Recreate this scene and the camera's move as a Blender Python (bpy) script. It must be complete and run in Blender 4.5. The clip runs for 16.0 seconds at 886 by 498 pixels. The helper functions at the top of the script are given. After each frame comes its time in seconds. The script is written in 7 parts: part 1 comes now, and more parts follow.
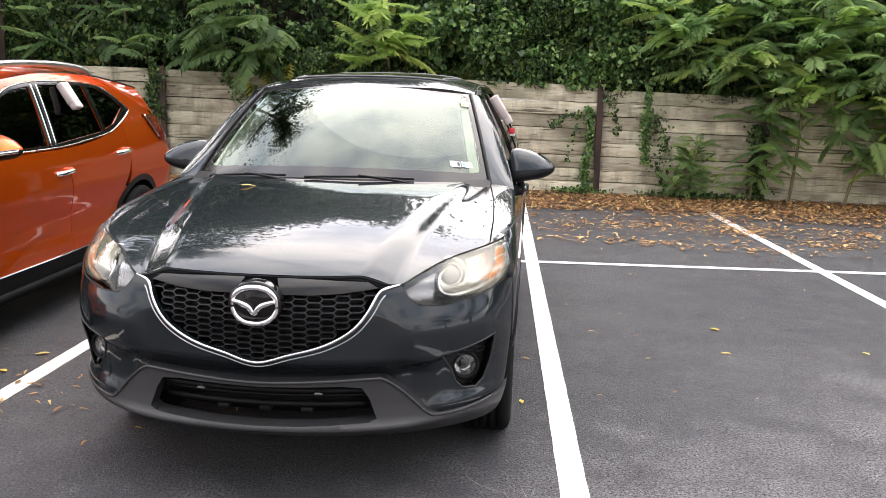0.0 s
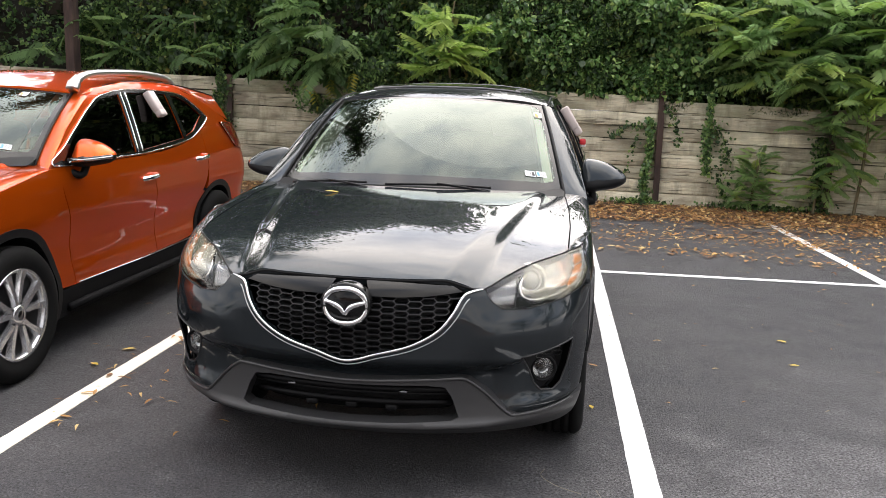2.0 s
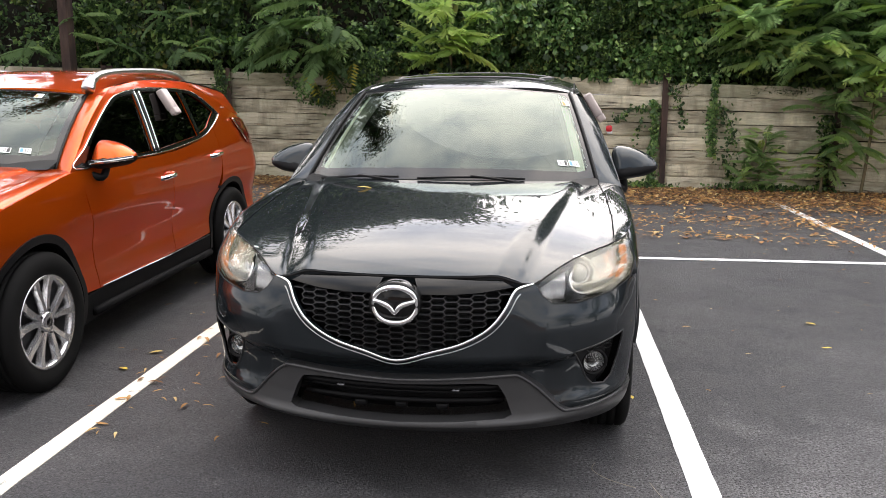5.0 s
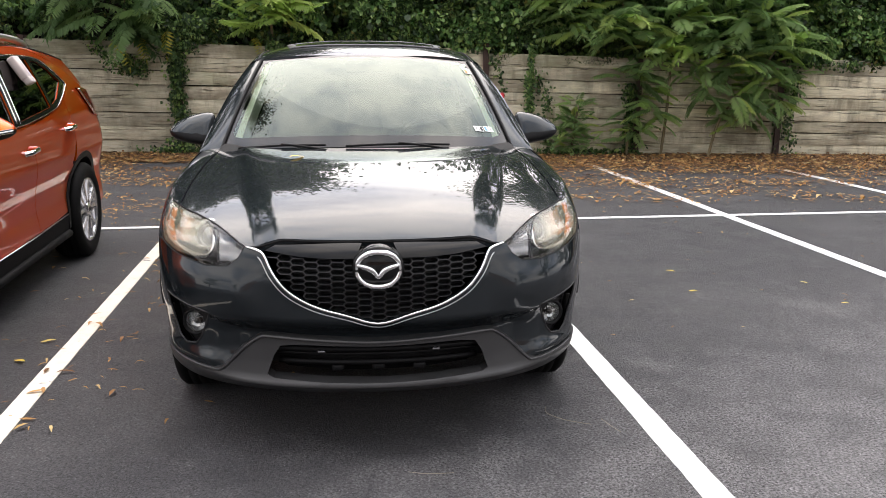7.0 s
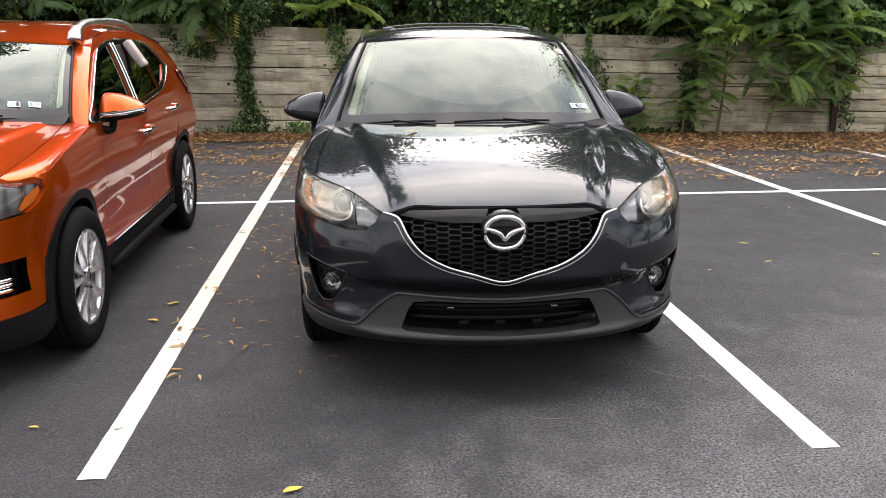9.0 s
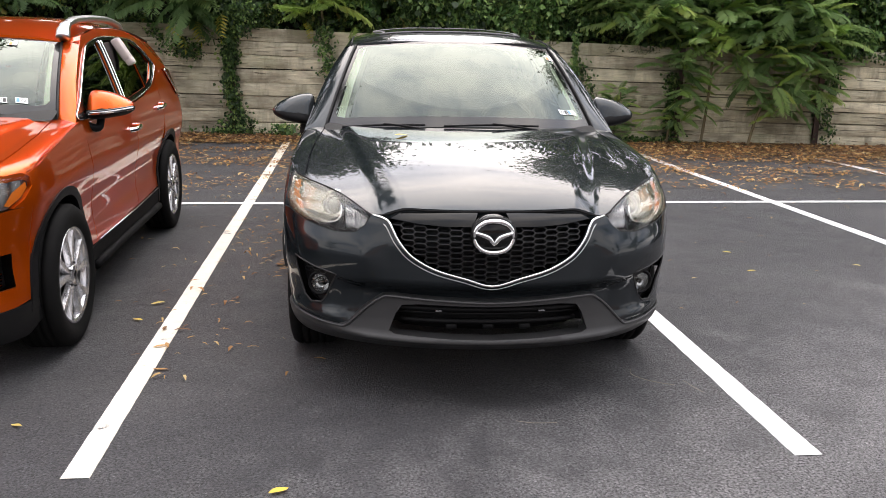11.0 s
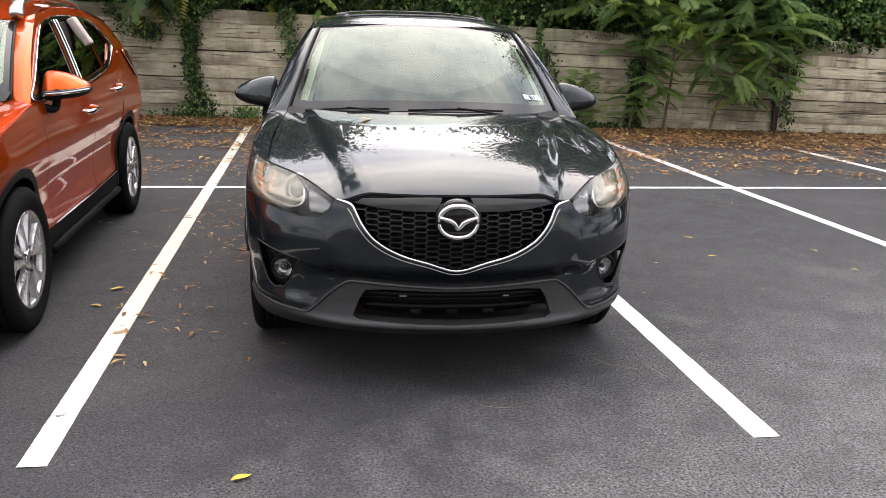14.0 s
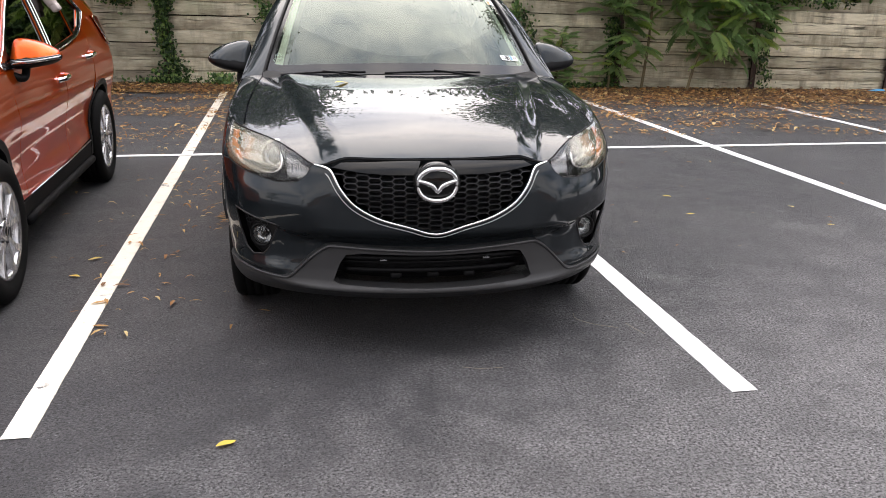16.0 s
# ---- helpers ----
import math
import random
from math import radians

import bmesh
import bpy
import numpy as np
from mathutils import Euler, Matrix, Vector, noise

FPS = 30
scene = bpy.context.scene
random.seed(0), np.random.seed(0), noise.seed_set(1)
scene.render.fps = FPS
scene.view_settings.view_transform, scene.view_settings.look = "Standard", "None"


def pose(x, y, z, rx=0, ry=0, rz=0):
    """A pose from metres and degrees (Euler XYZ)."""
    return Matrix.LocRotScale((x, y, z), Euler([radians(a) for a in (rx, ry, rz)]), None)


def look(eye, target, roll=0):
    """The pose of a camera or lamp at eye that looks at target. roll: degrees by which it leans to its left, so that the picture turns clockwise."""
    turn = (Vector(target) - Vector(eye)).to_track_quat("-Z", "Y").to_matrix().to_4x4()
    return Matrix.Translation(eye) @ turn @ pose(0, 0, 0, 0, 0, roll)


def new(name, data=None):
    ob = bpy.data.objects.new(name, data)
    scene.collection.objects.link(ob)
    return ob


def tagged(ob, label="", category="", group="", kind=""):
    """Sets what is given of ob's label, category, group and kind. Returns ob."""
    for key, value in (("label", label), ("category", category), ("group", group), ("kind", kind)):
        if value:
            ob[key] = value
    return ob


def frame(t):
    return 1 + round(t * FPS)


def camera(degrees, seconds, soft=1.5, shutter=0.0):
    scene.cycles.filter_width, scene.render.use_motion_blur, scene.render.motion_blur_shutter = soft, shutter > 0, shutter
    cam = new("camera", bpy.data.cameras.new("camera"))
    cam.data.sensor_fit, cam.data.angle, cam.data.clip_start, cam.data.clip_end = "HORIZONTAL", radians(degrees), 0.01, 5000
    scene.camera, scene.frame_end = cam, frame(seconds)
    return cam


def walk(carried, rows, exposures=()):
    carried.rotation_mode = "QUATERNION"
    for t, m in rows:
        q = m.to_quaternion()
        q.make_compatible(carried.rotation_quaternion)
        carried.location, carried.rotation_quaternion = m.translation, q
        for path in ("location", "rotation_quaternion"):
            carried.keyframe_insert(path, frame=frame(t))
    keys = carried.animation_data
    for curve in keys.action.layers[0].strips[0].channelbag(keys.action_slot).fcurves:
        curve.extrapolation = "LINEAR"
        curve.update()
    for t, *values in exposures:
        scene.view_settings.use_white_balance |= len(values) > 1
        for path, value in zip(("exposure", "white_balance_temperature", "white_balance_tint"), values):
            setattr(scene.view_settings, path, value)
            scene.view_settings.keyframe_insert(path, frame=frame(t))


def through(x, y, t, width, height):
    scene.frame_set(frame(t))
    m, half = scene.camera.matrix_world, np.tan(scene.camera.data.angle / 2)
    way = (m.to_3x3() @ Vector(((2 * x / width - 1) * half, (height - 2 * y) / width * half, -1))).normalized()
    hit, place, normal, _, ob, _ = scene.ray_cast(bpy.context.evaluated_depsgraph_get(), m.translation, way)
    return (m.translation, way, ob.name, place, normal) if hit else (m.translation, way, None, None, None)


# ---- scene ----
from mathutils import geometry

cam = camera(54.9, 16.0, 0.7)
PATH = [
    (0, (0.855, -2.874, 1.541), (0.728, -0.914, 1.167), 1.2),
    (0.5, (0.777, -2.964, 1.548), (0.638, -1.019, 1.104), 0.2),
    (1, (0.746, -3.005, 1.551), (0.619, -1.054, 1.129), 0.8),
    (1.5, (0.738, -3.006, 1.554), (0.597, -1.05, 1.163), 2.2),
    (2, (0.74, -3.013, 1.551), (0.497, -1.061, 1.194), 1.6),
    (2.5, (0.745, -3.028, 1.552), (0.506, -1.072, 1.215), 1.3),
    (3, (0.731, -3.031, 1.567), (0.505, -1.071, 1.237), 1.2),
    (3.5, (0.726, -3.068, 1.57), (0.465, -1.118, 1.214), 0.5),
    (4, (0.725, -3.04, 1.569), (0.445, -1.095, 1.198), 0.4),
    (4.2, (0.716, -3.024, 1.571), (0.438, -1.079, 1.2), 0.3),
    (6.3, (-0.033, -2.944, 1.565), (-0.013, -0.988, 1.149), -1.0),
    (6.5, (-0.111, -2.984, 1.572), (-0.03, -1.03, 1.157), -1.2),
    (7, (-0.19, -3.077, 1.558), (0.084, -1.148, 1.107), 0.3),
    (7.5, (-0.204, -3.205, 1.563), (0.143, -1.295, 1.083), -0.4),
    (8, (-0.352, -3.279, 1.569), (0.015, -1.374, 1.083), -1.9),
    (8.5, (-0.538, -3.337, 1.566), (-0.278, -1.42, 1.06), -0.9),
    (8.7, (-0.567, -3.355, 1.565), (-0.378, -1.427, 1.068), -0.2),
    (11, (-0.613, -3.366, 1.559), (-0.38, -1.439, 1.078), 1.1),
    (11.5, (-0.611, -3.37, 1.557), (-0.374, -1.444, 1.074), 0.9),
    (12, (-0.609, -3.371, 1.557), (-0.361, -1.448, 1.066), 0.9),
    (12.5, (-0.608, -3.368, 1.558), (-0.336, -1.452, 1.051), 1.0),
    (13, (-0.608, -3.362, 1.556), (-0.305, -1.45, 1.052), 1.1),
    (13.5, (-0.608, -3.359, 1.555), (-0.285, -1.449, 1.057), 1.4),
    (14, (-0.612, -3.353, 1.555), (-0.296, -1.446, 1.042), 1.8),
    (14.5, (-0.613, -3.355, 1.557), (-0.303, -1.452, 1.024), 1.6),
    (15, (-0.606, -3.362, 1.553), (-0.287, -1.471, 0.985), 1.2),
    (15.5, (-0.603, -3.359, 1.55), (-0.265, -1.481, 0.949), 0.8),
    (16, (-0.606, -3.356, 1.554), (-0.249, -1.48, 0.96), 1.0),
]
walk(cam, [(t, look(eye, target, roll)) for t, eye, target, roll in PATH],
     [(0.0, 0.36, 6700, 16), (0.6, 0.34, 6700, 16), (1.5, 0.02, 6750, 14), (4.0, 0.01, 6750, 14), (8.5, -0.12, 6750, 16), (11.0, -0.09, 6750, 16), (16.0, -0.18, 6700, 16)])

# ---- world, sun, exposure ----
SUN_EL, SUN_AZ = 46.0, 7.0      # degrees: height, and turn from +y towards +x
world = bpy.data.worlds.new("overcast_sky")
scene.world = world
world.use_nodes = True
wn, wl = world.node_tree.nodes, world.node_tree.links
wn.clear()
w_out = wn.new("ShaderNodeOutputWorld")
w_sky = wn.new("ShaderNodeTexSky")
w_sky.sky_type, w_sky.sun_disc = "NISHITA", False
w_sky.sun_elevation, w_sky.sun_rotation = radians(SUN_EL), radians(SUN_AZ)
w_sky.dust_density, w_sky.air_density = 3.0, 1.0
w_bg = wn.new("ShaderNodeBackground")
w_bg.inputs["Strength"].default_value = 0.12
w_co = wn.new("ShaderNodeTexCoord")
w_map = wn.new("ShaderNodeMapping")
w_map.inputs["Scale"].default_value = (1.0, 1.0, 2.2)
w_noise = wn.new("ShaderNodeTexNoise")
w_noise.inputs["Scale"].default_value, w_noise.inputs["Detail"].default_value = 2.6, 6.0
w_noise.inputs["Roughness"].default_value = 0.55
w_ramp = wn.new("ShaderNodeValToRGB")
w_ramp.color_ramp.elements[0].position, w_ramp.color_ramp.elements[0].color = 0.36, (0.36, 0.42, 0.52, 1)
w_ramp.color_ramp.elements[1].position, w_ramp.color_ramp.elements[1].color = 0.6, (1.05, 1.035, 1.0, 1)
w_cloud = wn.new("ShaderNodeBackground")
w_cloud.inputs["Strength"].default_value = 1.35
w_mix = wn.new("ShaderNodeMixShader")
w_mix.inputs[0].default_value = 0.8
wl.new(w_co.outputs["Generated"], w_map.inputs["Vector"])
wl.new(w_map.outputs["Vector"], w_noise.inputs["Vector"])
wl.new(w_noise.outputs["Fac"], w_ramp.inputs["Fac"])
wl.new(w_ramp.outputs["Color"], w_cloud.inputs["Color"])
w_dot = wn.new("ShaderNodeVectorMath")
w_dot.operation = "DOT_PRODUCT"
w_dot.inputs[1].default_value = (math.sin(radians(SUN_AZ)) * math.cos(radians(SUN_EL)), math.cos(radians(SUN_AZ)) * math.cos(radians(SUN_EL)), math.sin(radians(SUN_EL)))
w_glow = wn.new("ShaderNodeMapRange")
w_glow.interpolation_type = "SMOOTHSTEP"
w_glow.inputs["From Min"].default_value, w_glow.inputs["From Max"].default_value = -0.1, 1.0
w_glow.inputs["To Min"].default_value, w_glow.inputs["To Max"].default_value = 2.1, 7.4
wl.new(w_co.outputs["Generated"], w_dot.inputs[0])
wl.new(w_dot.outputs["Value"], w_glow.inputs["Value"])
wl.new(w_glow.outputs["Result"], w_cloud.inputs["Strength"])
wl.new(w_sky.outputs["Color"], w_bg.inputs["Color"])
wl.new(w_bg.outputs[0], w_mix.inputs[1])
wl.new(w_cloud.outputs[0], w_mix.inputs[2])
wl.new(w_mix.outputs[0], w_out.inputs["Surface"])

sun = new("sun", bpy.data.lights.new("sun", "SUN"))
sun.data.energy, sun.data.angle, sun.data.color = 0.7, radians(48), (1.0, 0.96, 0.9)
sun_dir = Vector((math.sin(radians(SUN_AZ)) * math.cos(radians(SUN_EL)), math.cos(radians(SUN_AZ)) * math.cos(radians(SUN_EL)), math.sin(radians(SUN_EL))))
sun.matrix_basis = look(sun_dir * 40, (0, 0, 0))
scene.view_settings.exposure = 0.0


# ---- materials ----
def material(name, base=(0.5, 0.5, 0.5), rough=0.5, metal=0.0, coat=0.0, ior=1.5):
    m = bpy.data.materials.new(name)
    m.use_nodes = True
    b = m.node_tree.nodes["Principled BSDF"]
    b.inputs["Base Color"].default_value = (*base, 1)
    b.inputs["Roughness"].default_value, b.inputs["Metallic"].default_value = rough, metal
    b.inputs["Coat Weight"].default_value, b.inputs["Coat Roughness"].default_value = coat, 0.02
    b.inputs["IOR"].default_value = ior
    return m


class Nodes:
    """Short hand for one material's node tree."""

    def __init__(self, m):
        self.t, self.b = m.node_tree, m.node_tree.nodes["Principled BSDF"]
        self.co = self.t.nodes.new("ShaderNodeTexCoord").outputs["Object"]

    def add(self, kind, **inputs):
        n = self.t.nodes.new("ShaderNode" + kind)
        for k, v in inputs.items():
            self.put(n.inputs[k.replace("_", " ")], v)
        return n

    def put(self, socket, v):
        if isinstance(v, bpy.types.NodeSocket):
            self.t.links.new(v, socket)
        else:
            socket.default_value = v

    def scaled(self, s):
        return self.add("Mapping", Vector=self.co, Scale=s).outputs["Vector"]

    def noise(self, scale, detail=4.0, stretch=(1, 1, 1), rough=0.55):
        return self.add("TexNoise", Vector=self.scaled(stretch), Scale=scale, Detail=detail, Roughness=rough).outputs["Fac"]

    def ramp(self, fac, *stops):
        n = self.add("ValToRGB", Fac=fac)
        e = n.color_ramp.elements
        while len(e) < len(stops):
            e.new(0.5)
        for el, (p, c) in zip(e, stops):
            el.position, el.color = p, (*c, 1) if len(c) == 3 else c
        return n.outputs["Color"]

    def mix(self, fac, a, b, how="MIX"):
        n = self.t.nodes.new("ShaderNodeMix")
        n.data_type, n.blend_type = "RGBA", how
        for k, v in ((0, fac), (6, a), (7, b)):
            if not isinstance(v, bpy.types.NodeSocket) and k and len(v) == 3:
                v = (*v, 1)
            self.put(n.inputs[k], v)
        return n.outputs[2]

    def math(self, how, a, b=0.0, clamp=False):
        n = self.t.nodes.new("ShaderNodeMath")
        n.operation, n.use_clamp = how, clamp
        self.put(n.inputs[0], a), self.put(n.inputs[1], b)
        return n.outputs[0]

    def bump(self, height, strength=0.3, distance=0.01):
        self.put(self.b.inputs["Normal"], self.add("Bump", Height=height, Strength=strength, Distance=distance).outputs["Normal"])

    def colour(self, c):
        self.put(self.b.inputs["Base Color"], c)

    def rough(self, v):
        self.put(self.b.inputs["Roughness"], v)


G = lambda v: (v, v, v)


def asphalt_material():
    m = material("asphalt", G(0.05), 0.8)
    n = Nodes(m)
    pits = n.noise(88.0, 4.0, rough=0.68)
    chip = n.ramp(n.add("TexVoronoi", Vector=n.co, Scale=150.0).outputs["Color"], (0.12, G(0.52)), (0.5, G(0.97)), (0.85, G(1.3)), (0.97, G(2.1)))
    big = n.noise(0.45, 5.0)
    mid = n.noise(3.2, 6.0, rough=0.65)
    streak = n.noise(1.3, 5.0, (0.35, 1.5, 1))
    # smooth dark seal coat in the bays; pitted and paler where it has worn off, towards the drive
    # the seal's dark tone and reach also paint in some of the cars' shadow
    fresh_shaded = n.ramp(pits, (0.36, G(0.008)), (0.45, (0.042, 0.0415, 0.046)), (0.68, (0.08, 0.079, 0.087)))
    bare = n.ramp(pits, (0.39, G(0.006)), (0.44, (0.09, 0.087, 0.09)), (0.49, (0.175, 0.17, 0.174)), (0.68, (0.25, 0.242, 0.246)))
    xyz = n.add("SeparateXYZ", Vector=n.co)
    far = n.math("SUBTRACT", n.math("MULTIPLY", xyz.outputs["X"], 0.12), n.math("MULTIPLY", xyz.outputs["Y"], 0.2))
    worn = n.ramp(n.math("ADD", far, n.add("MapRange", Value=mid, **{"From Min": 0.2, "From Max": 0.8, "To Min": 0.2, "To Max": 0.7}).outputs[0]), (0.4, G(0)), (0.82, G(1)))
    c = n.mix(worn, fresh_shaded, bare)
    dust = n.ramp(n.math("MULTIPLY", big, streak), (0.2, G(0)), (0.42, G(1)))
    c = n.mix(n.math("MULTIPLY", dust, 0.28), c, (0.11, 0.106, 0.106))
    pale = n.ramp(n.noise(0.8, 7.0, (1.0, 1.0, 1.0), 0.7), (0.54, G(0)), (0.74, G(1)))
    c = n.mix(n.math("MULTIPLY", pale, 0.36), c, (0.2, 0.194, 0.196))
    c = n.mix(n.math("MULTIPLY", n.ramp(mid, (0.35, G(1)), (0.5, G(0))), 0.14), c, G(0.016))
    n.colour(n.mix(1.0, c, chip, "MULTIPLY"))
    n.rough(n.ramp(mid, (0.3, G(0.55)), (0.7, G(0.8))))
    n.bump(pits, 1.0, 0.02)
    return m


def paint_line_material(name, tint, lost):
    m = material(name, G(0.75), 0.7)
    n = Nodes(m)
    c = n.ramp(n.noise(9.0, 6.0, rough=0.7), (0.3, tuple(v * 0.8 for v in tint)), (0.5, tint))
    wear = n.ramp(n.noise(38.0, 5.0, rough=0.75), (lost, G(0)), (lost + 0.09, G(1)))
    scuff = n.ramp(n.noise(5.0, 5.0, rough=0.7), (0.28 + (lost - 0.27) * 1.5, G(0)), (0.34 + (lost - 0.27) * 1.5, G(1)))
    n.colour(n.mix(n.math("MULTIPLY", wear, scuff), (0.1, 0.1, 0.1), c))
    n.bump(n.noise(160.0, 2.0), 0.4, 0.004)
    return m


def timber_material():
    m = material("weathered_timber", (0.3, 0.26, 0.2), 0.9)
    n = Nodes(m)
    rnd = n.add("ObjectInfo").outputs["Random"]
    shift = n.add("VectorMath", **{"Vector": n.co})
    shift.operation = "ADD"
    comb = n.add("CombineXYZ", X=n.math("MULTIPLY", rnd, 37.0), Y=0.0, Z=n.math("MULTIPLY", rnd, 11.0))
    n.t.links.new(comb.outputs[0], shift.inputs[1])
    n.co = shift.outputs[0]
    grain = n.noise(8.0, 9.0, (0.3, 1, 5.0), 0.72)
    fibre = n.noise(38.0, 6.0, (0.07, 1, 3.5), 0.65)
    stain = n.noise(1.6, 6.0, (0.6, 1, 1.2), 0.6)
    c = n.ramp(grain, (0.28, (0.34, 0.3, 0.21)), (0.44, (0.56, 0.51, 0.37)), (0.62, (0.73, 0.69, 0.53)))
    c = n.mix(0.35, c, n.ramp(fibre, (0.35, (0.32, 0.28, 0.21)), (0.6, (0.68, 0.62, 0.49))))
    c = n.mix(n.math("MULTIPLY", n.ramp(stain, (0.47, G(0)), (0.64, G(1))), 0.75), c, (0.15, 0.125, 0.09))
    c = n.mix(n.math("MULTIPLY", n.ramp(n.noise(1.1, 5.0), (0.5, G(0)), (0.72, G(1))), 0.4), c, (0.2, 0.23, 0.12))
    speck = n.ramp(n.noise(24.0, 4.0, (1, 1, 1), 0.7), (0.66, G(0)), (0.74, G(1)))
    c = n.mix(n.math("MULTIPLY", speck, 0.6), c, (0.07, 0.06, 0.05))
    c = n.mix(1.0, c, n.ramp(rnd, (0.0, G(0.76)), (1.0, G(1.3))), "MULTIPLY")
    n.colour(c)
    crack = n.ramp(n.noise(5.0, 4.0, (0.16, 1, 5.0)), (0.31, G(0)), (0.35, G(1)))
    split = n.ramp(n.noise(13.0, 5.0, (0.045, 1, 2.6), 0.6), (0.33, G(0)), (0.37, G(1)))
    crack = n.math("MULTIPLY", crack, split)
    run = n.ramp(n.noise(2.6, 5.0, (1.6, 1, 0.35), 0.65), (0.5, G(0)), (0.7, G(1)))
    c = n.mix(n.math("MULTIPLY", run, 0.72), c, (0.16, 0.14, 0.095))
    n.colour(n.mix(crack, n.mix(1.0, c, G(0.45), "MULTIPLY"), c))
    n.bump(n.math("ADD", grain, n.math("MULTIPLY", crack, 1.4)), 1.0, 0.02)
    return m


def paint_material(name, dark, light, rough, metal, sheen):
    m = material(name, dark, rough, metal, 1.0)
    n = Nodes(m)
    n.b.inputs["Specular IOR Level"].default_value = sheen
    flake = n.add("TexVoronoi", Vector=n.co, Scale=1400.0).outputs["Color"]
    n.colour(n.mix(n.ramp(flake, (0.3, G(0)), (0.9, G(0.6))), dark, light))
    dust = n.noise(7.0, 6.0, rough=0.7)
    n.put(n.b.inputs["Coat Roughness"], n.ramp(dust, (0.35, G(0.015)), (0.75, G(0.04))))
    return m


def plastic_material(name, c, rough=0.55):
    m = material(name, c, rough)
    n = Nodes(m)
    n.colour(n.mix(n.noise(12.0, 5.0), c, tuple(v * 1.5 for v in c)))
    n.bump(n.noise(900.0, 2.0), 0.15, 0.001)
    return m


def glass_material(name, tint, ior=1.5):
    """Clear pane: mirror by Fresnel over a tinted see-through."""
    m = bpy.data.materials.new(name)
    m.use_nodes = True
    t = m.node_tree
    t.nodes.clear()
    out = t.nodes.new("ShaderNodeOutputMaterial")
    mix = t.nodes.new("ShaderNodeMixShader")
    fr = t.nodes.new("ShaderNodeFresnel")
    fr.inputs["IOR"].default_value = ior
    tr, gl = t.nodes.new("ShaderNodeBsdfTransparent"), t.nodes.new("ShaderNodeBsdfGlossy")
    tr.inputs["Color"].default_value = (*tint, 1)
    gl.inputs["Roughness"].default_value = 0.0
    gl.inputs["Color"].default_value = (0.9, 1.0, 0.93, 1) if "screen" in name else (1, 1, 1, 1)
    t.links.new(fr.outputs[0], mix.inputs[0])
    t.links.new(tr.outputs[0], mix.inputs[1])
    t.links.new(gl.outputs[0], mix.inputs[2])
    t.links.new(mix.outputs[0], out.inputs["Surface"])
    return m


def leaf_material(name, stops, random_from="island", rough=0.45, through=0.5):
    m = material(name, stops[0][1], rough)
    n = Nodes(m)
    if random_from == "island":
        r = n.t.nodes.new("ShaderNodeNewGeometry").outputs["Random Per Island"]
    else:
        r = n.add("ObjectInfo").outputs["Random"]
    c = n.ramp(r, *stops)
    c = n.mix(n.ramp(n.noise(1.2, 3.0), (0.35, G(0)), (0.7, G(0.5))), c, n.mix(1.0, c, (0.6, 0.66, 0.5), "MULTIPLY"))
    n.colour(c)
    tl = n.t.nodes.new("ShaderNodeBsdfTranslucent")
    n.t.links.new(c, tl.inputs["Color"])
    mix = n.t.nodes.new("ShaderNodeMixShader")
    mix.inputs[0].default_value = through
    n.t.links.new(n.b.outputs[0], mix.inputs[1])
    n.t.links.new(tl.outputs[0], mix.inputs[2])
    n.t.links.new(mix.outputs[0], n.t.nodes["Material Output"].inputs["Surface"])
    return m


def bark_material(name, a, b):
    m = material(name, a, 0.9)
    n = Nodes(m)
    g = n.noise(9.0, 6.0, (1, 1, 0.25))
    n.colour(n.ramp(g, (0.35, a), (0.65, b)))
    n.bump(g, 0.6, 0.02)
    return m


ASPHALT, TIMBER = asphalt_material(), timber_material()
LINE = paint_line_material("line_paint", (0.75, 0.75, 0.745), 0.27)
OLD_LINE = paint_line_material("cream_line_paint", (0.74, 0.695, 0.6), 0.285)
GREY_PAINT = paint_material("dark_grey_metallic_paint", (0.0122, 0.0158, 0.0185), (0.029, 0.0375, 0.043), 0.3, 0.5, 0.08)
GREY_PAINT.node_tree.nodes["Principled BSDF"].inputs["Coat IOR"].default_value = 1.42
GREY_PAINT.node_tree.nodes["Principled BSDF"].inputs["Specular Tint"].default_value = (0.2, 0.22, 0.24, 1)
ORANGE_PAINT = paint_material("orange_metallic_paint", (0.55, 0.074, 0.002), (0.71, 0.128, 0.004), 0.3, 0.74, 0.2)
ORANGE_PAINT.node_tree.nodes["Principled BSDF"].inputs["Coat IOR"].default_value = 1.36
ORANGE_PAINT.node_tree.nodes["Principled BSDF"].inputs["Coat Weight"].default_value = 1.0
ORANGE_PAINT.node_tree.nodes["Principled BSDF"].inputs["Specular Tint"].default_value = (0.6, 0.14, 0.02, 1)
BLACK_GLOSS = material("gloss_black", G(0.008), 0.08, 0.0, 1.0)
PANEL_BLACK = material("panel_black", G(0.006), 0.1)
PANEL_BLACK.node_tree.nodes["Principled BSDF"].inputs["Specular IOR Level"].default_value = 0.28
FRIT = material("printed_glass_border", G(0.012), 0.12)
FRIT.node_tree.nodes["Principled BSDF"].inputs["Specular IOR Level"].default_value = 0.3
BLACK_PLASTIC = plastic_material("black_plastic", (0.005, 0.005, 0.0055), 0.5)
BLACK_PLASTIC.node_tree.nodes["Principled BSDF"].inputs["Specular IOR Level"].default_value = 0.16
SILL_PLASTIC = plastic_material("matt_sill_plastic", (0.004, 0.004, 0.0045), 0.65)
SILL_PLASTIC.node_tree.nodes["Principled BSDF"].inputs["Specular IOR Level"].default_value = 0.08
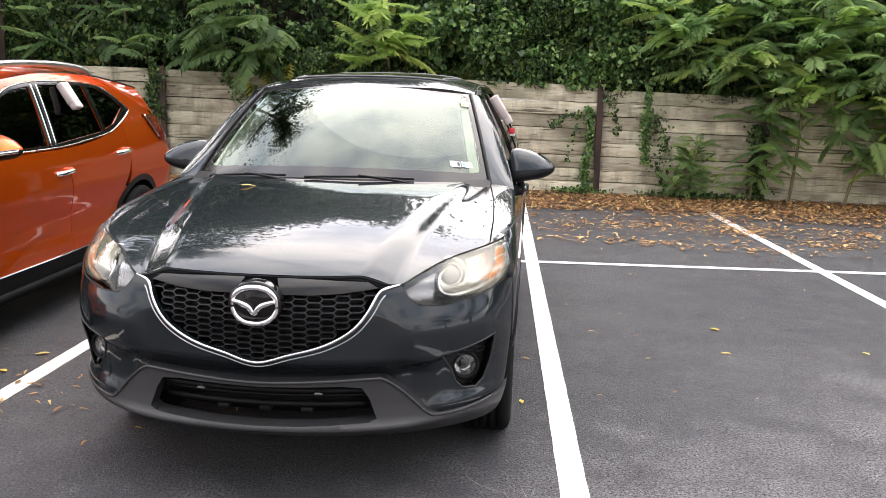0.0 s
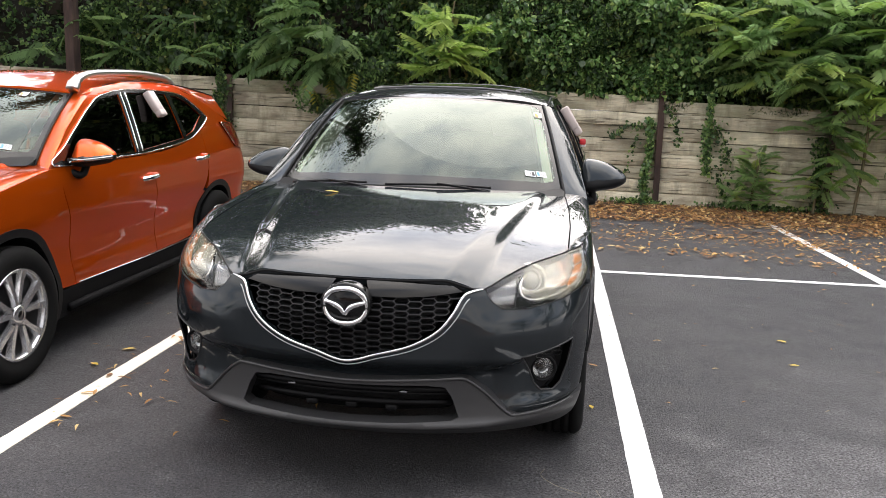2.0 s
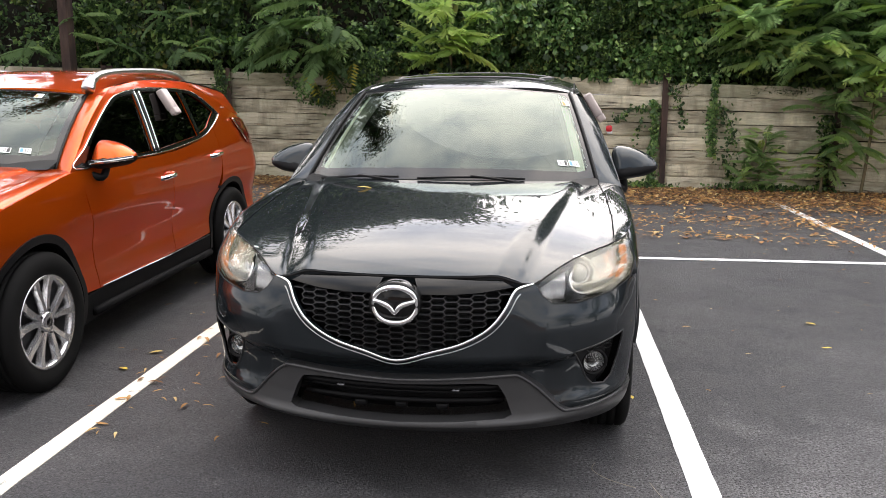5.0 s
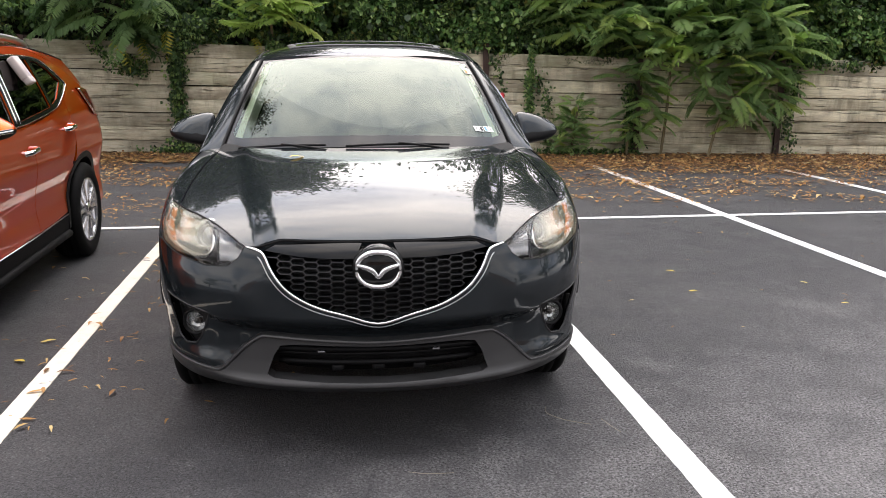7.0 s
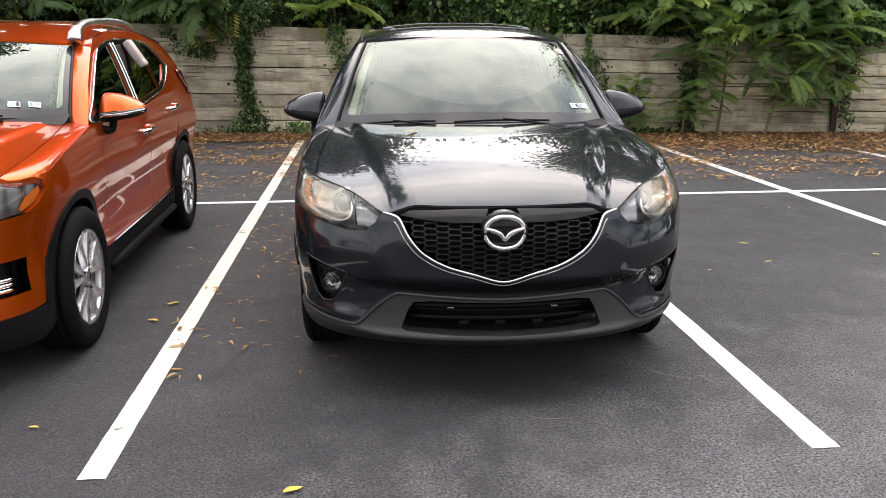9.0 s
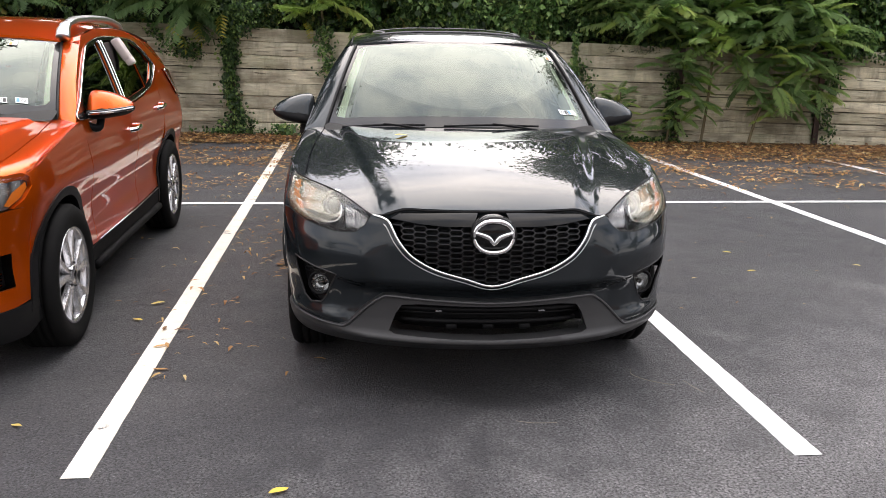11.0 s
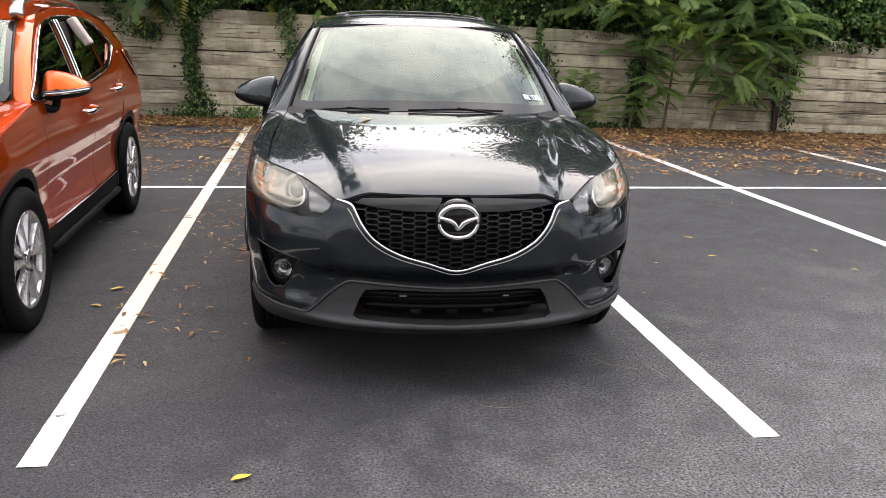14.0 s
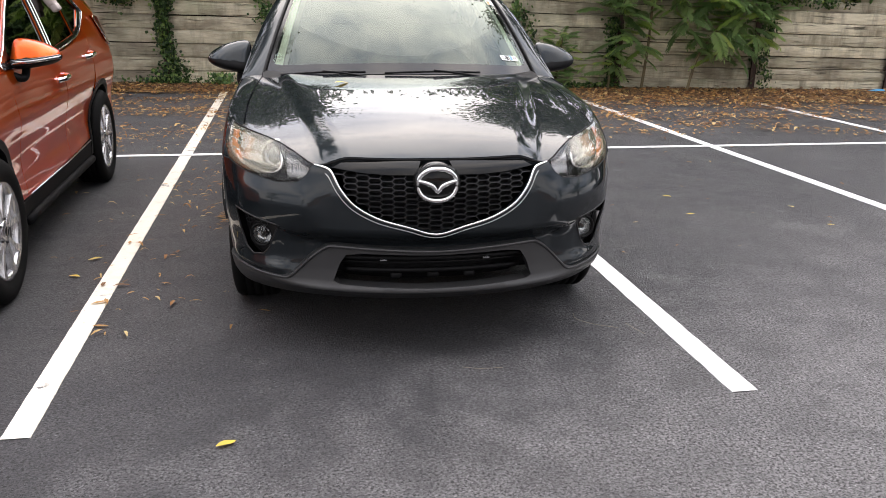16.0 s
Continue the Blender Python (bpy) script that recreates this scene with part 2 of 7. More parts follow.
SEAL_GREY = plastic_material("grey_rubber_seal", (0.16, 0.16, 0.16), 0.5)
FLUTED = material("fluted_lamp_metal", (0.58, 0.58, 0.59), 0.1, 1.0)
LAMP_GREY = material("lamp_bowl_grey", (0.16, 0.16, 0.165), 0.25, 0.7)
HONEYCOMB = plastic_material("honeycomb_plastic", (0.0095, 0.0102, 0.011), 0.4)
BUMPER_GREY = plastic_material("unpainted_bumper_plastic", (0.019, 0.019, 0.0198), 0.45)
LINING = plastic_material("pale_cabin_lining", (0.8, 0.84, 0.7), 0.8)
GREY_PLASTIC = plastic_material("grey_plastic", (0.014, 0.014, 0.015), 0.55)
RUBBER = plastic_material("tyre_rubber", (0.006, 0.006, 0.006), 0.75)
RUBBER.node_tree.nodes["Principled BSDF"].inputs["Specular IOR Level"].default_value = 0.08
BRAKE = material("dark_brake_steel", G(0.08), 0.5, 0.8)
CHROME = material("chrome", G(0.82), 0.06, 1.0)
SATIN = material("satin_silver", (0.62, 0.62, 0.63), 0.28, 1.0)
ALLOY = plastic_material("alloy_silver", (0.42, 0.42, 0.43), 0.24)
ALLOY.node_tree.nodes["Principled BSDF"].inputs["Metallic"].default_value = 0.85
GLASS = glass_material("windscreen_glass", (0.125, 0.148, 0.125), 1.54)
ADDED_CLEAR_GLASS = glass_material("added_clear_screen_glass", (0.6, 0.68, 0.6), 1.5)
DARK_GLASS = glass_material("privacy_glass", (0.01, 0.012, 0.011), 1.2)
SIDE_GLASS = glass_material("side_glass", (0.06, 0.07, 0.062), 1.2)
LENS = glass_material("lamp_lens", (0.9, 0.9, 0.88), 1.45)
HAZY = material("hazed_lens", (0.82, 0.77, 0.58), 0.3, 0.0, 0.5)
HAZY.node_tree.nodes["Principled BSDF"].inputs["Alpha"].default_value = 0.16
AMBER = material("amber_reflector", (0.75, 0.2, 0.02), 0.25, 0.0, 0.6)
RED_LENS = material("red_lamp_lens", (0.1, 0.004, 0.005), 0.15, 0.0, 1.0)
TRIM = plastic_material("interior_trim", (0.045, 0.045, 0.045), 0.75)
FABRIC = plastic_material("seat_fabric", (0.035, 0.035, 0.037), 0.9)
STEEL = bark_material("rusty_brown_steel", (0.03, 0.019, 0.016), (0.075, 0.045, 0.036))
WHITE_PAPER = material("white_paper", (0.78, 0.8, 0.8), 0.6)
BLUE_PAPER = material("blue_print", (0.12, 0.3, 0.55), 0.6)
ORANGE_PAPER = material("orange_print", (0.8, 0.3, 0.1), 0.6)
DARK_PRINT = material("dark_print", G(0.03), 0.6)
BOX_PLASTIC = plastic_material("pale_box_plastic", (0.42, 0.36, 0.34), 0.5)
TAG_RED = material("red_tag", (0.65, 0.03, 0.04), 0.5)
# soil coloured near black: the deep shade behind leaves and beams is in it
SHADE_SOIL = bark_material("near_black_shade_soil", (0.006, 0.006, 0.004), (0.016, 0.014, 0.009))
SHADE_SOIL.node_tree.nodes["Principled BSDF"].inputs["Specular IOR Level"].default_value = 0.05
BARK = bark_material("grey_brown_bark", (0.035, 0.028, 0.02), (0.11, 0.09, 0.07))
STEM = bark_material("green_brown_stem", (0.1, 0.085, 0.05), (0.2, 0.16, 0.09))
BRICK = bark_material("far_brick", (0.16, 0.09, 0.07), (0.24, 0.15, 0.11))
IVY = leaf_material("ivy_leaf", [(0.0, (0.016, 0.038, 0.013)), (0.45, (0.05, 0.108, 0.034)), (0.8, (0.15, 0.265, 0.08)), (1.0, (0.32, 0.44, 0.13))])
# glossier, lighter copy of the ivy: its brighter light is put into the colour
GLOSSY_LIT_IVY = leaf_material("glossy_lit_ivy_leaf", [(0.0, (0.035, 0.08, 0.026)), (0.5, (0.12, 0.24, 0.075)), (0.85, (0.27, 0.42, 0.14)), (1.0, (0.42, 0.52, 0.18))], "island", 0.28, 0.4)
SHRUB = leaf_material("shrub_leaf", [(0.0, (0.014, 0.03, 0.011)), (0.5, (0.045, 0.09, 0.026)), (0.88, (0.14, 0.23, 0.055)), (1.0, (0.26, 0.22, 0.06))])
FROND = leaf_material("compound_leaf", [(0.0, (0.15, 0.25, 0.1)), (0.5, (0.3, 0.45, 0.19)), (0.93, (0.46, 0.62, 0.26)), (1.0, (0.52, 0.6, 0.18))], "object", 0.5, 0.75)
# darker copy of the compound leaf: tree shade on the left plants, as colour
SHADED_FROND = leaf_material("shaded_compound_leaf", [(0.0, (0.07, 0.135, 0.05)), (0.5, (0.16, 0.27, 0.1)), (1.0, (0.28, 0.41, 0.15))], "object", 0.5, 0.65)
# yellower young leaves, also coloured brighter to make up for the trees' shade
YOUNG_FROND = leaf_material("brightened_young_yellow_leaf", [(0.0, (0.25, 0.39, 0.1)), (0.5, (0.39, 0.55, 0.15)), (1.0, (0.52, 0.63, 0.2))], "object", 0.5, 0.7)
YELLOW_FROND = leaf_material("yellowing_leaf", [(0.0, (0.45, 0.33, 0.03)), (1.0, (0.25, 0.3, 0.04))], "island")
CANOPY = leaf_material("tree_leaf", [(0.0, (0.02, 0.045, 0.014)), (0.6, (0.04, 0.08, 0.022)), (1.0, (0.08, 0.13, 0.03))])
LITTER = leaf_material("fallen_leaf", [(0.0, (0.05, 0.027, 0.018)), (0.4, (0.15, 0.072, 0.03)), (0.7, (0.32, 0.145, 0.048)), (0.88, (0.5, 0.28, 0.095)), (1.0, (0.62, 0.48, 0.24))], "island", 0.7, 0.1)
DRY_LEAF = leaf_material("dry_tan_leaf", [(0.0, (0.14, 0.065, 0.025)), (0.4, (0.36, 0.17, 0.055)), (0.75, (0.5, 0.28, 0.09)), (1.0, (0.64, 0.47, 0.22))], "island", 0.7, 0.1)
LEAF_YELLOW = leaf_material("yellow_leaf", [(0.0, (0.72, 0.5, 0.06)), (1.0, (0.6, 0.45, 0.12))], "object", 0.6, 0.15)
CLOTH = plastic_material("blue_cloth", (0.06, 0.28, 0.5), 0.8)
TWIG = bark_material("dry_grass_stalk", (0.22, 0.19, 0.14), (0.36, 0.32, 0.25))


# ---- building helpers ----
def link_mesh(name, verts, faces, mat, parent=None, label="", smooth=None):
    me = bpy.data.meshes.new(name)
    me.from_pydata([tuple(v) for v in verts], [], faces)
    if smooth is not None:
        me.polygons.foreach_set("use_smooth", smooth if hasattr(smooth, "__len__") else [bool(smooth)] * len(me.polygons))
    me.materials.append(mat)
    ob = new(name, me)
    ob.parent = parent
    if label:
        tagged(ob, label)
    return ob


def part(name, bm, mat, parent=None, label="", smooth=False):
    me = bpy.data.meshes.new(name)
    bm.to_mesh(me)
    bm.free()
    me.polygons.foreach_set("use_smooth", [smooth] * len(me.polygons))
    me.materials.append(mat)
    ob = new(name, me)
    ob.parent = parent
    if label:
        tagged(ob, label)
    return ob


def thing(name, label, category, group="", kind="", at=None):
    return tagged(new(name), label, category, group, kind) if at is None else place(tagged(new(name), label, category, group, kind), at)


def place(ob, m):
    ob.matrix_basis = m
    return ob


def block(size, at=(0, 0, 0), bevel=0.0, turn=None, segments=2, bm=None):
    """A box of that size about the point at, its edges rounded."""
    b = bmesh.new()
    bmesh.ops.create_cube(b, size=1.0)
    bmesh.ops.scale(b, vec=size, verts=b.verts)
    if bevel:
        bmesh.ops.bevel(b, geom=b.edges[:], offset=bevel, segments=segments, profile=0.5, affect="EDGES")
    b.transform(Matrix.Translation(at) @ (turn or Matrix()))
    if bm is None:
        return b
    me = bpy.data.meshes.new("tmp")
    b.to_mesh(me), b.free()
    bm.from_mesh(me), bpy.data.meshes.remove(me)
    return bm


def tube_data(points, radius, sides=8, closed=False, flat=1.0):
    pts = [Vector(p) for p in points]
    n = len(pts)
    radii = radius if hasattr(radius, "__len__") else [radius] * n
    verts, faces = [], []
    up = Vector((0, 0, 1))
    for i, p in enumerate(pts):
        a = pts[i - 1] if i or closed else p
        b = pts[(i + 1) % n] if i < n - 1 or closed else p
        d = (b - a).normalized()
        s = d.cross(up)
        if s.length < 0.05:
            s = d.cross(Vector((0, 1, 0)))
        s.normalize()
        t = s.cross(d)
        for k in range(sides):
            q = 2 * math.pi * k / sides
            verts.append(p + radii[i] * (math.cos(q) * s + flat * math.sin(q) * t))
    for i in range(n if closed else n - 1):
        j = (i + 1) % n
        for k in range(sides):
            l = (k + 1) % sides
            faces.append((i * sides + k, i * sides + l, j * sides + l, j * sides + k))
    if not closed:
        faces.append(tuple(range(sides - 1, -1, -1)))
        faces.append(tuple((n - 1) * sides + k for k in range(sides)))
    return verts, faces


def tube(name, points, radius, mat, parent=None, label="", sides=8, closed=False, flat=1.0):
    v, f = tube_data(points, radius, sides, closed, flat)
    return link_mesh(name, v, f, mat, parent, label, True)


def spline(points, n=8, closed=False):
    """A smooth line through the points."""
    p = [np.array(q, float) for q in points]
    out, m = [], len(p)
    for i in range(m if closed else m - 1):
        a, b, c, d = (p[(i + k) % m] if closed else p[min(max(i + k, 0), m - 1)] for k in (-1, 0, 1, 2))
        for s in np.arange(n) / n:
            out.append(0.5 * (2 * b + (c - a) * s + (2 * a - 5 * b + 4 * c - d) * s ** 2 + (3 * b - a - 3 * c + d) * s ** 3))
    if not closed:
        out.append(p[-1])
    return [tuple(q) for q in out]


class Table:
    """A smooth curve through (x, y) pairs that does not overshoot."""

    def __init__(self, *pairs):
        self.x, self.y = np.array(pairs, float).T
        h, d = np.diff(self.x), np.diff(self.y) / np.diff(self.x)
        m = np.zeros(len(self.x))
        m[0], m[-1] = d[0], d[-1]
        for i in range(1, len(m) - 1):
            if d[i - 1] * d[i] > 0:
                w1, w2 = 2 * h[i] + h[i - 1], h[i] + 2 * h[i - 1]
                m[i] = (w1 + w2) / (w1 / d[i - 1] + w2 / d[i])
        self.m = m

    def __call__(self, v):
        v = np.clip(np.asarray(v, float), self.x[0], self.x[-1])
        i = np.clip(np.searchsorted(self.x, v) - 1, 0, len(self.x) - 2)
        h = self.x[i + 1] - self.x[i]
        s = (v - self.x[i]) / h
        return ((1 + 2 * s) * (1 - s) ** 2 * self.y[i] + s * (1 - s) ** 2 * h * self.m[i] + s * s * (3 - 2 * s) * self.y[i + 1] + s * s * (s - 1) * h * self.m[i + 1])


class Smooth(Table):
    """A curve of even curvature through (x, y) pairs."""

    def __init__(self, *pairs):
        self.x, self.y = np.array(pairs, float).T
        n, h, d = len(self.x), np.diff(self.x), np.diff(self.y) / np.diff(self.x)
        a, r = np.zeros((n, n)), np.zeros(n)
        a[0, :2], r[0], a[-1, -2:], r[-1] = (2, 1), 3 * d[0], (1, 2), 3 * d[-1]
        for i in range(1, n - 1):
            a[i, i - 1:i + 2] = 1 / h[i - 1], 2 / h[i - 1] + 2 / h[i], 1 / h[i]
            r[i] = 3 * (d[i - 1] / h[i - 1] + d[i] / h[i])
        self.m = np.linalg.solve(a, r)


def inside(px, py, loop):
    a = np.array(loop)
    b = np.roll(a, -1, 0)
    hit = np.zeros(len(px), bool)
    for (x0, y0), (x1, y1) in zip(a, b):
        if y0 != y1:
            hit ^= ((y0 > py) != (y1 > py)) & (px < (x1 - x0) * (py - y0) / (y1 - y0) + x0)
    return hit


def even(loop, step):
    out = []
    for i, p in enumerate(loop):
        q = loop[(i + 1) % len(loop)]
        n = max(1, int(math.ceil(math.dist(p, q) / step)))
        out += [(p[0] + (q[0] - p[0]) * k / n, p[1] + (q[1] - p[1]) * k / n) for k in range(n)]
    return out


def patch(name, loop, fn, mat, parent, step=0.02, holes=(), rim=(0, 0.02, 0), face=(0, -1, 0), label="", mirror=False):
    """A curved panel: the 2D outline, less its holes, filled with a fine net and lifted by fn(u, v); its border turns in by rim."""
    loops = [even(loop, step)] + [even(h, step) for h in holes]
    pts = [p for l in loops for p in l]
    edges, k = [], 0
    for l in loops:
        edges += [(k + i, k + (i + 1) % len(l)) for i in range(len(l))]
        k += len(l)
    a = np.array(loops[0])
    gx, gy = np.meshgrid(np.arange(a[:, 0].min(), a[:, 0].max() + step, step), np.arange(a[:, 1].min(), a[:, 1].max() + step, step * 0.866))
    gx[1::2] += step / 2
    gx, gy = gx.ravel() + 0.0007, gy.ravel() + 0.0011
    ok = inside(gx, gy, loops[0])
    for l in loops[1:]:
        ok &= ~inside(gx, gy, l)
    gx, gy = gx[ok], gy[ok]
    border = np.array(pts)
    keep = np.ones(len(gx), bool)
    for i in range(0, len(gx), 2000):
        d = np.hypot(gx[i:i + 2000, None] - border[None, :, 0], gy[i:i + 2000, None] - border[None, :, 1]).min(1)
        keep[i:i + 2000] = d > 0.55 * step
    flat = [Vector(p) for p in pts] + [Vector(p) for p in zip(gx[keep], gy[keep])]
    v2, _, tris, *_ = geometry.delaunay_2d_cdt(flat, edges, [], 0, 1e-6)
    uv = np.array([tuple(v) for v in v2])
    t = np.array([f for f in tris if len(f) == 3])
    c = uv[t].mean(1)
    ok = inside(c[:, 0], c[:, 1], loops[0])
    for l in loops[1:]:
        ok &= ~inside(c[:, 0], c[:, 1], l)
    t = t[ok]
    co = np.stack(np.broadcast_arrays(*fn(uv[:, 0], uv[:, 1])), -1).astype(float)
    face, rim = np.array(face, float), np.array(rim, float)
    if mirror:
        co[:, 0] *= -1
        face, rim = face * (-1, 1, 1), rim * (-1, 1, 1)
    nrm = np.cross(co[t[:, 1]] - co[t[:, 0]], co[t[:, 2]] - co[t[:, 0]])
    if (nrm @ face).sum() < 0:
        t = t[:, ::-1]
    e = 1.5e-3
    du = np.subtract(np.stack(np.broadcast_arrays(*fn(uv[:, 0] + e, uv[:, 1])), -1), np.stack(np.broadcast_arrays(*fn(uv[:, 0] - e, uv[:, 1])), -1)).astype(float)
    dv = np.subtract(np.stack(np.broadcast_arrays(*fn(uv[:, 0], uv[:, 1] + e)), -1), np.stack(np.broadcast_arrays(*fn(uv[:, 0], uv[:, 1] - e)), -1)).astype(float)
    if mirror:
        du[:, 0] *= -1
        dv[:, 0] *= -1
    nv = np.cross(du, dv)
    nv /= np.linalg.norm(nv, axis=1, keepdims=True) + 1e-12
    mean = np.cross(co[t[:, 1]] - co[t[:, 0]], co[t[:, 2]] - co[t[:, 0]])
    vn = np.zeros_like(co)
    for k in range(3):
        np.add.at(vn, t[:, k], mean)
    vn /= np.linalg.norm(vn, axis=1, keepdims=True) + 1e-12
    nv *= np.where((nv * vn).sum(1) < 0, -1, 1)[:, None]
    nv = np.where((np.abs((nv * vn).sum(1)) < 0.7)[:, None], vn, nv)
    normals = [tuple(q) for q in nv]
    faces = [tuple(int(i) for i in f) for f in t]
    verts = [tuple(v) for v in co]
    smooth = [True] * len(faces)
    if np.abs(rim).sum() > 0:
        seen = {}
        for f in faces:
            for i in range(3):
                e = (f[i], f[(i + 1) % 3])
                seen[e] = seen.get(e, 0) + 1
        edge = [e for e in seen if (e[1], e[0]) not in seen]
        for i, j in edge:
            n = len(verts)
            verts += [verts[i], verts[j], tuple(np.add(verts[j], rim)), tuple(np.add(verts[i], rim))]
            faces.append((n + 1, n, n + 3, n + 2))
            smooth.append(True)
            q = np.cross(np.subtract(verts[n], verts[n + 1]), rim)
            normals += [tuple(q / (np.linalg.norm(q) + 1e-12))] * 4
    ob = link_mesh(name, verts, faces, mat, parent, label, smooth)
    if len(ob.data.vertices) == len(normals):
        ob.data.normals_split_custom_set_from_vertices(normals)
    return ob


def lathe(name, profile, mat, parent, label="", sides=48, axis="x"):
    """Turns (radius, along) pairs about the axis."""
    verts, faces, m = [], [], len(profile)
    for k in range(sides):
        q = 2 * math.pi * k / sides
        for r, a in profile:
            verts.append((a, r * math.cos(q), r * math.sin(q)) if axis == "x" else (r * math.cos(q), a, r * math.sin(q)))
    for k in range(sides):
        l = (k + 1) % sides
        for i in range(m - 1):
            f = (k * m + i, k * m + i + 1, l * m + i + 1, l * m + i)
            faces.append(f if axis == "x" else f[::-1])
    return link_mesh(name, verts, faces, mat, parent, label, True)


# ---- ground and markings ----
def wall_y(x):
    return 10.17 - 0.125 * x


def ground():
    xs = np.concatenate([[-600, -200, -60, -25], np.arange(-14, 16.1, 1.0), [30, 60, 200, 600]])
    ys = np.concatenate([[-600, -200, -60, -25], np.arange(-8, 14.1, 1.0), [40, 200, 600]])
    verts = [(x, y, 0) for y in ys for x in xs]
    n = len(xs)
    faces = [(j * n + i, j * n + i + 1, (j + 1) * n + i + 1, (j + 1) * n + i) for j in range(len(ys) - 1) for i in range(n - 1)]
    return tagged(link_mesh("ground", verts, faces, ASPHALT), "dark sealed asphalt of a parking lot, scuffed and dusty", "ground", kind="structure")


def stripe(a, b, width, mat=None):
    """A painted line with slightly ragged edges, 4 mm proud."""
    a, b = Vector((*a, 0.004)), Vector((*b, 0.004))
    d = (b - a).normalized()
    s = Vector((d.y, -d.x, 0)) * width / 2
    n = int((b - a).length / 0.04)
    verts, faces = [], []
    for i in range(n + 1):
        p = a.lerp(b, i / n)
        j = [0.0016 * noise.noise(p * 6 + Vector((k * 9, 0, 0))) + 0.0012 * random.uniform(-1, 1) for k in range(2)]
        for z in (0.0, 0.004):
            q = p - Vector((0, 0, z))
            verts += [q - s * (1 + j[0] / width * 2), q + s * (1 + j[1] / width * 2)]
    for i in range(n):
        k = i * 4
        faces += [(k, k + 1, k + 5, k + 4), (k + 2, k, k + 4, k + 6), (k + 1, k + 3, k + 7, k + 5)]
    return tagged(link_mesh("parking_line", verts, faces, mat or LINE), "worn white painted parking line on asphalt", "parking line", "parking lines", "structure")


ground()
stripe((-1.575, -0.47), (-1.43, 9.5), 0.1, OLD_LINE)
stripe((1.187, -0.515), (1.16, 8.6), 0.112)
stripe((3.86, 1.2), (3.575, 8.8), 0.1)
stripe((6.5, 1.8), (6.07, 7.95), 0.1)
stripe((-4.4, -0.4), (-4.15, 9.5), 0.1)
cross = stripe((-9.0, 4.755), (14.0, 4.655), 0.085)
cross.location.z = 0.0035


# ---- timber retaining wall ----
POSTS = [-9.15, -6.85, -4.58, -2.3, 0.0, 2.28, 4.59, 6.75, 8.95, 11.2, 13.5]


def wall_top(x):
    return 1.605 - 0.026 * x


def timber(x0, x1, row, rows, parent):
    """One weathered beam between two posts, with chipped long edges."""
    n, seg = 22, 6
    verts, faces = [], []
    dz, dy = random.uniform(-0.006, 0.006), random.uniform(-0.014, 0.012)
    if row >= rows - 2 and x0 > -0.5 and x1 < 2.5:
        dy -= 0.035
    seed, tip = random.uniform(0, 99), random.uniform(-0.008, 0.008)
    for i in range(n + 1):
        x = x0 + (x1 - x0) * i / n
        h = wall_top(x) / rows
        bow = dz + tip * (i / n - 0.5)
        lo, hi = row * h + 0.003 + bow, (row + 1) * h - 0.003 + bow
        if row == 0:
            lo = -0.03
        if row == rows - 1:
            hi += 0.012 * noise.noise((x * 1.1, seed, 3)) + (0.05 if -0.5 < x0 < 2.0 else 0.0)
        w1 = max(0.0, 0.012 * noise.noise((x * 2.6, seed, 0)) + 0.004 * noise.noise((x * 11, seed, 2)))
        w2 = min(0.0, 0.014 * noise.noise((x * 2.2, seed, 5)) + 0.006 * noise.noise((x * 9, seed, 7)))
        y = wall_y(x) + dy + 0.007 * noise.noise((x * 1.3, seed, 9))
        for a, z in ((0.14, lo), (0.003, lo + w1), (0.0, lo + w1 + 0.006), (0.0, hi - 0.007 + w2), (0.004, hi + w2), (0.14, hi)):
            verts.append((x, y + a, z))
    for i in range(n):
        for k in range(seg - 1):
            p = i * seg + k
            faces.append((p + 1, p, p + seg, p + seg + 1))
    faces += [tuple(range(seg)), tuple(n * seg + k for k in range(seg - 1, -1, -1))]
    return link_mesh("timber", verts, faces, TIMBER, parent, "", [True] * (n * (seg - 1)) + [False] * 2)


def steel_post(x, top):
    """A brown steel H post."""
    y = wall_y(x) - 0.03
    bm = block((0.088, 0.014, top + 0.3), (x, y - 0.035, top / 2 - 0.15), 0.003)
    block((0.012, 0.16, top + 0.3), (x, y + 0.05, top / 2 - 0.15), 0.0, bm=bm)
    block((0.15, 0.014, top + 0.3), (x, y + 0.13, top / 2 - 0.15), 0.003, bm=bm)
    return tagged(part("steel_post", bm, STEEL), "rusty dark brown steel post in the timber wall", "post", "wall posts")


retaining_wall = thing("wall_timber", "weathered grey timber retaining wall of stacked beams", "retaining wall", kind="structure")
for i, (x0, x1) in enumerate(zip(POSTS, POSTS[1:])):
    for row in range(8):
        timber(x0 + 0.015, x1 - 0.015, row, 8, retaining_wall)
for x0, x1, lift in ((6.95, 8.85, 0.0), (9.05, 11.1, -0.01)):
    cap = block((x1 - x0, 0.2, 0.07), (0, 0, 0), 0.012)
    place(part("cap_timber", cap, TIMBER, retaining_wall), pose((x0 + x1) / 2, wall_y((x0 + x1) / 2) + 0.13, wall_top((x0 + x1) / 2) + 0.02 + lift, 0, 1.5, -7.1))
# near-black sheet added behind the beams, so their gaps look shaded
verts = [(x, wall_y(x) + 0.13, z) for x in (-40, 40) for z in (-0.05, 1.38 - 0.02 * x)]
link_mesh("earth_backing", verts, [(0, 2, 3, 1)], SHADE_SOIL, retaining_wall)
for x in POSTS:
    steel_post(x, wall_top(x) + (0.14 if x == 2.28 else 0.32 if x == 8.95 else random.uniform(-0.05, 0.05)))
bm = block((0.17, 0.17, 6.2), (0, 0, 3.0), 0.008)
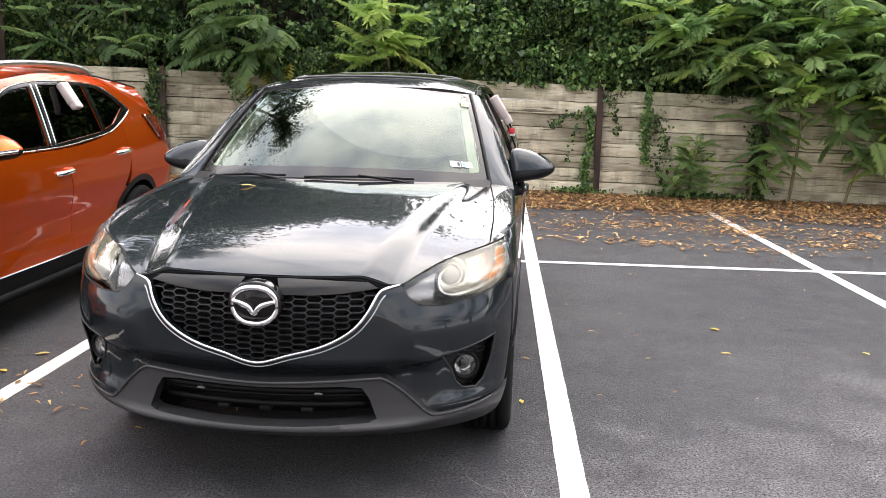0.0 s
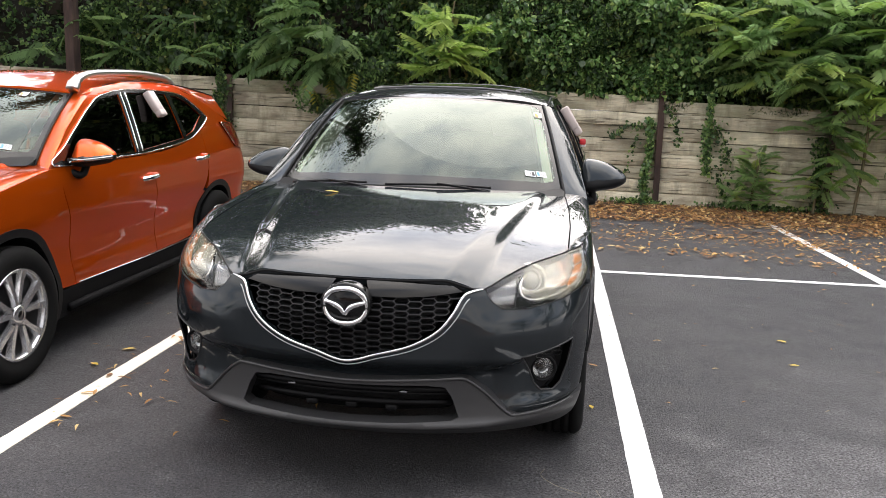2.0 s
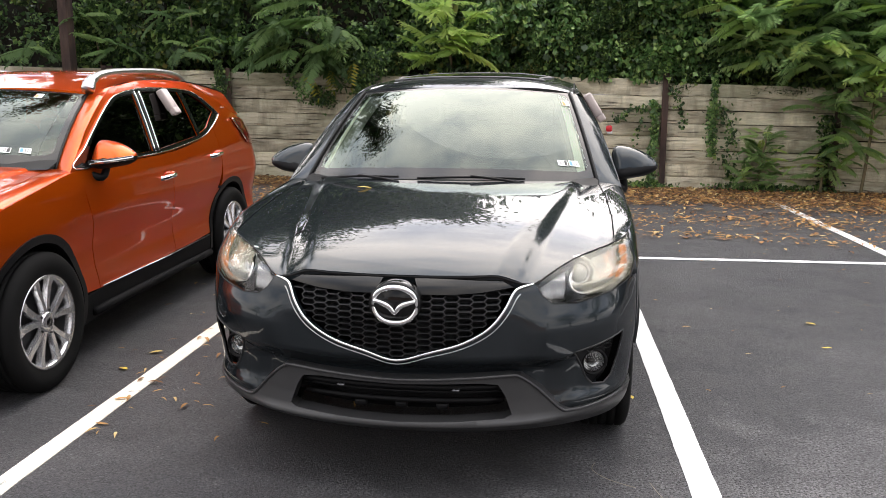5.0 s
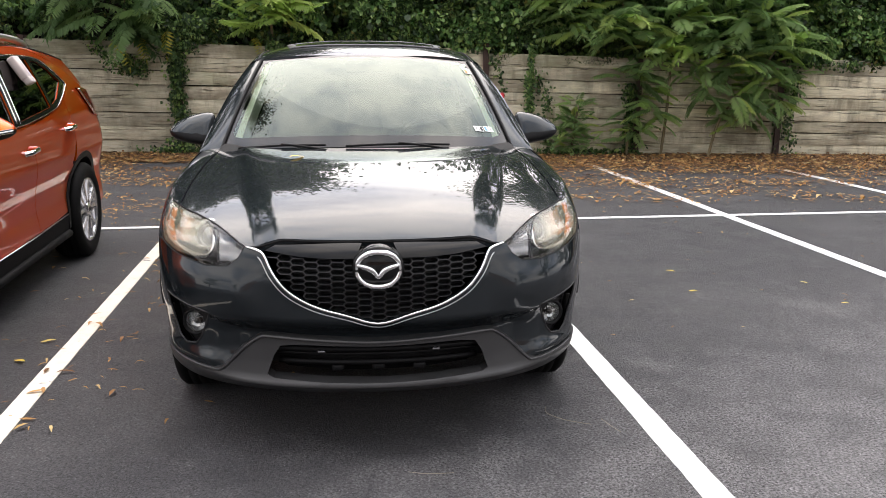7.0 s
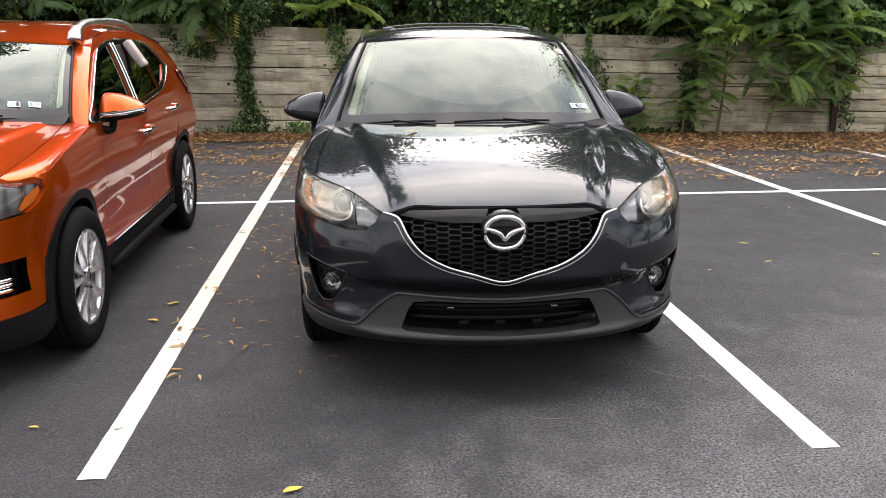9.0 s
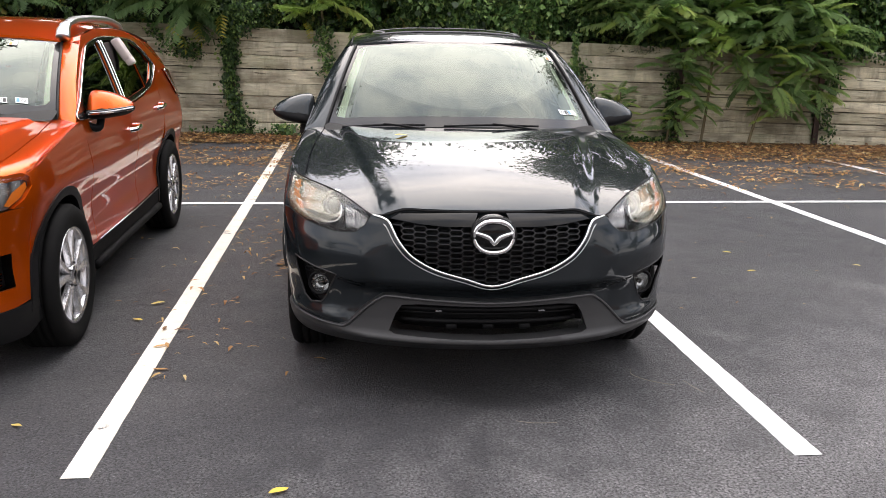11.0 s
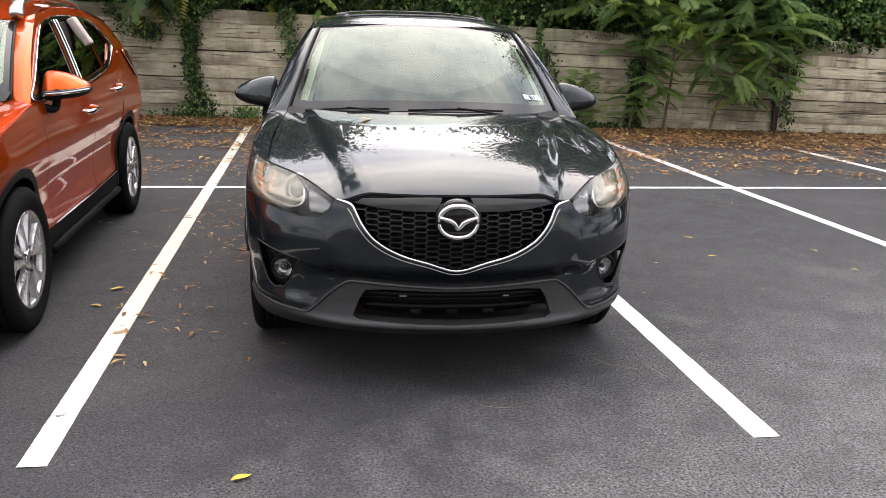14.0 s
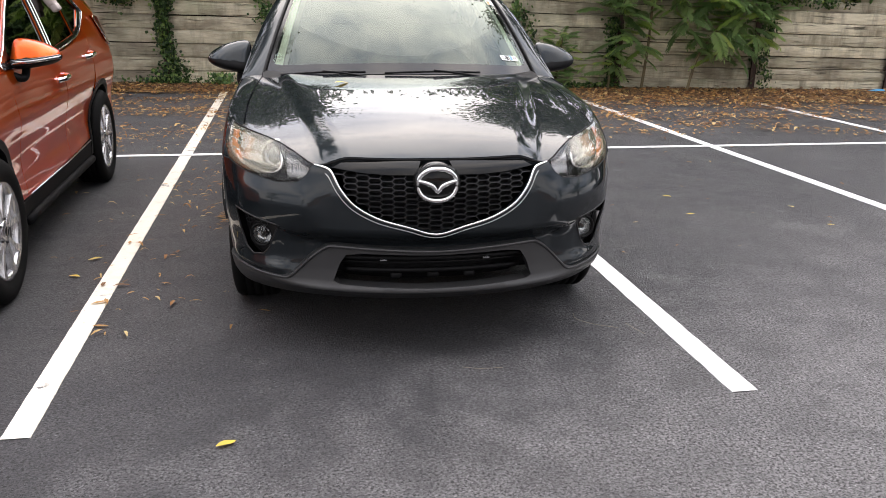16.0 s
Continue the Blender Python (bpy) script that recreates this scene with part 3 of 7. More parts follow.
tagged(place(part("steel_column", bm, STEEL), pose(-7.35, wall_y(-7.35) - 0.3, 0, 0, 0, -7)), "tall dark brown steel column behind the orange car", "column")


# ---- hillside and planting behind the wall ----
def leaf_cloud(name, centres, aims, sizes, mat, parent=None, width=0.42, fold=0.12, seed=1):
    """Many folded leaves in one mesh: centres (n, 3), the way each blade points and faces."""
    rng = np.random.default_rng(seed)
    n = len(centres)
    d = aims / (np.linalg.norm(aims, axis=1, keepdims=True) + 1e-9)
    r = rng.normal(size=(n, 3))
    s = np.cross(d, r)
    s /= np.linalg.norm(s, axis=1, keepdims=True) + 1e-9
    k = np.cross(s, d)
    L = sizes[:, None]
    w = width * (0.8 + 0.4 * rng.random((n, 1)))
    v = np.empty((n, 4, 3))
    v[:, 0] = centres - d * L * 0.5
    v[:, 1] = centres + s * L * w + k * L * fold - d * L * 0.05
    v[:, 2] = centres + d * L * 0.5
    v[:, 3] = centres - s * L * w + k * L * fold - d * L * 0.05
    me = bpy.data.meshes.new(name)
    me.vertices.add(4 * n)
    me.vertices.foreach_set("co", v.ravel())
    base = np.arange(n)[:, None] * 4
    tri = np.concatenate([base + (0, 1, 2), base + (0, 2, 3)], 1).reshape(-1)
    me.loops.add(6 * n)
    me.loops.foreach_set("vertex_index", tri)
    me.polygons.add(2 * n)
    me.polygons.foreach_set("loop_start", np.arange(2 * n) * 3)
    me.update(calc_edges=True)
    me.materials.append(mat)
    ob = new(name, me)
    ob.parent = parent
    return ob


def hill_height(x, y):
    d = y - wall_y(x) - 0.35
    return 1.35 - 0.02 * x + 0.75 * min(max(0, d), 3.2) + 0.06 * max(0, d - 3.2) + 0.25 * noise.noise((x * 0.5, y * 0.5, 0))


def hillside():
    xs, ds = np.arange(-40, 46, 1.0), [0.1, 0.4, 0.8, 1.3, 2, 3, 4.5, 7, 11, 18]
    verts = [(x, wall_y(x) + d + 0.05, hill_height(x, wall_y(x) + d)) for d in ds for x in xs]
    n = len(xs)
    faces = [(j * n + i, j * n + i + 1, (j + 1) * n + i + 1, (j + 1) * n + i) for j in range(len(ds) - 1) for i in range(n - 1)]
    tagged(link_mesh("hillside", verts, faces, SHADE_SOIL, None, "", True), "earth bank behind the timber wall, shade put into its near-black colour", "bank", kind="structure")


def ivy_bank(name, label, x0, x1, count, mat, size, seed, near=0.25, lift=3.2, category="undergrowth", gap=0.0, fade=0.01):
    """A bumpy mass of leaves over the bank: clumps with dark gaps."""
    rng = np.random.default_rng(seed)
    c, a = [], []
    while len(c) < count:
        x, h = rng.uniform(x0, x1), rng.random() ** 1.15
        z = wall_top(x) - 0.12 + h * lift * (1 - 0.36 * math.exp(-((x - 1.3) / 1.5) ** 2))
        f = noise.noise((x * 0.9, z * 1.1, seed)) + 0.5 * noise.noise((x * 2.6, z * 2.8, seed + 7))
        # fewer leaves on the left let the near-black soil show as shade
        thin = 0.3 if x < -1.2 else 0.08 if x > 7.2 else 0.0
        if f < -0.1 + gap + thin + 0.3 * rng.random():
            continue
        if min(x - x0, x1 - x) < fade * (0.35 + 0.5 * noise.noise((z * 1.7, seed, 2)) + 0.8 * rng.random()):
            continue
        y = wall_y(x) + near + 0.33 * (z - 1.5) - 1.25 * f + rng.normal() * 0.1 + 0.25
        c.append((x, max(y, wall_y(x) + 0.02), z))
        a.append((rng.normal() * 0.6, -0.55 + rng.normal() * 0.5, -0.35 + rng.normal() * 0.6))
    ob = leaf_cloud(name, np.array(c), np.array(a), size * rng.uniform(0.6, 1.35, count), mat, seed=seed)
    return tagged(ob, label, category, kind="stuff")


def ivy_clumps(name, label, x0, x1, z0, z1, clumps, mat, size, seed, per=95, lead=0.0):
    """Rounded tufts of leaves that stand out of the bank, with hollows between them."""
    rng = np.random.default_rng(seed)
    c, a, L = [], [], []
    while clumps:
        x, z = rng.uniform(x0, x1), rng.uniform(z0, z1)
        if noise.noise((x * 0.8, z * 0.9, seed)) + 0.45 * rng.normal() * 0.6 < 0.0:
            continue
        clumps -= 1
        r = rng.uniform(0.1, 0.3)
        base = np.array((x, wall_y(x) + 0.22 - lead + 0.3 * (z - 1.5) + rng.normal() * 0.16, z))
        n = int(per * (r / 0.2) ** 1.6) + 6
        d = rng.normal(size=(n, 3)) * (1.25, 0.8, 0.8) + (0, -0.55, 0.3)
        d /= np.linalg.norm(d, axis=1, keepdims=True)
        c.append(base + d * r * rng.uniform(0.55, 1.1, (n, 1)))
        a.append(d * 0.5 + rng.normal(size=(n, 3)) * 0.35 + (0, -0.3, -0.6))
        L.append(size * rng.uniform(0.6, 1.4, n) * rng.uniform(0.8, 1.25))
    c, a, L = np.concatenate(c), np.concatenate(a), np.concatenate(L)
    c[:, 1] = np.maximum(c[:, 1], [wall_y(v[0]) + (-0.1 if v[2] > wall_top(v[0]) - 0.02 else 0.04) for v in c])
    return tagged(leaf_cloud(name, c, a, L, mat, seed=seed), label, "undergrowth", kind="stuff")


def ivy_column(x, half, z0, z1, count, seed, thick=0.1, mat=None):
    """Ivy that climbs the face of the wall."""
    rng = np.random.default_rng(seed)
    c, a = [], []
    while len(c) < count:
        z = rng.uniform(z0, z1)
        w = half * (0.65 + 0.6 * noise.noise((z * 2.5, seed, 0)) + 0.35 * (z < 0.25))
        xx = x + 0.16 * half / 0.2 * noise.noise((z * 1.6, seed, 4)) + rng.normal() * max(w, 0.03) * 0.6
        c.append((xx, wall_y(xx) - 0.05 - rng.random() * thick, z))
        a.append((rng.normal() * 0.6, -0.25 + rng.normal() * 0.3, -0.7 + rng.normal() * 0.4))
    ob = leaf_cloud("climbing_ivy", np.array(c), np.array(a), rng.uniform(0.032, 0.068, count), mat or IVY, seed=seed)
    return tagged(ob, "green ivy climbing the timber wall", "ivy", "climbing ivy", "stuff")


def ivy_trail(points, spread, count, seed):
    """A loose spray of ivy along a line on the wall's face: (x, z) points."""
    rng = np.random.default_rng(seed)
    line = np.array(spline(points, 12))
    c, a = [], []
    for i in range(count):
        x, z = line[int(rng.random() ** 1.2 * (len(line) - 1))] + rng.normal(size=2) * spread * (0.5 + 0.8 * rng.random())
        c.append((x, wall_y(x) - 0.05 - rng.random() * 0.09, max(z, 0.02)))
        a.append((rng.normal() * 0.6, -0.25 + rng.normal() * 0.3, -0.6 + rng.normal() * 0.45))
    ob = leaf_cloud("climbing_ivy", np.array(c), np.array(a), rng.uniform(0.032, 0.07, count), IVY, seed=seed)
    return tagged(ob, "loose spray of ivy on the timber wall", "ivy", "climbing ivy", "stuff")


def frond_mesh(name, pairs, length, leaflet, droop, seed, mat):
    """A compound leaf along +y: a thin arched rib with paired leaflets."""
    rng = random.Random(seed)
    verts, faces = [], []

    def rib(s):
        return Vector((0.02 * math.sin(s * 3 + seed), length * s * (1 - 0.12 * s * droop), length * (0.18 * s - droop * 0.42 * s * s)))
    stations = [0.0, 0.08] + [0.16 + 0.84 * i / pairs for i in range(pairs + 1)]
    for i, s in enumerate(stations):
        p = rib(s)
        r = 0.006 * (1 - 0.7 * s)
        verts += [p + Vector((-r, 0, 0)), p + Vector((r, 0, 0)), p + Vector((0, 0, -r * 1.5))]
        if i:
            k = (i - 1) * 3
            for a, b in ((0, 1), (1, 2), (2, 0)):
                faces.append((k + a, k + b, k + 3 + b, k + 3 + a))
    for i in range(pairs + 1):
        s = stations[i + 2]
        p = rib(s)
        along = (rib(min(1, s + 0.03)) - rib(s - 0.03)).normalized()
        for sg in ((-1, 1) if i < pairs else (0,)):
            root = (i + 2) * 3 + (1 if sg > 0 else 0 if sg < 0 else 2)
            L = leaflet * (0.62 + 0.55 * math.sin(math.pi * min(1, 0.15 + s * 0.8))) * rng.uniform(0.88, 1.12)
            out = (Vector((sg, 0.42 + rng.uniform(-0.12, 0.12), 0)) if sg else Vector((0, 1, 0)))
            out = (out.x * Vector((1, 0, 0)) + out.y * along).normalized()
            out.z -= 0.22 + rng.uniform(0, 0.25)
            out.normalize()
            side = out.cross(Vector((0, 0, 1))).normalized()
            up = side.cross(out)
            w = L * 0.12
            k = len(verts)
            verts += [p + out * L * 0.3 + side * w + up * 0.006, p + out * L * 0.3 - side * w + up * 0.006,
                      p + out * L * 0.3 - up * 0.004, p + out * L * 0.7 + side * w * 0.75 - up * 0.012, p + out * L * 0.7 - side * w * 0.75 - up * 0.012,
                      p + out * L * 0.7 - up * 0.02, p + out * L - up * 0.05 * L]
            faces += [(root, k + 2, k), (root, k + 1, k + 2), (k + 2, k + 5, k + 3, k), (k + 1, k + 4, k + 5, k + 2), (k + 5, k + 6, k + 3), (k + 4, k + 6, k + 5)]
    me = bpy.data.meshes.new(name)
    me.from_pydata([tuple(v) for v in verts], [], faces)
    me.materials.append(mat)
    return me


FRONDS = [frond_mesh("frond", n, 1.0, 0.19, d, i, FROND) for i, (n, d) in enumerate(((20, 0.6), (22, 0.9), (18, 0.35), (21, 1.2), (17, 0.7)))]
SHADED_FRONDS = [frond_mesh("frond", n, 1.0, 0.19, d, i + 20, SHADED_FROND) for i, (n, d) in enumerate(((21, 0.7), (19, 1.0), (22, 0.5)))]
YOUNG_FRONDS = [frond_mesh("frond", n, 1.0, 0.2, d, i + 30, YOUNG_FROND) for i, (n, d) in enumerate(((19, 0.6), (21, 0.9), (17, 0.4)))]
YELLOWS = [frond_mesh("frond", 7, 1.0, 0.24, 1.1, 9, YELLOW_FROND)]


def sprout(name, label, stems, fronds, seed, category="shrub", group="sumac plants", leaves=None):
    """A young tree with compound leaves. stems: lines of points; fronds: (point, azimuth, pitch, length, yellow)."""
    plant = thing(name, label, category, group)
    for i, line in enumerate(stems):
        sm = spline(line, 5)
        n = len(sm)
        tube("stem", sm, [0.02 * (1 - 0.65 * k / n) + 0.003 for k in range(n)], STEM, plant, "", 7)
    rng = random.Random(seed)
    for p, az, pitch, L, yellow in fronds:
        ob = new("frond", rng.choice(YELLOWS if yellow else leaves or FRONDS))
        ob.parent = plant
        ob.matrix_basis = pose(*p, pitch, rng.uniform(-20, 20), az) @ Matrix.Scale(L, 4)
    return plant


def crown(points, per, length, seed, spread=70, front=True, low=-35, high=35, yellow=0.0):
    """Fronds in whorls about the points, mostly towards the lot (azimuth 180 is -y)."""
    rng = random.Random(seed)
    out = []
    for p in points:
        for k in range(per):
            az = 180 + rng.uniform(-spread, spread) if front else rng.uniform(0, 360)
            q = tuple(c + rng.uniform(-0.12, 0.12) for c in p)
            out.append((q, az, rng.uniform(low, high), length * rng.uniform(0.75, 1.25), rng.random() < yellow))
    return out


def ground_cover(count, seed):
    """Ivy that hugs the bank."""
    rng = np.random.default_rng(seed)
    x, d = rng.uniform(-16, 18, count), rng.random(count) ** 1.3 * 6.0
    c = np.array([(a, wall_y(a) + 0.1 + b, hill_height(a, wall_y(a) + b) + abs(rng.normal()) * 0.18 + 0.03) for a, b in zip(x, d)])
    a = rng.normal(size=(count, 3)) * 0.6 + (0, -0.6, -0.2)
    ob = leaf_cloud("ground_cover", c, a, rng.uniform(0.07, 0.14, count), IVY, seed=seed)
    tagged(ob, "dark green ivy covering the bank", "ivy", kind="stuff")


hillside()
ground_cover(26000, 77)
ivy_bank("undergrowth", "dense dark green ivy and shrubs on the bank", -14, 16, 105000, IVY, 0.07, 3, lift=3.8)
ivy_bank("undergrowth", "mixed shrub foliage with olive leaves on the bank", -14, 16, 60000, SHRUB, 0.09, 11, 0.55, 4.3)
# tufts in the lighter copy paint the better lit middle of the bank
ivy_clumps("undergrowth", "glossy ivy tufts on the bank, coloured lighter as if lit", -1.6, 9.5, 1.6, 4.2, 520, GLOSSY_LIT_IVY, 0.09, 29, lead=0.14)
ivy_clumps("undergrowth", "mid green ivy tufts with dark hollows on the bank", -7, 14, 1.5, 4.4, 380, IVY, 0.1, 30)
ivy_clumps("undergrowth", "olive shrub tufts on the bank", -7, 14, 1.6, 4.4, 170, SHRUB, 0.1, 31)
ivy_bank("undergrowth", "small light green creeper spilling over the wall top", -5.6, 9, 7000, SHRUB, 0.07, 23, -0.1, 0.5)
ivy_column(-2.3, 0.19, 0.0, 1.8, 2300, 5)
ivy_column(-2.2, 0.34, 1.5, 2.0, 900, 17, 0.2)
ivy_column(4.45, 0.13, 0.0, 1.1, 600, 18)
ivy_column(-4.75, 0.2, 0.9, 1.9, 900, 6)
ivy_column(2.13, 0.08, 0.0, 1.3, 760, 7, 0.1, GLOSSY_LIT_IVY)
ivy_column(2.95, 0.085, 0.5, 1.65, 720, 8, 0.08, GLOSSY_LIT_IVY)
ivy_column(2.0, 0.35, 0.0, 0.12, 350, 9, 0.25)
ivy_column(3.6, 0.6, 0.0, 0.12, 500, 10, 0.25)
ivy_column(-2.4, 0.4, 0.0, 0.14, 350, 12, 0.25)
ivy_column(6.9, 0.1, 0.0, 1.4, 260, 13)
ivy_column(-0.85, 0.15, 1.0, 1.7, 260, 14, 0.1, GLOSSY_LIT_IVY)
ivy_column(-3.0, 0.3, 1.2, 1.5, 260, 15)
ivy_trail([(2.1, 1.2), (1.9, 1.17), (1.7, 1.08), (1.58, 0.98)], 0.035, 110, 31)
ivy_trail([(1.95, 1.0), (1.88, 0.7), (1.84, 0.45)], 0.03, 50, 32)
ivy_trail([(2.35, 1.45), (2.5, 1.2), (2.55, 0.9)], 0.045, 90, 33)
ivy_trail([(3.0, 1.2), (3.2, 0.8), (3.15, 0.4), (3.3, 0.1)], 0.07, 260, 34)
ivy_trail([(-0.9, 1.65), (-0.75, 1.2), (-0.95, 0.95)], 0.07, 150, 35)
ivy_trail([(-3.5, 1.6), (-3.2, 1.35), (-2.9, 1.25), (-2.75, 1.4)], 0.07, 300, 36)
ivy_trail([(6.7, 1.5), (6.95, 1.1), (6.8, 0.6), (7.0, 0.2)], 0.08, 260, 37)
ivy_trail([(7.0, 1.42), (7.4, 1.4), (7.9, 1.38)], 0.05, 300, 38)
ivy_column(-1.48, 0.17, 0.0, 0.2, 330, 16, 0.22, GLOSSY_LIT_IVY)


def W(x, off, z):
    return (x, wall_y(x) - off, z)


sprout("sumac", "sumac with long arching green leaflets hanging over the wall", [[W(-3.2, -0.6, 1.4), W(-3.1, -0.3, 2.1), W(-3.0, 0.0, 2.7)], [W(-2.5, -0.5, 1.4), W(-2.5, -0.2, 2.3)]],
       crown([W(-3.7, 0.1, 2.5), W(-3.2, 0.1, 2.75), W(-2.8, 0.15, 2.45), W(-2.5, 0.1, 2.3), W(-3.3, 0.2, 2.1), W(-2.9, 0.2, 2.05), W(-3.5, 0.15, 2.3)], 6, 0.8, 1, 75, low=-40, high=15) + crown([W(-3.3, 0.25, 1.8), W(-2.4, 0.25, 1.85), W(-2.95, 0.3, 1.75)], 1, 0.5, 2, 60, low=-50, high=-25, yellow=1.0), 1, leaves=SHADED_FRONDS)
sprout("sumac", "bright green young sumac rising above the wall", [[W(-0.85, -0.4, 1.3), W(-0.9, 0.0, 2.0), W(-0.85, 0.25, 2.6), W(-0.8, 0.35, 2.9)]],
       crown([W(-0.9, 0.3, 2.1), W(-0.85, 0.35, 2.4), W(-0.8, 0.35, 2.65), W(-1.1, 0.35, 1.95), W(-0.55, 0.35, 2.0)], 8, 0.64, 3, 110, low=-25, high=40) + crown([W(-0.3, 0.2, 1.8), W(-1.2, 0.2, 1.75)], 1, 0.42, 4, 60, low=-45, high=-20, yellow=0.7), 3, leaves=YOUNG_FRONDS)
sprout("sumac", "tall leaning young sumac tree in front of the wall", [[W(4.9, 0.25, 0.0), W(4.95, 0.28, 0.8), W(5.0, 0.2, 1.6), W(5.15, 0.1, 2.4), W(5.2, 0.0, 3.1)], [W(5.6, 0.3, 0.0), W(5.75, 0.3, 0.6), W(6.1, 0.35, 1.1), W(6.5, 0.3, 1.6)], [W(4.5, -0.4, 1.5), W(4.3, 0.0, 2.4)]],
       crown([W(4.2, 0.2, 2.2), W(3.7, 0.2, 2.5), W(4.6, 0.3, 2.7), W(5.2, 0.25, 2.9), W(5.2, 0.3, 2.4), W(5.7, 0.35, 2.5), W(4.4, 0.25, 1.95), W(5.9, 0.35, 2.05), W(6.4, 0.35, 2.0), W(6.6, 0.3, 1.7), W(3.4, 0.1, 2.1), W(4.9, 0.35, 2.1), W(5.5, 0.4, 1.75), W(4.1, 0.2, 2.8), W(6.2, 0.3, 2.5), W(5.0, 0.35, 1.7), W(6.0, 0.35, 1.5), W(3.3, 0.15, 2.35), W(3.6, 0.2, 2.0), W(3.0, 0.05, 2.7), W(4.0, 0.3, 1.85)], 13, 0.62, 5, 115, low=-30, high=35)
       + crown([W(3.4, -0.3, 2.9), W(4.4, -0.3, 3.1), W(5.4, -0.3, 3.2), W(6.3, -0.2, 2.9), W(6.9, -0.1, 2.4), W(3.9, -0.3, 2.4), W(5.6, -0.2, 2.6), W(4.9, -0.3, 2.5), W(6.5, -0.1, 2.1)], 12, 0.6, 15, 120, low=-25, high=40)
       + crown([W(4.35, 0.35, 1.25), W(4.55, 0.35, 0.75), W(5.5, 0.4, 1.2), W(5.9, 0.4, 0.9), W(6.1, 0.45, 0.75), W(6.3, 0.4, 1.3), W(4.8, 0.4, 1.5), W(5.7, 0.4, 1.45), W(6.5, 0.35, 1.1)], 6, 0.55, 6, 100, low=-35, high=15)
       + crown([W(4.5, 0.2, 1.35), W(4.7, 0.2, 1.15), W(4.6, 0.2, 0.9), W(5.2, 0.15, 1.5), W(5.6, 0.2, 1.6), W(6.0, 0.2, 1.5), W(6.4, 0.2, 1.5), W(6.6, 0.2, 1.3), W(6.2, 0.2, 1.05), W(5.8, 0.2, 1.2), W(6.0, 0.25, 0.7)], 9, 0.42, 16, 130, low=-25, high=20)
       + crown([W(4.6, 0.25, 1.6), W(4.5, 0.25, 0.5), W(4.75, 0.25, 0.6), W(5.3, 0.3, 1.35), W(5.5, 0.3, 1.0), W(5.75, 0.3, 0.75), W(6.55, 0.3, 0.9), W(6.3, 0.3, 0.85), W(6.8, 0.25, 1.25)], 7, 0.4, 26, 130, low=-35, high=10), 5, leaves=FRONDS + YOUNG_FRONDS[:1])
sprout("sumac", "small bushy sumac seedling at the foot of the wall", [[W(3.55, 0.2, 0.0), W(3.6, 0.22, 0.45), W(3.65, 0.2, 0.8)]],
       crown([W(3.6, 0.2, 0.25), W(3.6, 0.2, 0.42), W(3.62, 0.2, 0.6), W(3.42, 0.25, 0.2), W(3.82, 0.25, 0.25), W(3.64, 0.2, 0.75), W(3.5, 0.22, 0.5)], 13, 0.3, 7, 150, low=-5, high=50), 7)
sprout("sumac", "small sumac shoots beside a wall post", [[W(4.4, 0.2, 0.0), W(4.42, 0.2, 0.5)]], crown([W(4.4, 0.2, 0.35), W(4.42, 0.2, 0.5)], 5, 0.34, 8, 110, low=-20, high=30), 8)
sprout("sumac", "broad sumac foliage far along the bank", [[W(-7.2, -0.6, 1.4), W(-7.2, -0.3, 2.6)], [W(-5.4, -0.6, 1.4), W(-5.4, -0.4, 2.8)]],
       crown([W(-8.0, 0.1, 2.2), W(-7.2, 0.0, 2.7), W(-6.6, 0.1, 2.1), W(-5.5, 0.0, 2.6), W(-5.2, 0.1, 2.1)], 5, 0.7, 9, 90, low=-30, high=30), 9, leaves=SHADED_FRONDS)


def tree(x, y, height, radius, count, seed, lean=(0, 0)):
    """A tall tree: tapered trunk, limbs, and clumps of leaves."""
    rng = np.random.default_rng(seed)
    t = thing("tree", "tall leafy tree on the bank above the wall" if y > wall_y(x) else "unseen leafy tree added across the lot to block sky in reflections", "tree", "trees on the bank" if y > wall_y(x) else "trees across the lot")
    z0 = hill_height(x, y) - 0.2 if y > wall_y(x) else -0.1
    top = np.array((x + lean[0], y + lean[1], z0 + height))
    sm = spline([(x, y, z0), (x + lean[0] * 0.2, y + lean[1] * 0.2, z0 + height * 0.4), tuple(top)], 8)
    n = len(sm)
    tube("trunk", sm, [0.24 * (1 - 0.85 * k / n) + 0.02 for k in range(n)], BARK, t, "", 10)
    clumps = []
    for k in range(15):
        f = rng.uniform(0.28, 1.0)
        q = rng.uniform(0, 2 * math.pi)
        r = radius * rng.uniform(0.35, 1.0) * (1.15 - 0.5 * f)
        base = np.array((x, y, z0)) * (1 - f) + top * f
        e = base + np.array((math.cos(q) * r, math.sin(q) * r, rng.uniform(0.2, 1.0)))
        tube("limb", spline([tuple(base), tuple((base + e) / 2 + (0, 0, 0.25)), tuple(e)], 4), [0.06 * (1 - i / 10) + 0.008 for i in range(9)], BARK, t, "", 6)
        clumps += [(e, rng.uniform(0.7, 1.3)), ((base + e) / 2, rng.uniform(0.5, 0.9))]
    w = np.array([s ** 2 for _, s in clumps])
    pick = rng.choice(len(clumps), count, p=w / w.sum())
    ctr = np.array([clumps[i][0] for i in pick]) + rng.normal(size=(count, 3)) * np.array([clumps[i][1] for i in pick])[:, None] * (0.55, 0.55, 0.4)
    ob = leaf_cloud("crown", ctr, rng.normal(size=(count, 3)) + (0, 0, -0.5), rng.uniform(0.12, 0.24, count), CANOPY, t, seed=seed)
    return t


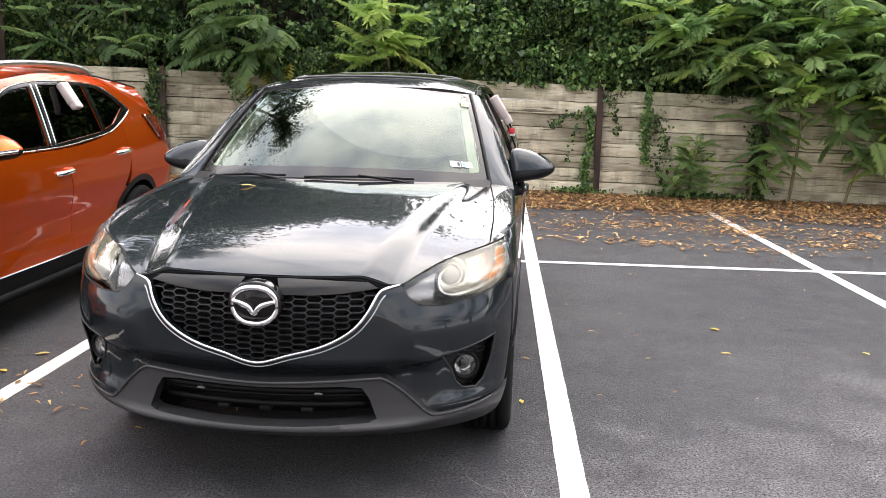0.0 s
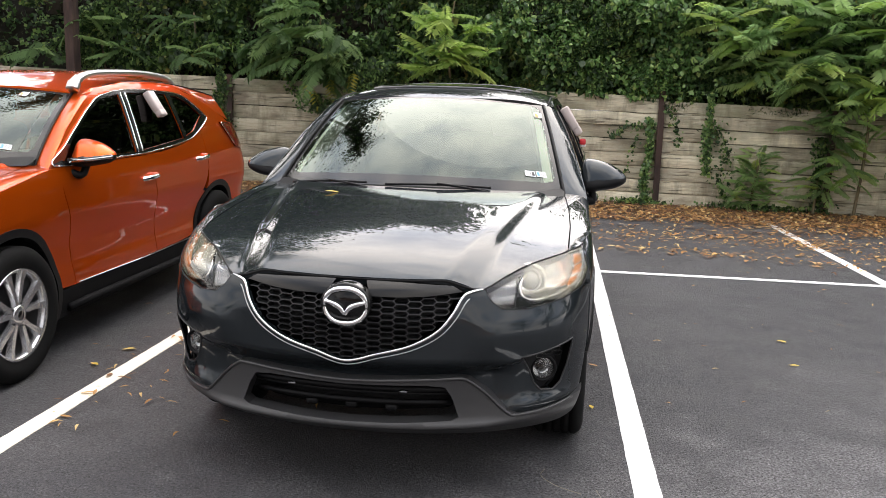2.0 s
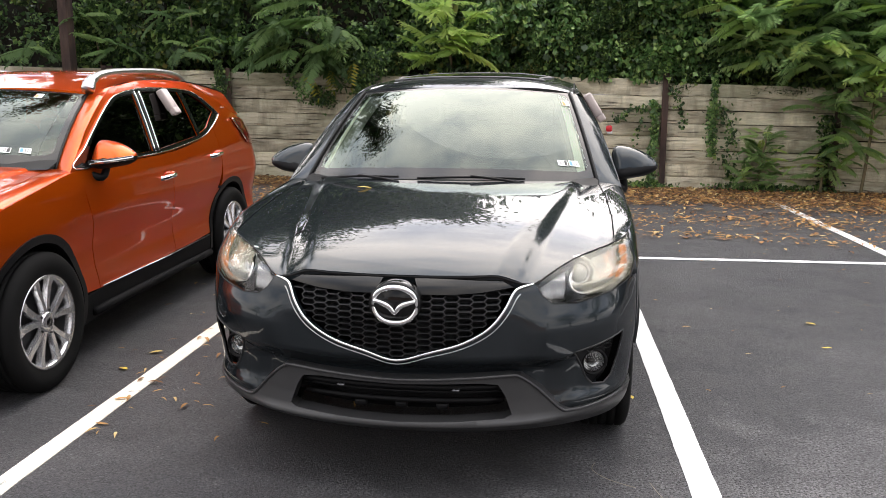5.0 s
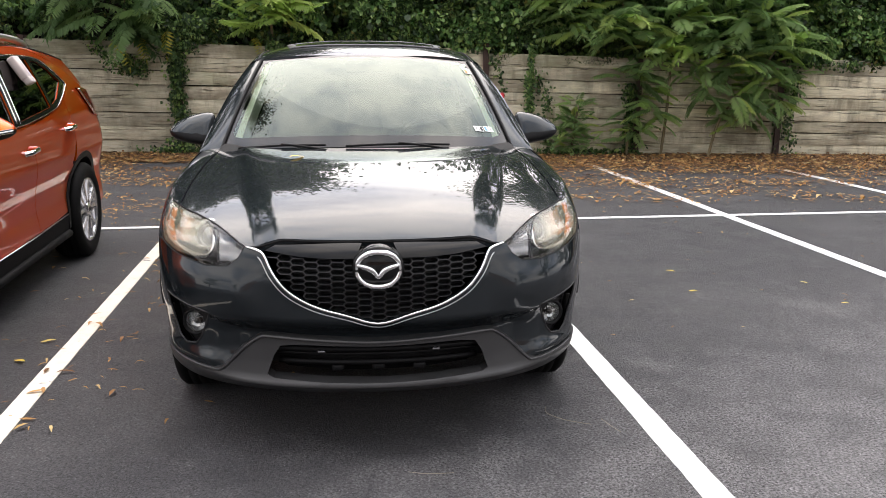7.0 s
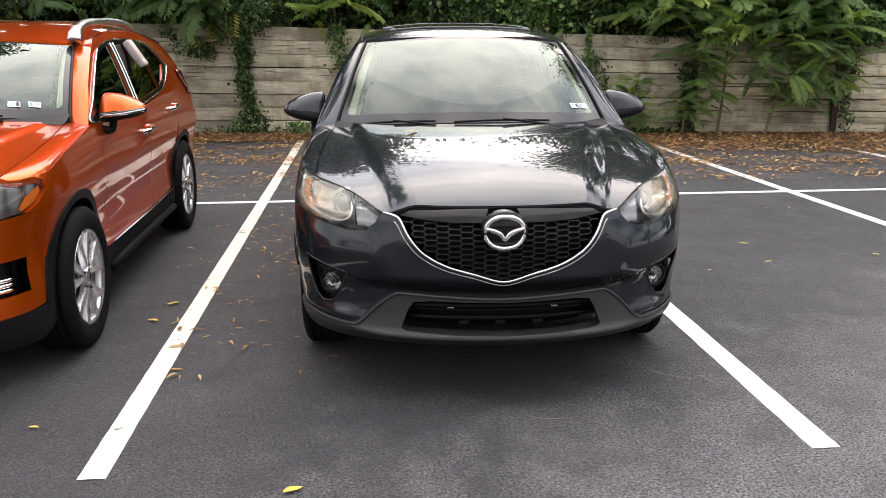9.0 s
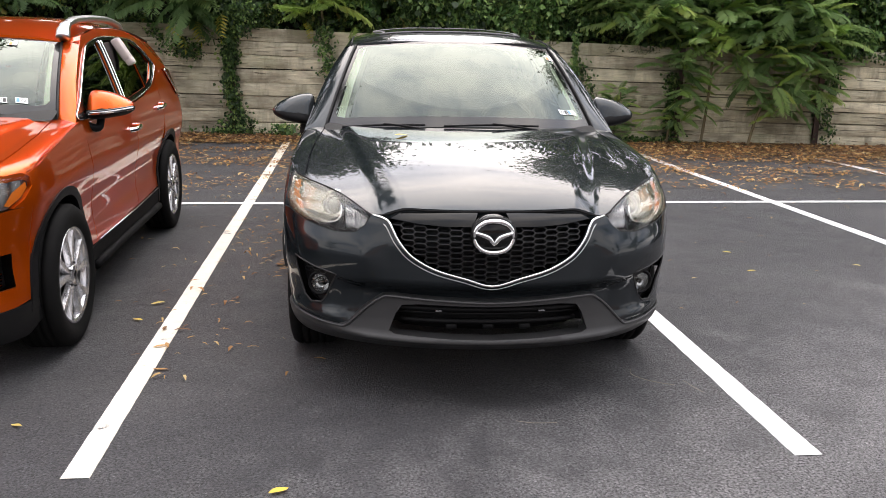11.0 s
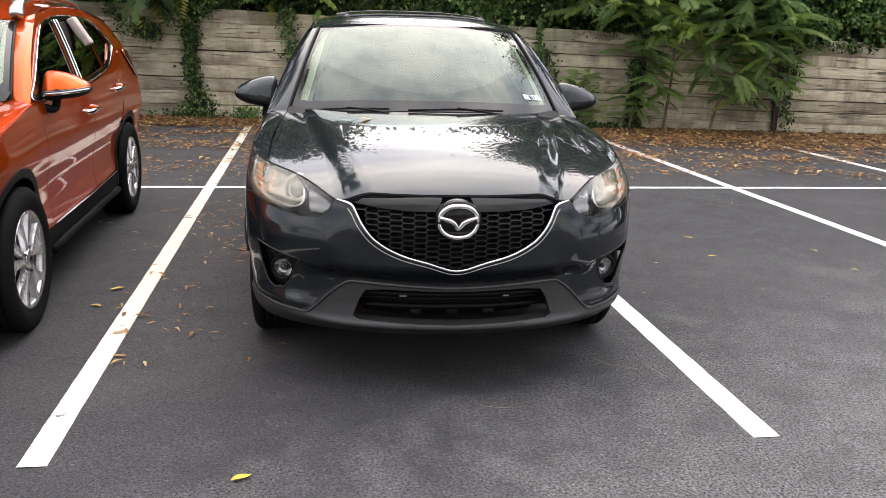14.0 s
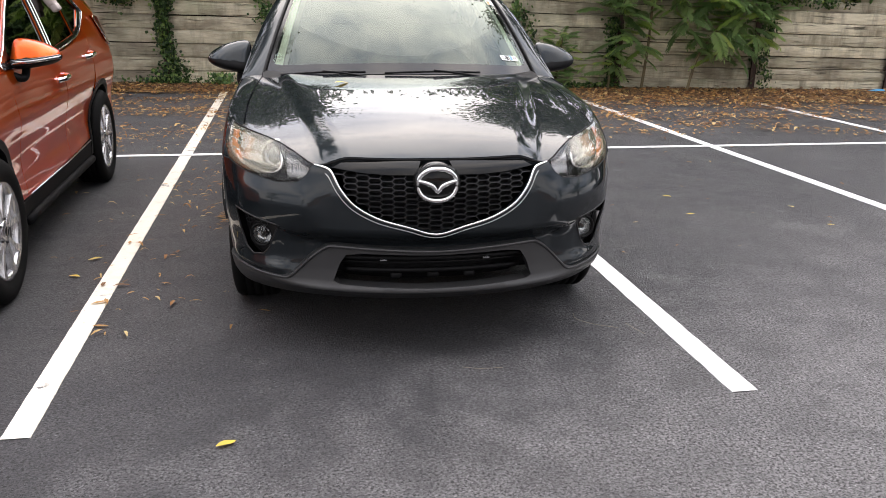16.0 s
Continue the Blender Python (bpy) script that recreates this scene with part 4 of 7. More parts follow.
tree(-9.5, 14.0, 13.0, 3.6, 9000, 41, (1.0, -1.5))
tree(-12.5, 9.0, 13.5, 3.4, 8000, 53, (1.0, 0.0))
tree(-5.2, 14.6, 6.0, 2.6, 7000, 42, (0.6, -1.6))
tree(-2.2, 15.4, 5.3, 2.4, 12000, 43)
tree(-3.3, 14.6, 4.8, 2.2, 9000, 56)
# two low trees added out of view, to close a sky gap in reflections
tree(1.0, 15.8, 2.3, 1.7, 5000, 57)
tree(3.3, 16.2, 2.6, 1.8, 6000, 58)
tree(-4.6, 15.8, 6.6, 2.6, 12000, 50)
tree(-7.4, 16.4, 7.0, 3.0, 9000, 51)
tree(5.9, 15.8, 6.8, 2.2, 9000, 44)
tree(8.4, 17.0, 10.0, 2.8, 9000, 45, (-0.2, -1.2))
tree(11.0, 14.5, 10.5, 3.2, 9500, 46, (-0.2, -0.4))
tree(-7.0, 13.6, 6.5, 2.6, 9000, 52, (0.3, -1.0))
tree(-15.0, 13.5, 11.0, 3.6, 6000, 47)
tree(17.0, 12.5, 11.0, 3.6, 6000, 48)
# two unseen trees added at the right, for dark reflections in the flanks
tree(21.5, 10.0, 10.0, 3.8, 8000, 54)
tree(24.0, 6.0, 10.5, 3.8, 8000, 55)


# ---- fallen leaves and litter ----
def litter(name, label, n, pick, size, seed, mat=None, wide=(0.07, 0.2)):
    """Flat, slightly bent dry leaves, one mesh."""
    rng = np.random.default_rng(seed)
    c = np.array([pick(rng) for _ in range(n)])
    q = rng.uniform(0, 2 * math.pi, n)
    d = np.stack([np.cos(q), np.sin(q), rng.normal(size=n) * 0.04], 1)
    side = np.cross(d, (0, 0, 1.0))
    L = (size * rng.uniform(0.45, 1.3, n))[:, None]
    w, bend = rng.uniform(*wide, (n, 1)), rng.normal(size=(n, 1)) * 0.2
    up, lift = np.array((0, 0, 1.0)), np.abs(rng.normal(size=(n, 1))) * 0.14
    v = np.empty((n, 6, 3))
    v[:, 0], v[:, 3] = c - d * L * 0.5, c + d * L * 0.5 + side * L * bend
    v[:, 1] = c - d * L * 0.16 + side * L * (w + bend * 0.3) + up * L * lift
    v[:, 2] = c + d * L * 0.2 + side * L * (w * 0.8 + bend * 0.6) + up * L * lift
    v[:, 4] = c + d * L * 0.2 - side * L * (w * 0.8 - bend * 0.6) + up * L * lift
    v[:, 5] = c - d * L * 0.16 - side * L * (w - bend * 0.3) + up * L * lift
    v[:, :, 2] = np.maximum(v[:, :, 2], 0.005)
    faces = [f for i in range(n) for f in ((6 * i, 6 * i + 5, 6 * i + 1), (6 * i + 1, 6 * i + 5, 6 * i + 4, 6 * i + 2), (6 * i + 2, 6 * i + 4, 6 * i + 3))]
    return tagged(link_mesh(name, v.reshape(-1, 3), faces, mat or LITTER), label, "leaves", kind="stuff")


def by_wall(rng):
    """A dense band at the wall's foot, then drifts that thin out over the bays."""
    while True:
        x, d = rng.uniform(-9, 13), rng.exponential(1.05)
        band = min(1.0, max(0.0, 1.6 - d * (0.85 if x > 1.0 else 1.35)))
        drift = noise.noise((x * 0.9, d * 1.9, 3)) + 0.6 * noise.noise((x * 2.6, d * 5.0, 5))
        p = 0.85 * band + max(0.0, 0.9 * drift + (0.12 if x > 1.5 else 0.0)) * (1.0 if d < 3.0 else 0.45)
        if rng.random() < p and d < 4.6:
            return (x, wall_y(x) - 0.06 - d, 0.008 + rng.random() * (0.03 if d < 0.7 else 0.012))


def over_bays(rng):
    """Single leaves and loose streaks out in the bays before the wall."""
    while True:
        x, d = rng.uniform(-5, 11), 0.7 + 3.6 * rng.random() ** 1.4
        f = noise.noise((x * 0.7, d * 1.6, 21)) + 0.5 * noise.noise((x * 2.2, d * 4.5, 22))
        if rng.random() < 0.25 + 1.1 * f:
            return (x, wall_y(x) - d, 0.009 + rng.random() * 0.008)


def by_line(rng):
    while True:
        x, y = rng.normal(-1.3, 0.42), 9.2 - 8.8 * rng.random() ** 2.1
        if rng.random() < 0.5 + 0.9 * noise.noise((x * 1.6, y * 1.1, 8)):
            return (x, y, 0.009)


def anywhere(rng):
    return (rng.uniform(-4, 11), 8.6 - 7.4 * rng.random() ** 2.0, 0.008)


litter("leaf_litter", "drift of brown and orange fallen leaves along the wall", 76000, by_wall, 0.085, 61, None, (0.1, 0.26))
litter("leaf_litter", "orange and tan leaves strewn over the bays before the wall", 4600, over_bays, 0.085, 65, DRY_LEAF, (0.1, 0.26))
litter("leaf_litter", "dry yellow leaves scattered beside the parking line", 640, by_line, 0.066, 62, DRY_LEAF, (0.06, 0.16))
litter("leaf_litter", "few dry leaves scattered over the asphalt", 620, anywhere, 0.055, 63, DRY_LEAF, (0.06, 0.16))


DRIFTS = [(4.26, 6.0, 0.2, 0.12), (4.6, 6.5, 0.3, 0.2), (-1.55, 7.7, 0.35, 0.2), (-1.2, 6.2, 0.25, 0.13), (-2.3, 5.55, 0.25, 0.12), (-1.9, 5.85, 0.22, 0.1), (-2.5, 7.7, 0.3, 0.25), (-1.0, 3.2, 0.2, 0.2), (-1.0, 2.5, 0.15, 0.2), (3.0, 6.6, 0.4, 0.25), (5.6, 6.9, 0.5, 0.25), (2.2, 6.9, 0.4, 0.2)]


def in_drifts(rng):
    """Small heaps that the wind has left in the bays."""
    x, y, sx, sy = DRIFTS[rng.integers(len(DRIFTS))]
    return (x + rng.normal() * sx, y + rng.normal() * sy, 0.008 + rng.random() * 0.015)


litter("leaf_litter", "small heaps of tan leaves on the asphalt", 620, in_drifts, 0.075, 64, DRY_LEAF, (0.07, 0.18))


def fallen_leaf(x, y, turn, L, mat, label):
    n, verts, faces = 7, [], []
    for i in range(n + 1):
        s = i / n
        w = 0.21 * L * math.sin(math.pi * min(1, s * 0.97 + 0.02)) ** 0.8
        curl = 0.008 + 0.03 * L * (1 + math.sin(s * 5))
        verts += [(-w, (s - 0.5) * L, curl + w * 0.1), (0, (s - 0.5) * L, curl), (w, (s - 0.5) * L, curl + w * 0.06)]
        if i:
            k = (i - 1) * 3
            faces += [(k, k + 1, k + 4, k + 3), (k + 1, k + 2, k + 5, k + 4)]
    ob = link_mesh("fallen_leaf", verts, faces, mat, None, "", True)
    ob.location = (x, y, 0)
    ob.rotation_euler = (0, 0, radians(turn))
    return tagged(ob, label, "leaf", "fallen leaves")


fallen_leaf(-0.845, -0.624, -62, 0.075, LEAF_YELLOW, "bright yellow fallen leaf on the asphalt")
for x, y, t, L in ((-1.93, -0.02, 70, 0.05), (2.3, 2.66, 40, 0.07), (2.24, 2.13, 80, 0.06), (3.1, 2.24, 20, 0.06), (3.09, 1.74, 60, 0.05), (1.0, 1.18, 10, 0.055), (-1.75, 1.3, 60, 0.07), (-1.7, 1.6, 110, 0.08), (-2.0, 0.95, 20, 0.06)):
    fallen_leaf(x, y, t, L, LEAF_YELLOW, "dry tan fallen leaf on the asphalt")


fallen_leaf(1.99, 5.78, 10, 0.13, LITTER, "dark curled brown leaf on the asphalt")


def twig(points, label):
    tagged(tube("twig", spline([(x, y, 0.006) for x, y in points], 5), 0.0011, TWIG, None, "", 5), label, "twig", "twigs")


twig([(0.775, 0.4), (0.76, 0.33), (0.82, 0.25), (0.92, 0.19)], "thin dry twig on the asphalt")
twig([(0.98, 0.24), (1.0, 0.16), (1.02, 0.1)], "thin dry twig on the asphalt")
twig([(0.1, -0.13), (0.17, -0.155), (0.27, -0.16)], "thin dry twig on the asphalt")
bm = block((0.26, 0.15, 0.05), (8.66, 8.85, 0.035), 0.02)
for vtx in bm.verts:
    vtx.co.z = max(0.004, vtx.co.z + 0.04 * noise.noise(vtx.co * 9))
tagged(part("rag", bm, CLOTH, None, "", True), "crumpled blue cloth on the leaves by the wall", "cloth")


# ---- unseen far side of the lot, added to darken reflections ----
def unseen_building():
    # made-up block behind the camera: hides low sky from the bumper
    b = thing("building", "unseen low brick building added to darken the cars' reflections", "building")
    bm = block((46.0, 8.0, 5.4), (4.0, -36.0, 2.7), 0.02)
    part("wall", bm, BRICK, b)
    part("roof", block((46.8, 8.8, 0.35), (4.0, -36.0, 5.57), 0.03), BLACK_PLASTIC, b)
    for i in range(9):
        w = part("window", block((2.2, 0.12, 1.4), (-15.5 + i * 4.9, -31.97, 2.4), 0.01), WHITE_PAPER, b)
        part("pane", block((2.0, 0.1, 1.2), (-15.5 + i * 4.9, -31.94, 2.4)), BLACK_GLOSS, w)


unseen_building()
# made-up trees out of view; they block low sky and darken the paint
for x, y, h, sd in ((-24, -24, 9, 91), (-14, -40, 10, 92), (30, -30, 10, 93), (-32, -8, 9, 94), (34, -6, 9, 95), (12, -44, 11, 96), (19, 5, 11, 97), (20, -3, 12, 98), (21, -11, 11, 99)):
    t = tree(x, y, h, 3.6, 3500, sd)


# ---- cars ----
class Body:
    """The curved surfaces of a car: its skin goes round from the middle of the nose (u = 0) along the flank to the tail.
    Local metres: x = 0 the middle, y = 0 the nose, tail towards +y."""

    def __init__(self, half, nose, blunt, length, tail, side, profile, hood, shoulder, fall, crease, base, top, roof, valley=None, flare=0.0):
        self.valley, self.flare = valley, flare
        a = np.sin(np.linspace(0, math.pi / 2, 160))
        fx, fy = half * a, nose * (1 - np.sqrt(np.maximum(0, 1 - a ** blunt)))
        my = np.linspace(nose, length - tail, 60)[1:-1]
        mx = half + 0 * my
        b = a[::-1]
        rx, ry = half * b, length - tail * (1 - np.sqrt(np.maximum(0, 1 - b ** 3.2)))
        self.X, self.Y = np.concatenate([fx, mx, rx]), np.concatenate([fy, my, ry])
        self.U = np.concatenate([[0], np.cumsum(np.hypot(np.diff(self.X), np.diff(self.Y)))])
        self.half, self.nose, self.length = half, nose, length
        self.w, self.p, self.h0, self.s, self.r0 = side, profile, hood, shoulder, roof
        self.fall, self.crease, self.base, self.top = fall, crease, base, top
        self.nf = len(a)

    def shell(self, u, z, out=0.0):
        """The skin at u and height z; out: metres proud of it."""
        s, u = np.sign(u), np.abs(u)
        X, Y = np.interp(u, self.U, self.X), np.interp(u, self.U, self.Y)
        p = self.p(z) * np.clip(1 - Y / 1.6, 0, 1)
        lean = np.clip((z - 0.9) * 0.55, 0, 1) * np.clip((Y - self.length + 0.9) / 0.9, 0, 1)
        dx, dy = np.gradient(self.X, self.U), np.gradient(self.Y, self.U)
        nx, ny = np.interp(u, self.U, dy), -np.interp(u, self.U, dx)
        k = np.hypot(nx, ny) + 1e-9
        sx = np.where(s == 0, 1, s)
        X = X * self.w(z) + self.flare * np.exp(-((Y - 0.9) / 0.45) ** 2 - ((z - 0.45) / 0.35) ** 2)
        return (X + out * nx / k) * sx, Y + p - lean + out * ny / k, z + 0 * X

    def ux(self, x, z):
        """u of a point of the nose that stands x from the middle."""
        x = np.asarray(x, float)
        return np.sign(x) * np.interp(np.minimum(np.abs(x) / self.w(z), self.half * 0.9999), self.X[:self.nf], self.U[:self.nf])

    def uy(self, y, z):
        """u of a point of the flank at y along the car."""
        p = self.p(z)
        yy = np.where(np.asarray(y) < 1.6, (y - p) / (1 - p / 1.6), y)
        lean = np.clip((np.asarray(z) - 0.9) * 0.55, 0, 1) * np.clip((yy - self.length + 0.9) / 0.9, 0, 1)
        return np.interp(yy + lean, self.Y, self.U)

    def nose_loop(self, pts):
        return [(float(self.ux(x, z)), z) for x, z in pts]

    def side_loop(self, pts):
        return [(float(self.uy(y, z)), z) for y, z in pts]

    def edge(self, y):
        """Half width of the shoulder line at y."""
        z = self.s(y)
        return np.interp(self.uy(y, z), self.U, self.X) * self.w(z)

    def deck(self, x, y):
        """Bonnet and wing tops."""
        a = np.abs(x)
        x1 = self.fall
        xc = self.crease[0] + self.crease[1] * y
        z = self.h0(y) - self.crease[2] * (np.minimum(a, x1) / x1) ** 2
        step = np.clip((a - xc + 0.035) / 0.07, 0, 1)
        z = z - self.crease[3] * step * step * (3 - 2 * step)
        if self.valley:
            # the hollow beside the crease, deepest at the lamp's inner end
            depth, start = self.valley
            k = np.clip((a - 0.345 - 0.2 * (y - 0.1)) / 0.12, 0, 1)
            z = z - depth(a) * k * k * (3 - 2 * k) * np.exp(-((y - start(a)) / 0.75) ** 2)
        xe, s = np.maximum(self.edge(y), x1 + 0.02), self.s(y)
        q = np.clip((a - x1) / (xe - x1), 0, 1)
        roll = s + (np.maximum(z, s + 0.005) - s) * np.sqrt(np.maximum(0, 1 - q ** 2.2))
        return x, y, np.where(a > x1, roll, z)

    def meet(self, x):
        """Where nose and bonnet meet, x from the middle: (y, z)."""
        z = np.linspace(0.8, 1.02, 221)
        y = self.shell(self.ux(x + 0 * z, z), z)[1]
        k = int(np.argmax(self.deck(x + 0 * y, y)[2] - z < 0.003))
        return float(y[k]), float(z[k])

    def screen(self, x, v):
        """The windscreen: x across its foot, v from foot to head."""
        xb, yb, sag, zb = self.base
        xt, yt, tsag, zt = self.top
        f = x / xb
        y = (yb + sag * f * f) * (1 - v) + (yt + tsag * f * f) * v
        z = (zb - 0.04 * f * f) * (1 - v) + (zt - 0.035 * f * f) * v
        bow = 0.05 * 4 * v * (1 - v) * 0.5
        return x * (1 - v) + x * xt / xb * v, y - bow * 0.5, z + bow * 0.85

    def roofing(self, x, y):
        xt = self.top[0] + 0.05
        return x, y, self.r0(y) - 0.075 * (np.abs(x) / xt) ** 3.2


def ribbon(name, a, b, mat, parent, label="", bulge=(0, 0, 0), n=5):
    """A strip between two lines of as many points, bowed out by bulge."""
    m, verts, faces = len(a), [], []
    for p, q in zip(a, b):
        for k in range(n):
            f = k / (n - 1)
            verts.append(tuple(np.array(p) * (1 - f) + np.array(q) * f + np.array(bulge) * 4 * f * (1 - f)))
    for i in range(m - 1):
        for k in range(n - 1):
            faces.append((i * n + k, i * n + k + 1, (i + 1) * n + k + 1, (i + 1) * n + k))
    return link_mesh(name, verts, faces, mat, parent, label, True)


def both(build):
    for flip in (False, True):
        build(flip)


def flipped(pts, flip):
    return [(-x, y, z) for x, y, z in pts] if flip else list(pts)


def arc(cy, cz, r, a0, a1, n=22):
    return [(cy + r * math.cos(radians(a0 + (a1 - a0) * i / n)), cz + r * math.sin(radians(a0 + (a1 - a0) * i / n))) for i in range(n + 1)]


def wheel(parent, at, radius, width, outer, spokes):
    """Tyre and alloy rim; outer: +1 or -1, the side the rim shows on."""
    hub = new("wheel")
    hub.parent = parent
    hub.matrix_basis = pose(*at) if outer > 0 else pose(*at, 0, 0, 180)
    h, rr = width / 2, radius * 0.655
    prof = [(rr, -h * 0.8), (rr + 0.03, -h * 0.98), (radius * 0.86, -h * 1.03), (radius * 0.955, -h * 0.93), (radius, -h * 0.74)]
    for c in (-0.5, -0.17, 0.17, 0.5):
        prof += [(radius, h * (c - 0.05)), (radius - 0.009, h * (c - 0.035)), (radius - 0.009, h * (c + 0.035)), (radius, h * (c + 0.05))]
    prof += [(radius, h * 0.74), (radius * 0.955, h * 0.93), (radius * 0.9, h * 1.0), (radius * 0.86, h * 1.035), (radius * 0.8, h * 1.035), (rr + 0.03, h * 0.98), (rr, h * 0.86)]
    lathe("tyre", prof[::-1], RUBBER, hub, "black rubber tyre", 72)
    lathe("rim", [(rr * 0.93, -h * 0.7), (rr * 0.93, h * 0.7), (rr * 0.97, h * 0.86), (rr + 0.008, h * 0.93), (rr + 0.006, h * 0.8), (rr, h * 0.4)][::-1], ALLOY, hub, "silver alloy rim", 64)
    lathe("brake_disc", [(0.14, h * 0.1), (0.14, h * 0.2), (0.05, h * 0.2), (0.0, h * 0.2)][::-1], BRAKE, hub, "", 40)
    lathe("wheel_backing", [(rr * 0.925, h * 0.56), (0.02, h * 0.5)][::-1], BLACK_PLASTIC, hub, "", 40)
    for k in range(spokes):
        base = 2 * math.pi * (k + 0.25) / spokes
        for side in (-1, 1):
            q0, q1 = base + side * 0.14, base + side * 0.3
            verts, faces = [], []
            for f, wd, dp in ((0.12, 0.014, 0.88), (0.45, 0.0155, 0.85), (0.8, 0.0185, 0.84), (0.985, 0.026, 0.88)):
                q, r = q0 + (q1 - q0) * f, rr * f
                cy, cz = r * math.cos(q), r * math.sin(q)
                ty, tz = -math.sin(q), math.cos(q)
                for a, b in ((-1.15, 0.62), (-0.8, dp), (0.8, dp), (1.15, 0.62)):
                    verts.append((h * b, cy + ty * a * wd, cz + tz * a * wd))
            for i in range(3):
                for j in range(3):
                    p = i * 4 + j
                    faces.append((p, p + 1, p + 5, p + 4))
            faces += [(3, 2, 1, 0), (12, 13, 14, 15)]
            link_mesh("spoke", verts, faces, ALLOY, hub)
    lathe("hub_cap", [(0.055, h * 0.5), (0.055, h * 0.86), (0.045, h * 0.93), (0.03, h * 0.95), (0.0, h * 0.95)][::-1], ALLOY, hub, "", 24)
    lathe("centre_badge", [(0.026, h * 0.94), (0.024, h * 0.965), (0.0, h * 0.97)][::-1], BLACK_GLOSS, hub, "dark round centre cap", 20)
    for k in range(5):
        q = 2 * math.pi * k / 5
        part("wheel_nut", block((0.02, 0.012, 0.012), (h * 0.84, 0.045 * math.cos(q) * 1.4, 0.045 * math.sin(q) * 1.4), 0.004), BLACK_PLASTIC, hub)
    return hub


def cabin(car, b, floor=0.45):
    """Dashboard, seats and steering wheel behind the glass."""
    yb, zb = b.base[1], b.base[3]
    bm = block((1.36, 0.62, 0.16), (0, yb + 0.48, zb - 0.14), 0.05)
    block((0.46, 0.3, 0.1), (0.36, yb + 0.66, zb - 0.06), 0.04, bm=bm)
    part("dashboard", bm, TRIM, car, "dark grey dashboard", True)
    for sx in (-0.36, 0.36):
        bm = block((0.5, 0.5, 0.16), (sx, yb + 1.2, 0.66), 0.06)
        block((0.5, 0.16, 0.62), (sx, yb + 1.5, 0.98), 0.06, pose(0, 0, 0, -14), bm=bm)
        block((0.26, 0.1, 0.18), (sx, yb + 1.62, 1.36), 0.04, pose(0, 0, 0, -10), bm=bm)
        part("front_seat", bm, FABRIC, car, "dark fabric front seat", True)
    bm = block((1.3, 0.5, 0.16), (0, yb + 2.1, 0.68), 0.06)
    block((1.3, 0.16, 0.6), (0, yb + 2.45, 0.98), 0.06, pose(0, 0, 0, -14), bm=bm)
    for sx in (-0.4, 0.0, 0.4):
        block((0.24, 0.09, 0.15), (sx, yb + 2.55, 1.33), 0.04, bm=bm)
    part("rear_seat", bm, FABRIC, car, "dark fabric rear bench", True)
    ring = [(0.36 + 0.18 * math.cos(q), yb + 0.9 + 0.07 * math.sin(q), zb - 0.1 + 0.17 * math.sin(q)) for q in np.linspace(0, 2 * math.pi, 28, endpoint=False)]
    tube("steering_wheel", ring, 0.014, TRIM, car, "black steering wheel", 8, True)
    part("mirror", block((0.24, 0.03, 0.06), (0, b.top[1] + 0.02, b.top[3] - 0.07), 0.012), TRIM, car, "interior mirror")
    part("floor_pan", block((1.5, b.length - 0.9, 0.1), (0, b.length / 2, floor - 0.15), 0.02), BLACK_PLASTIC, car)


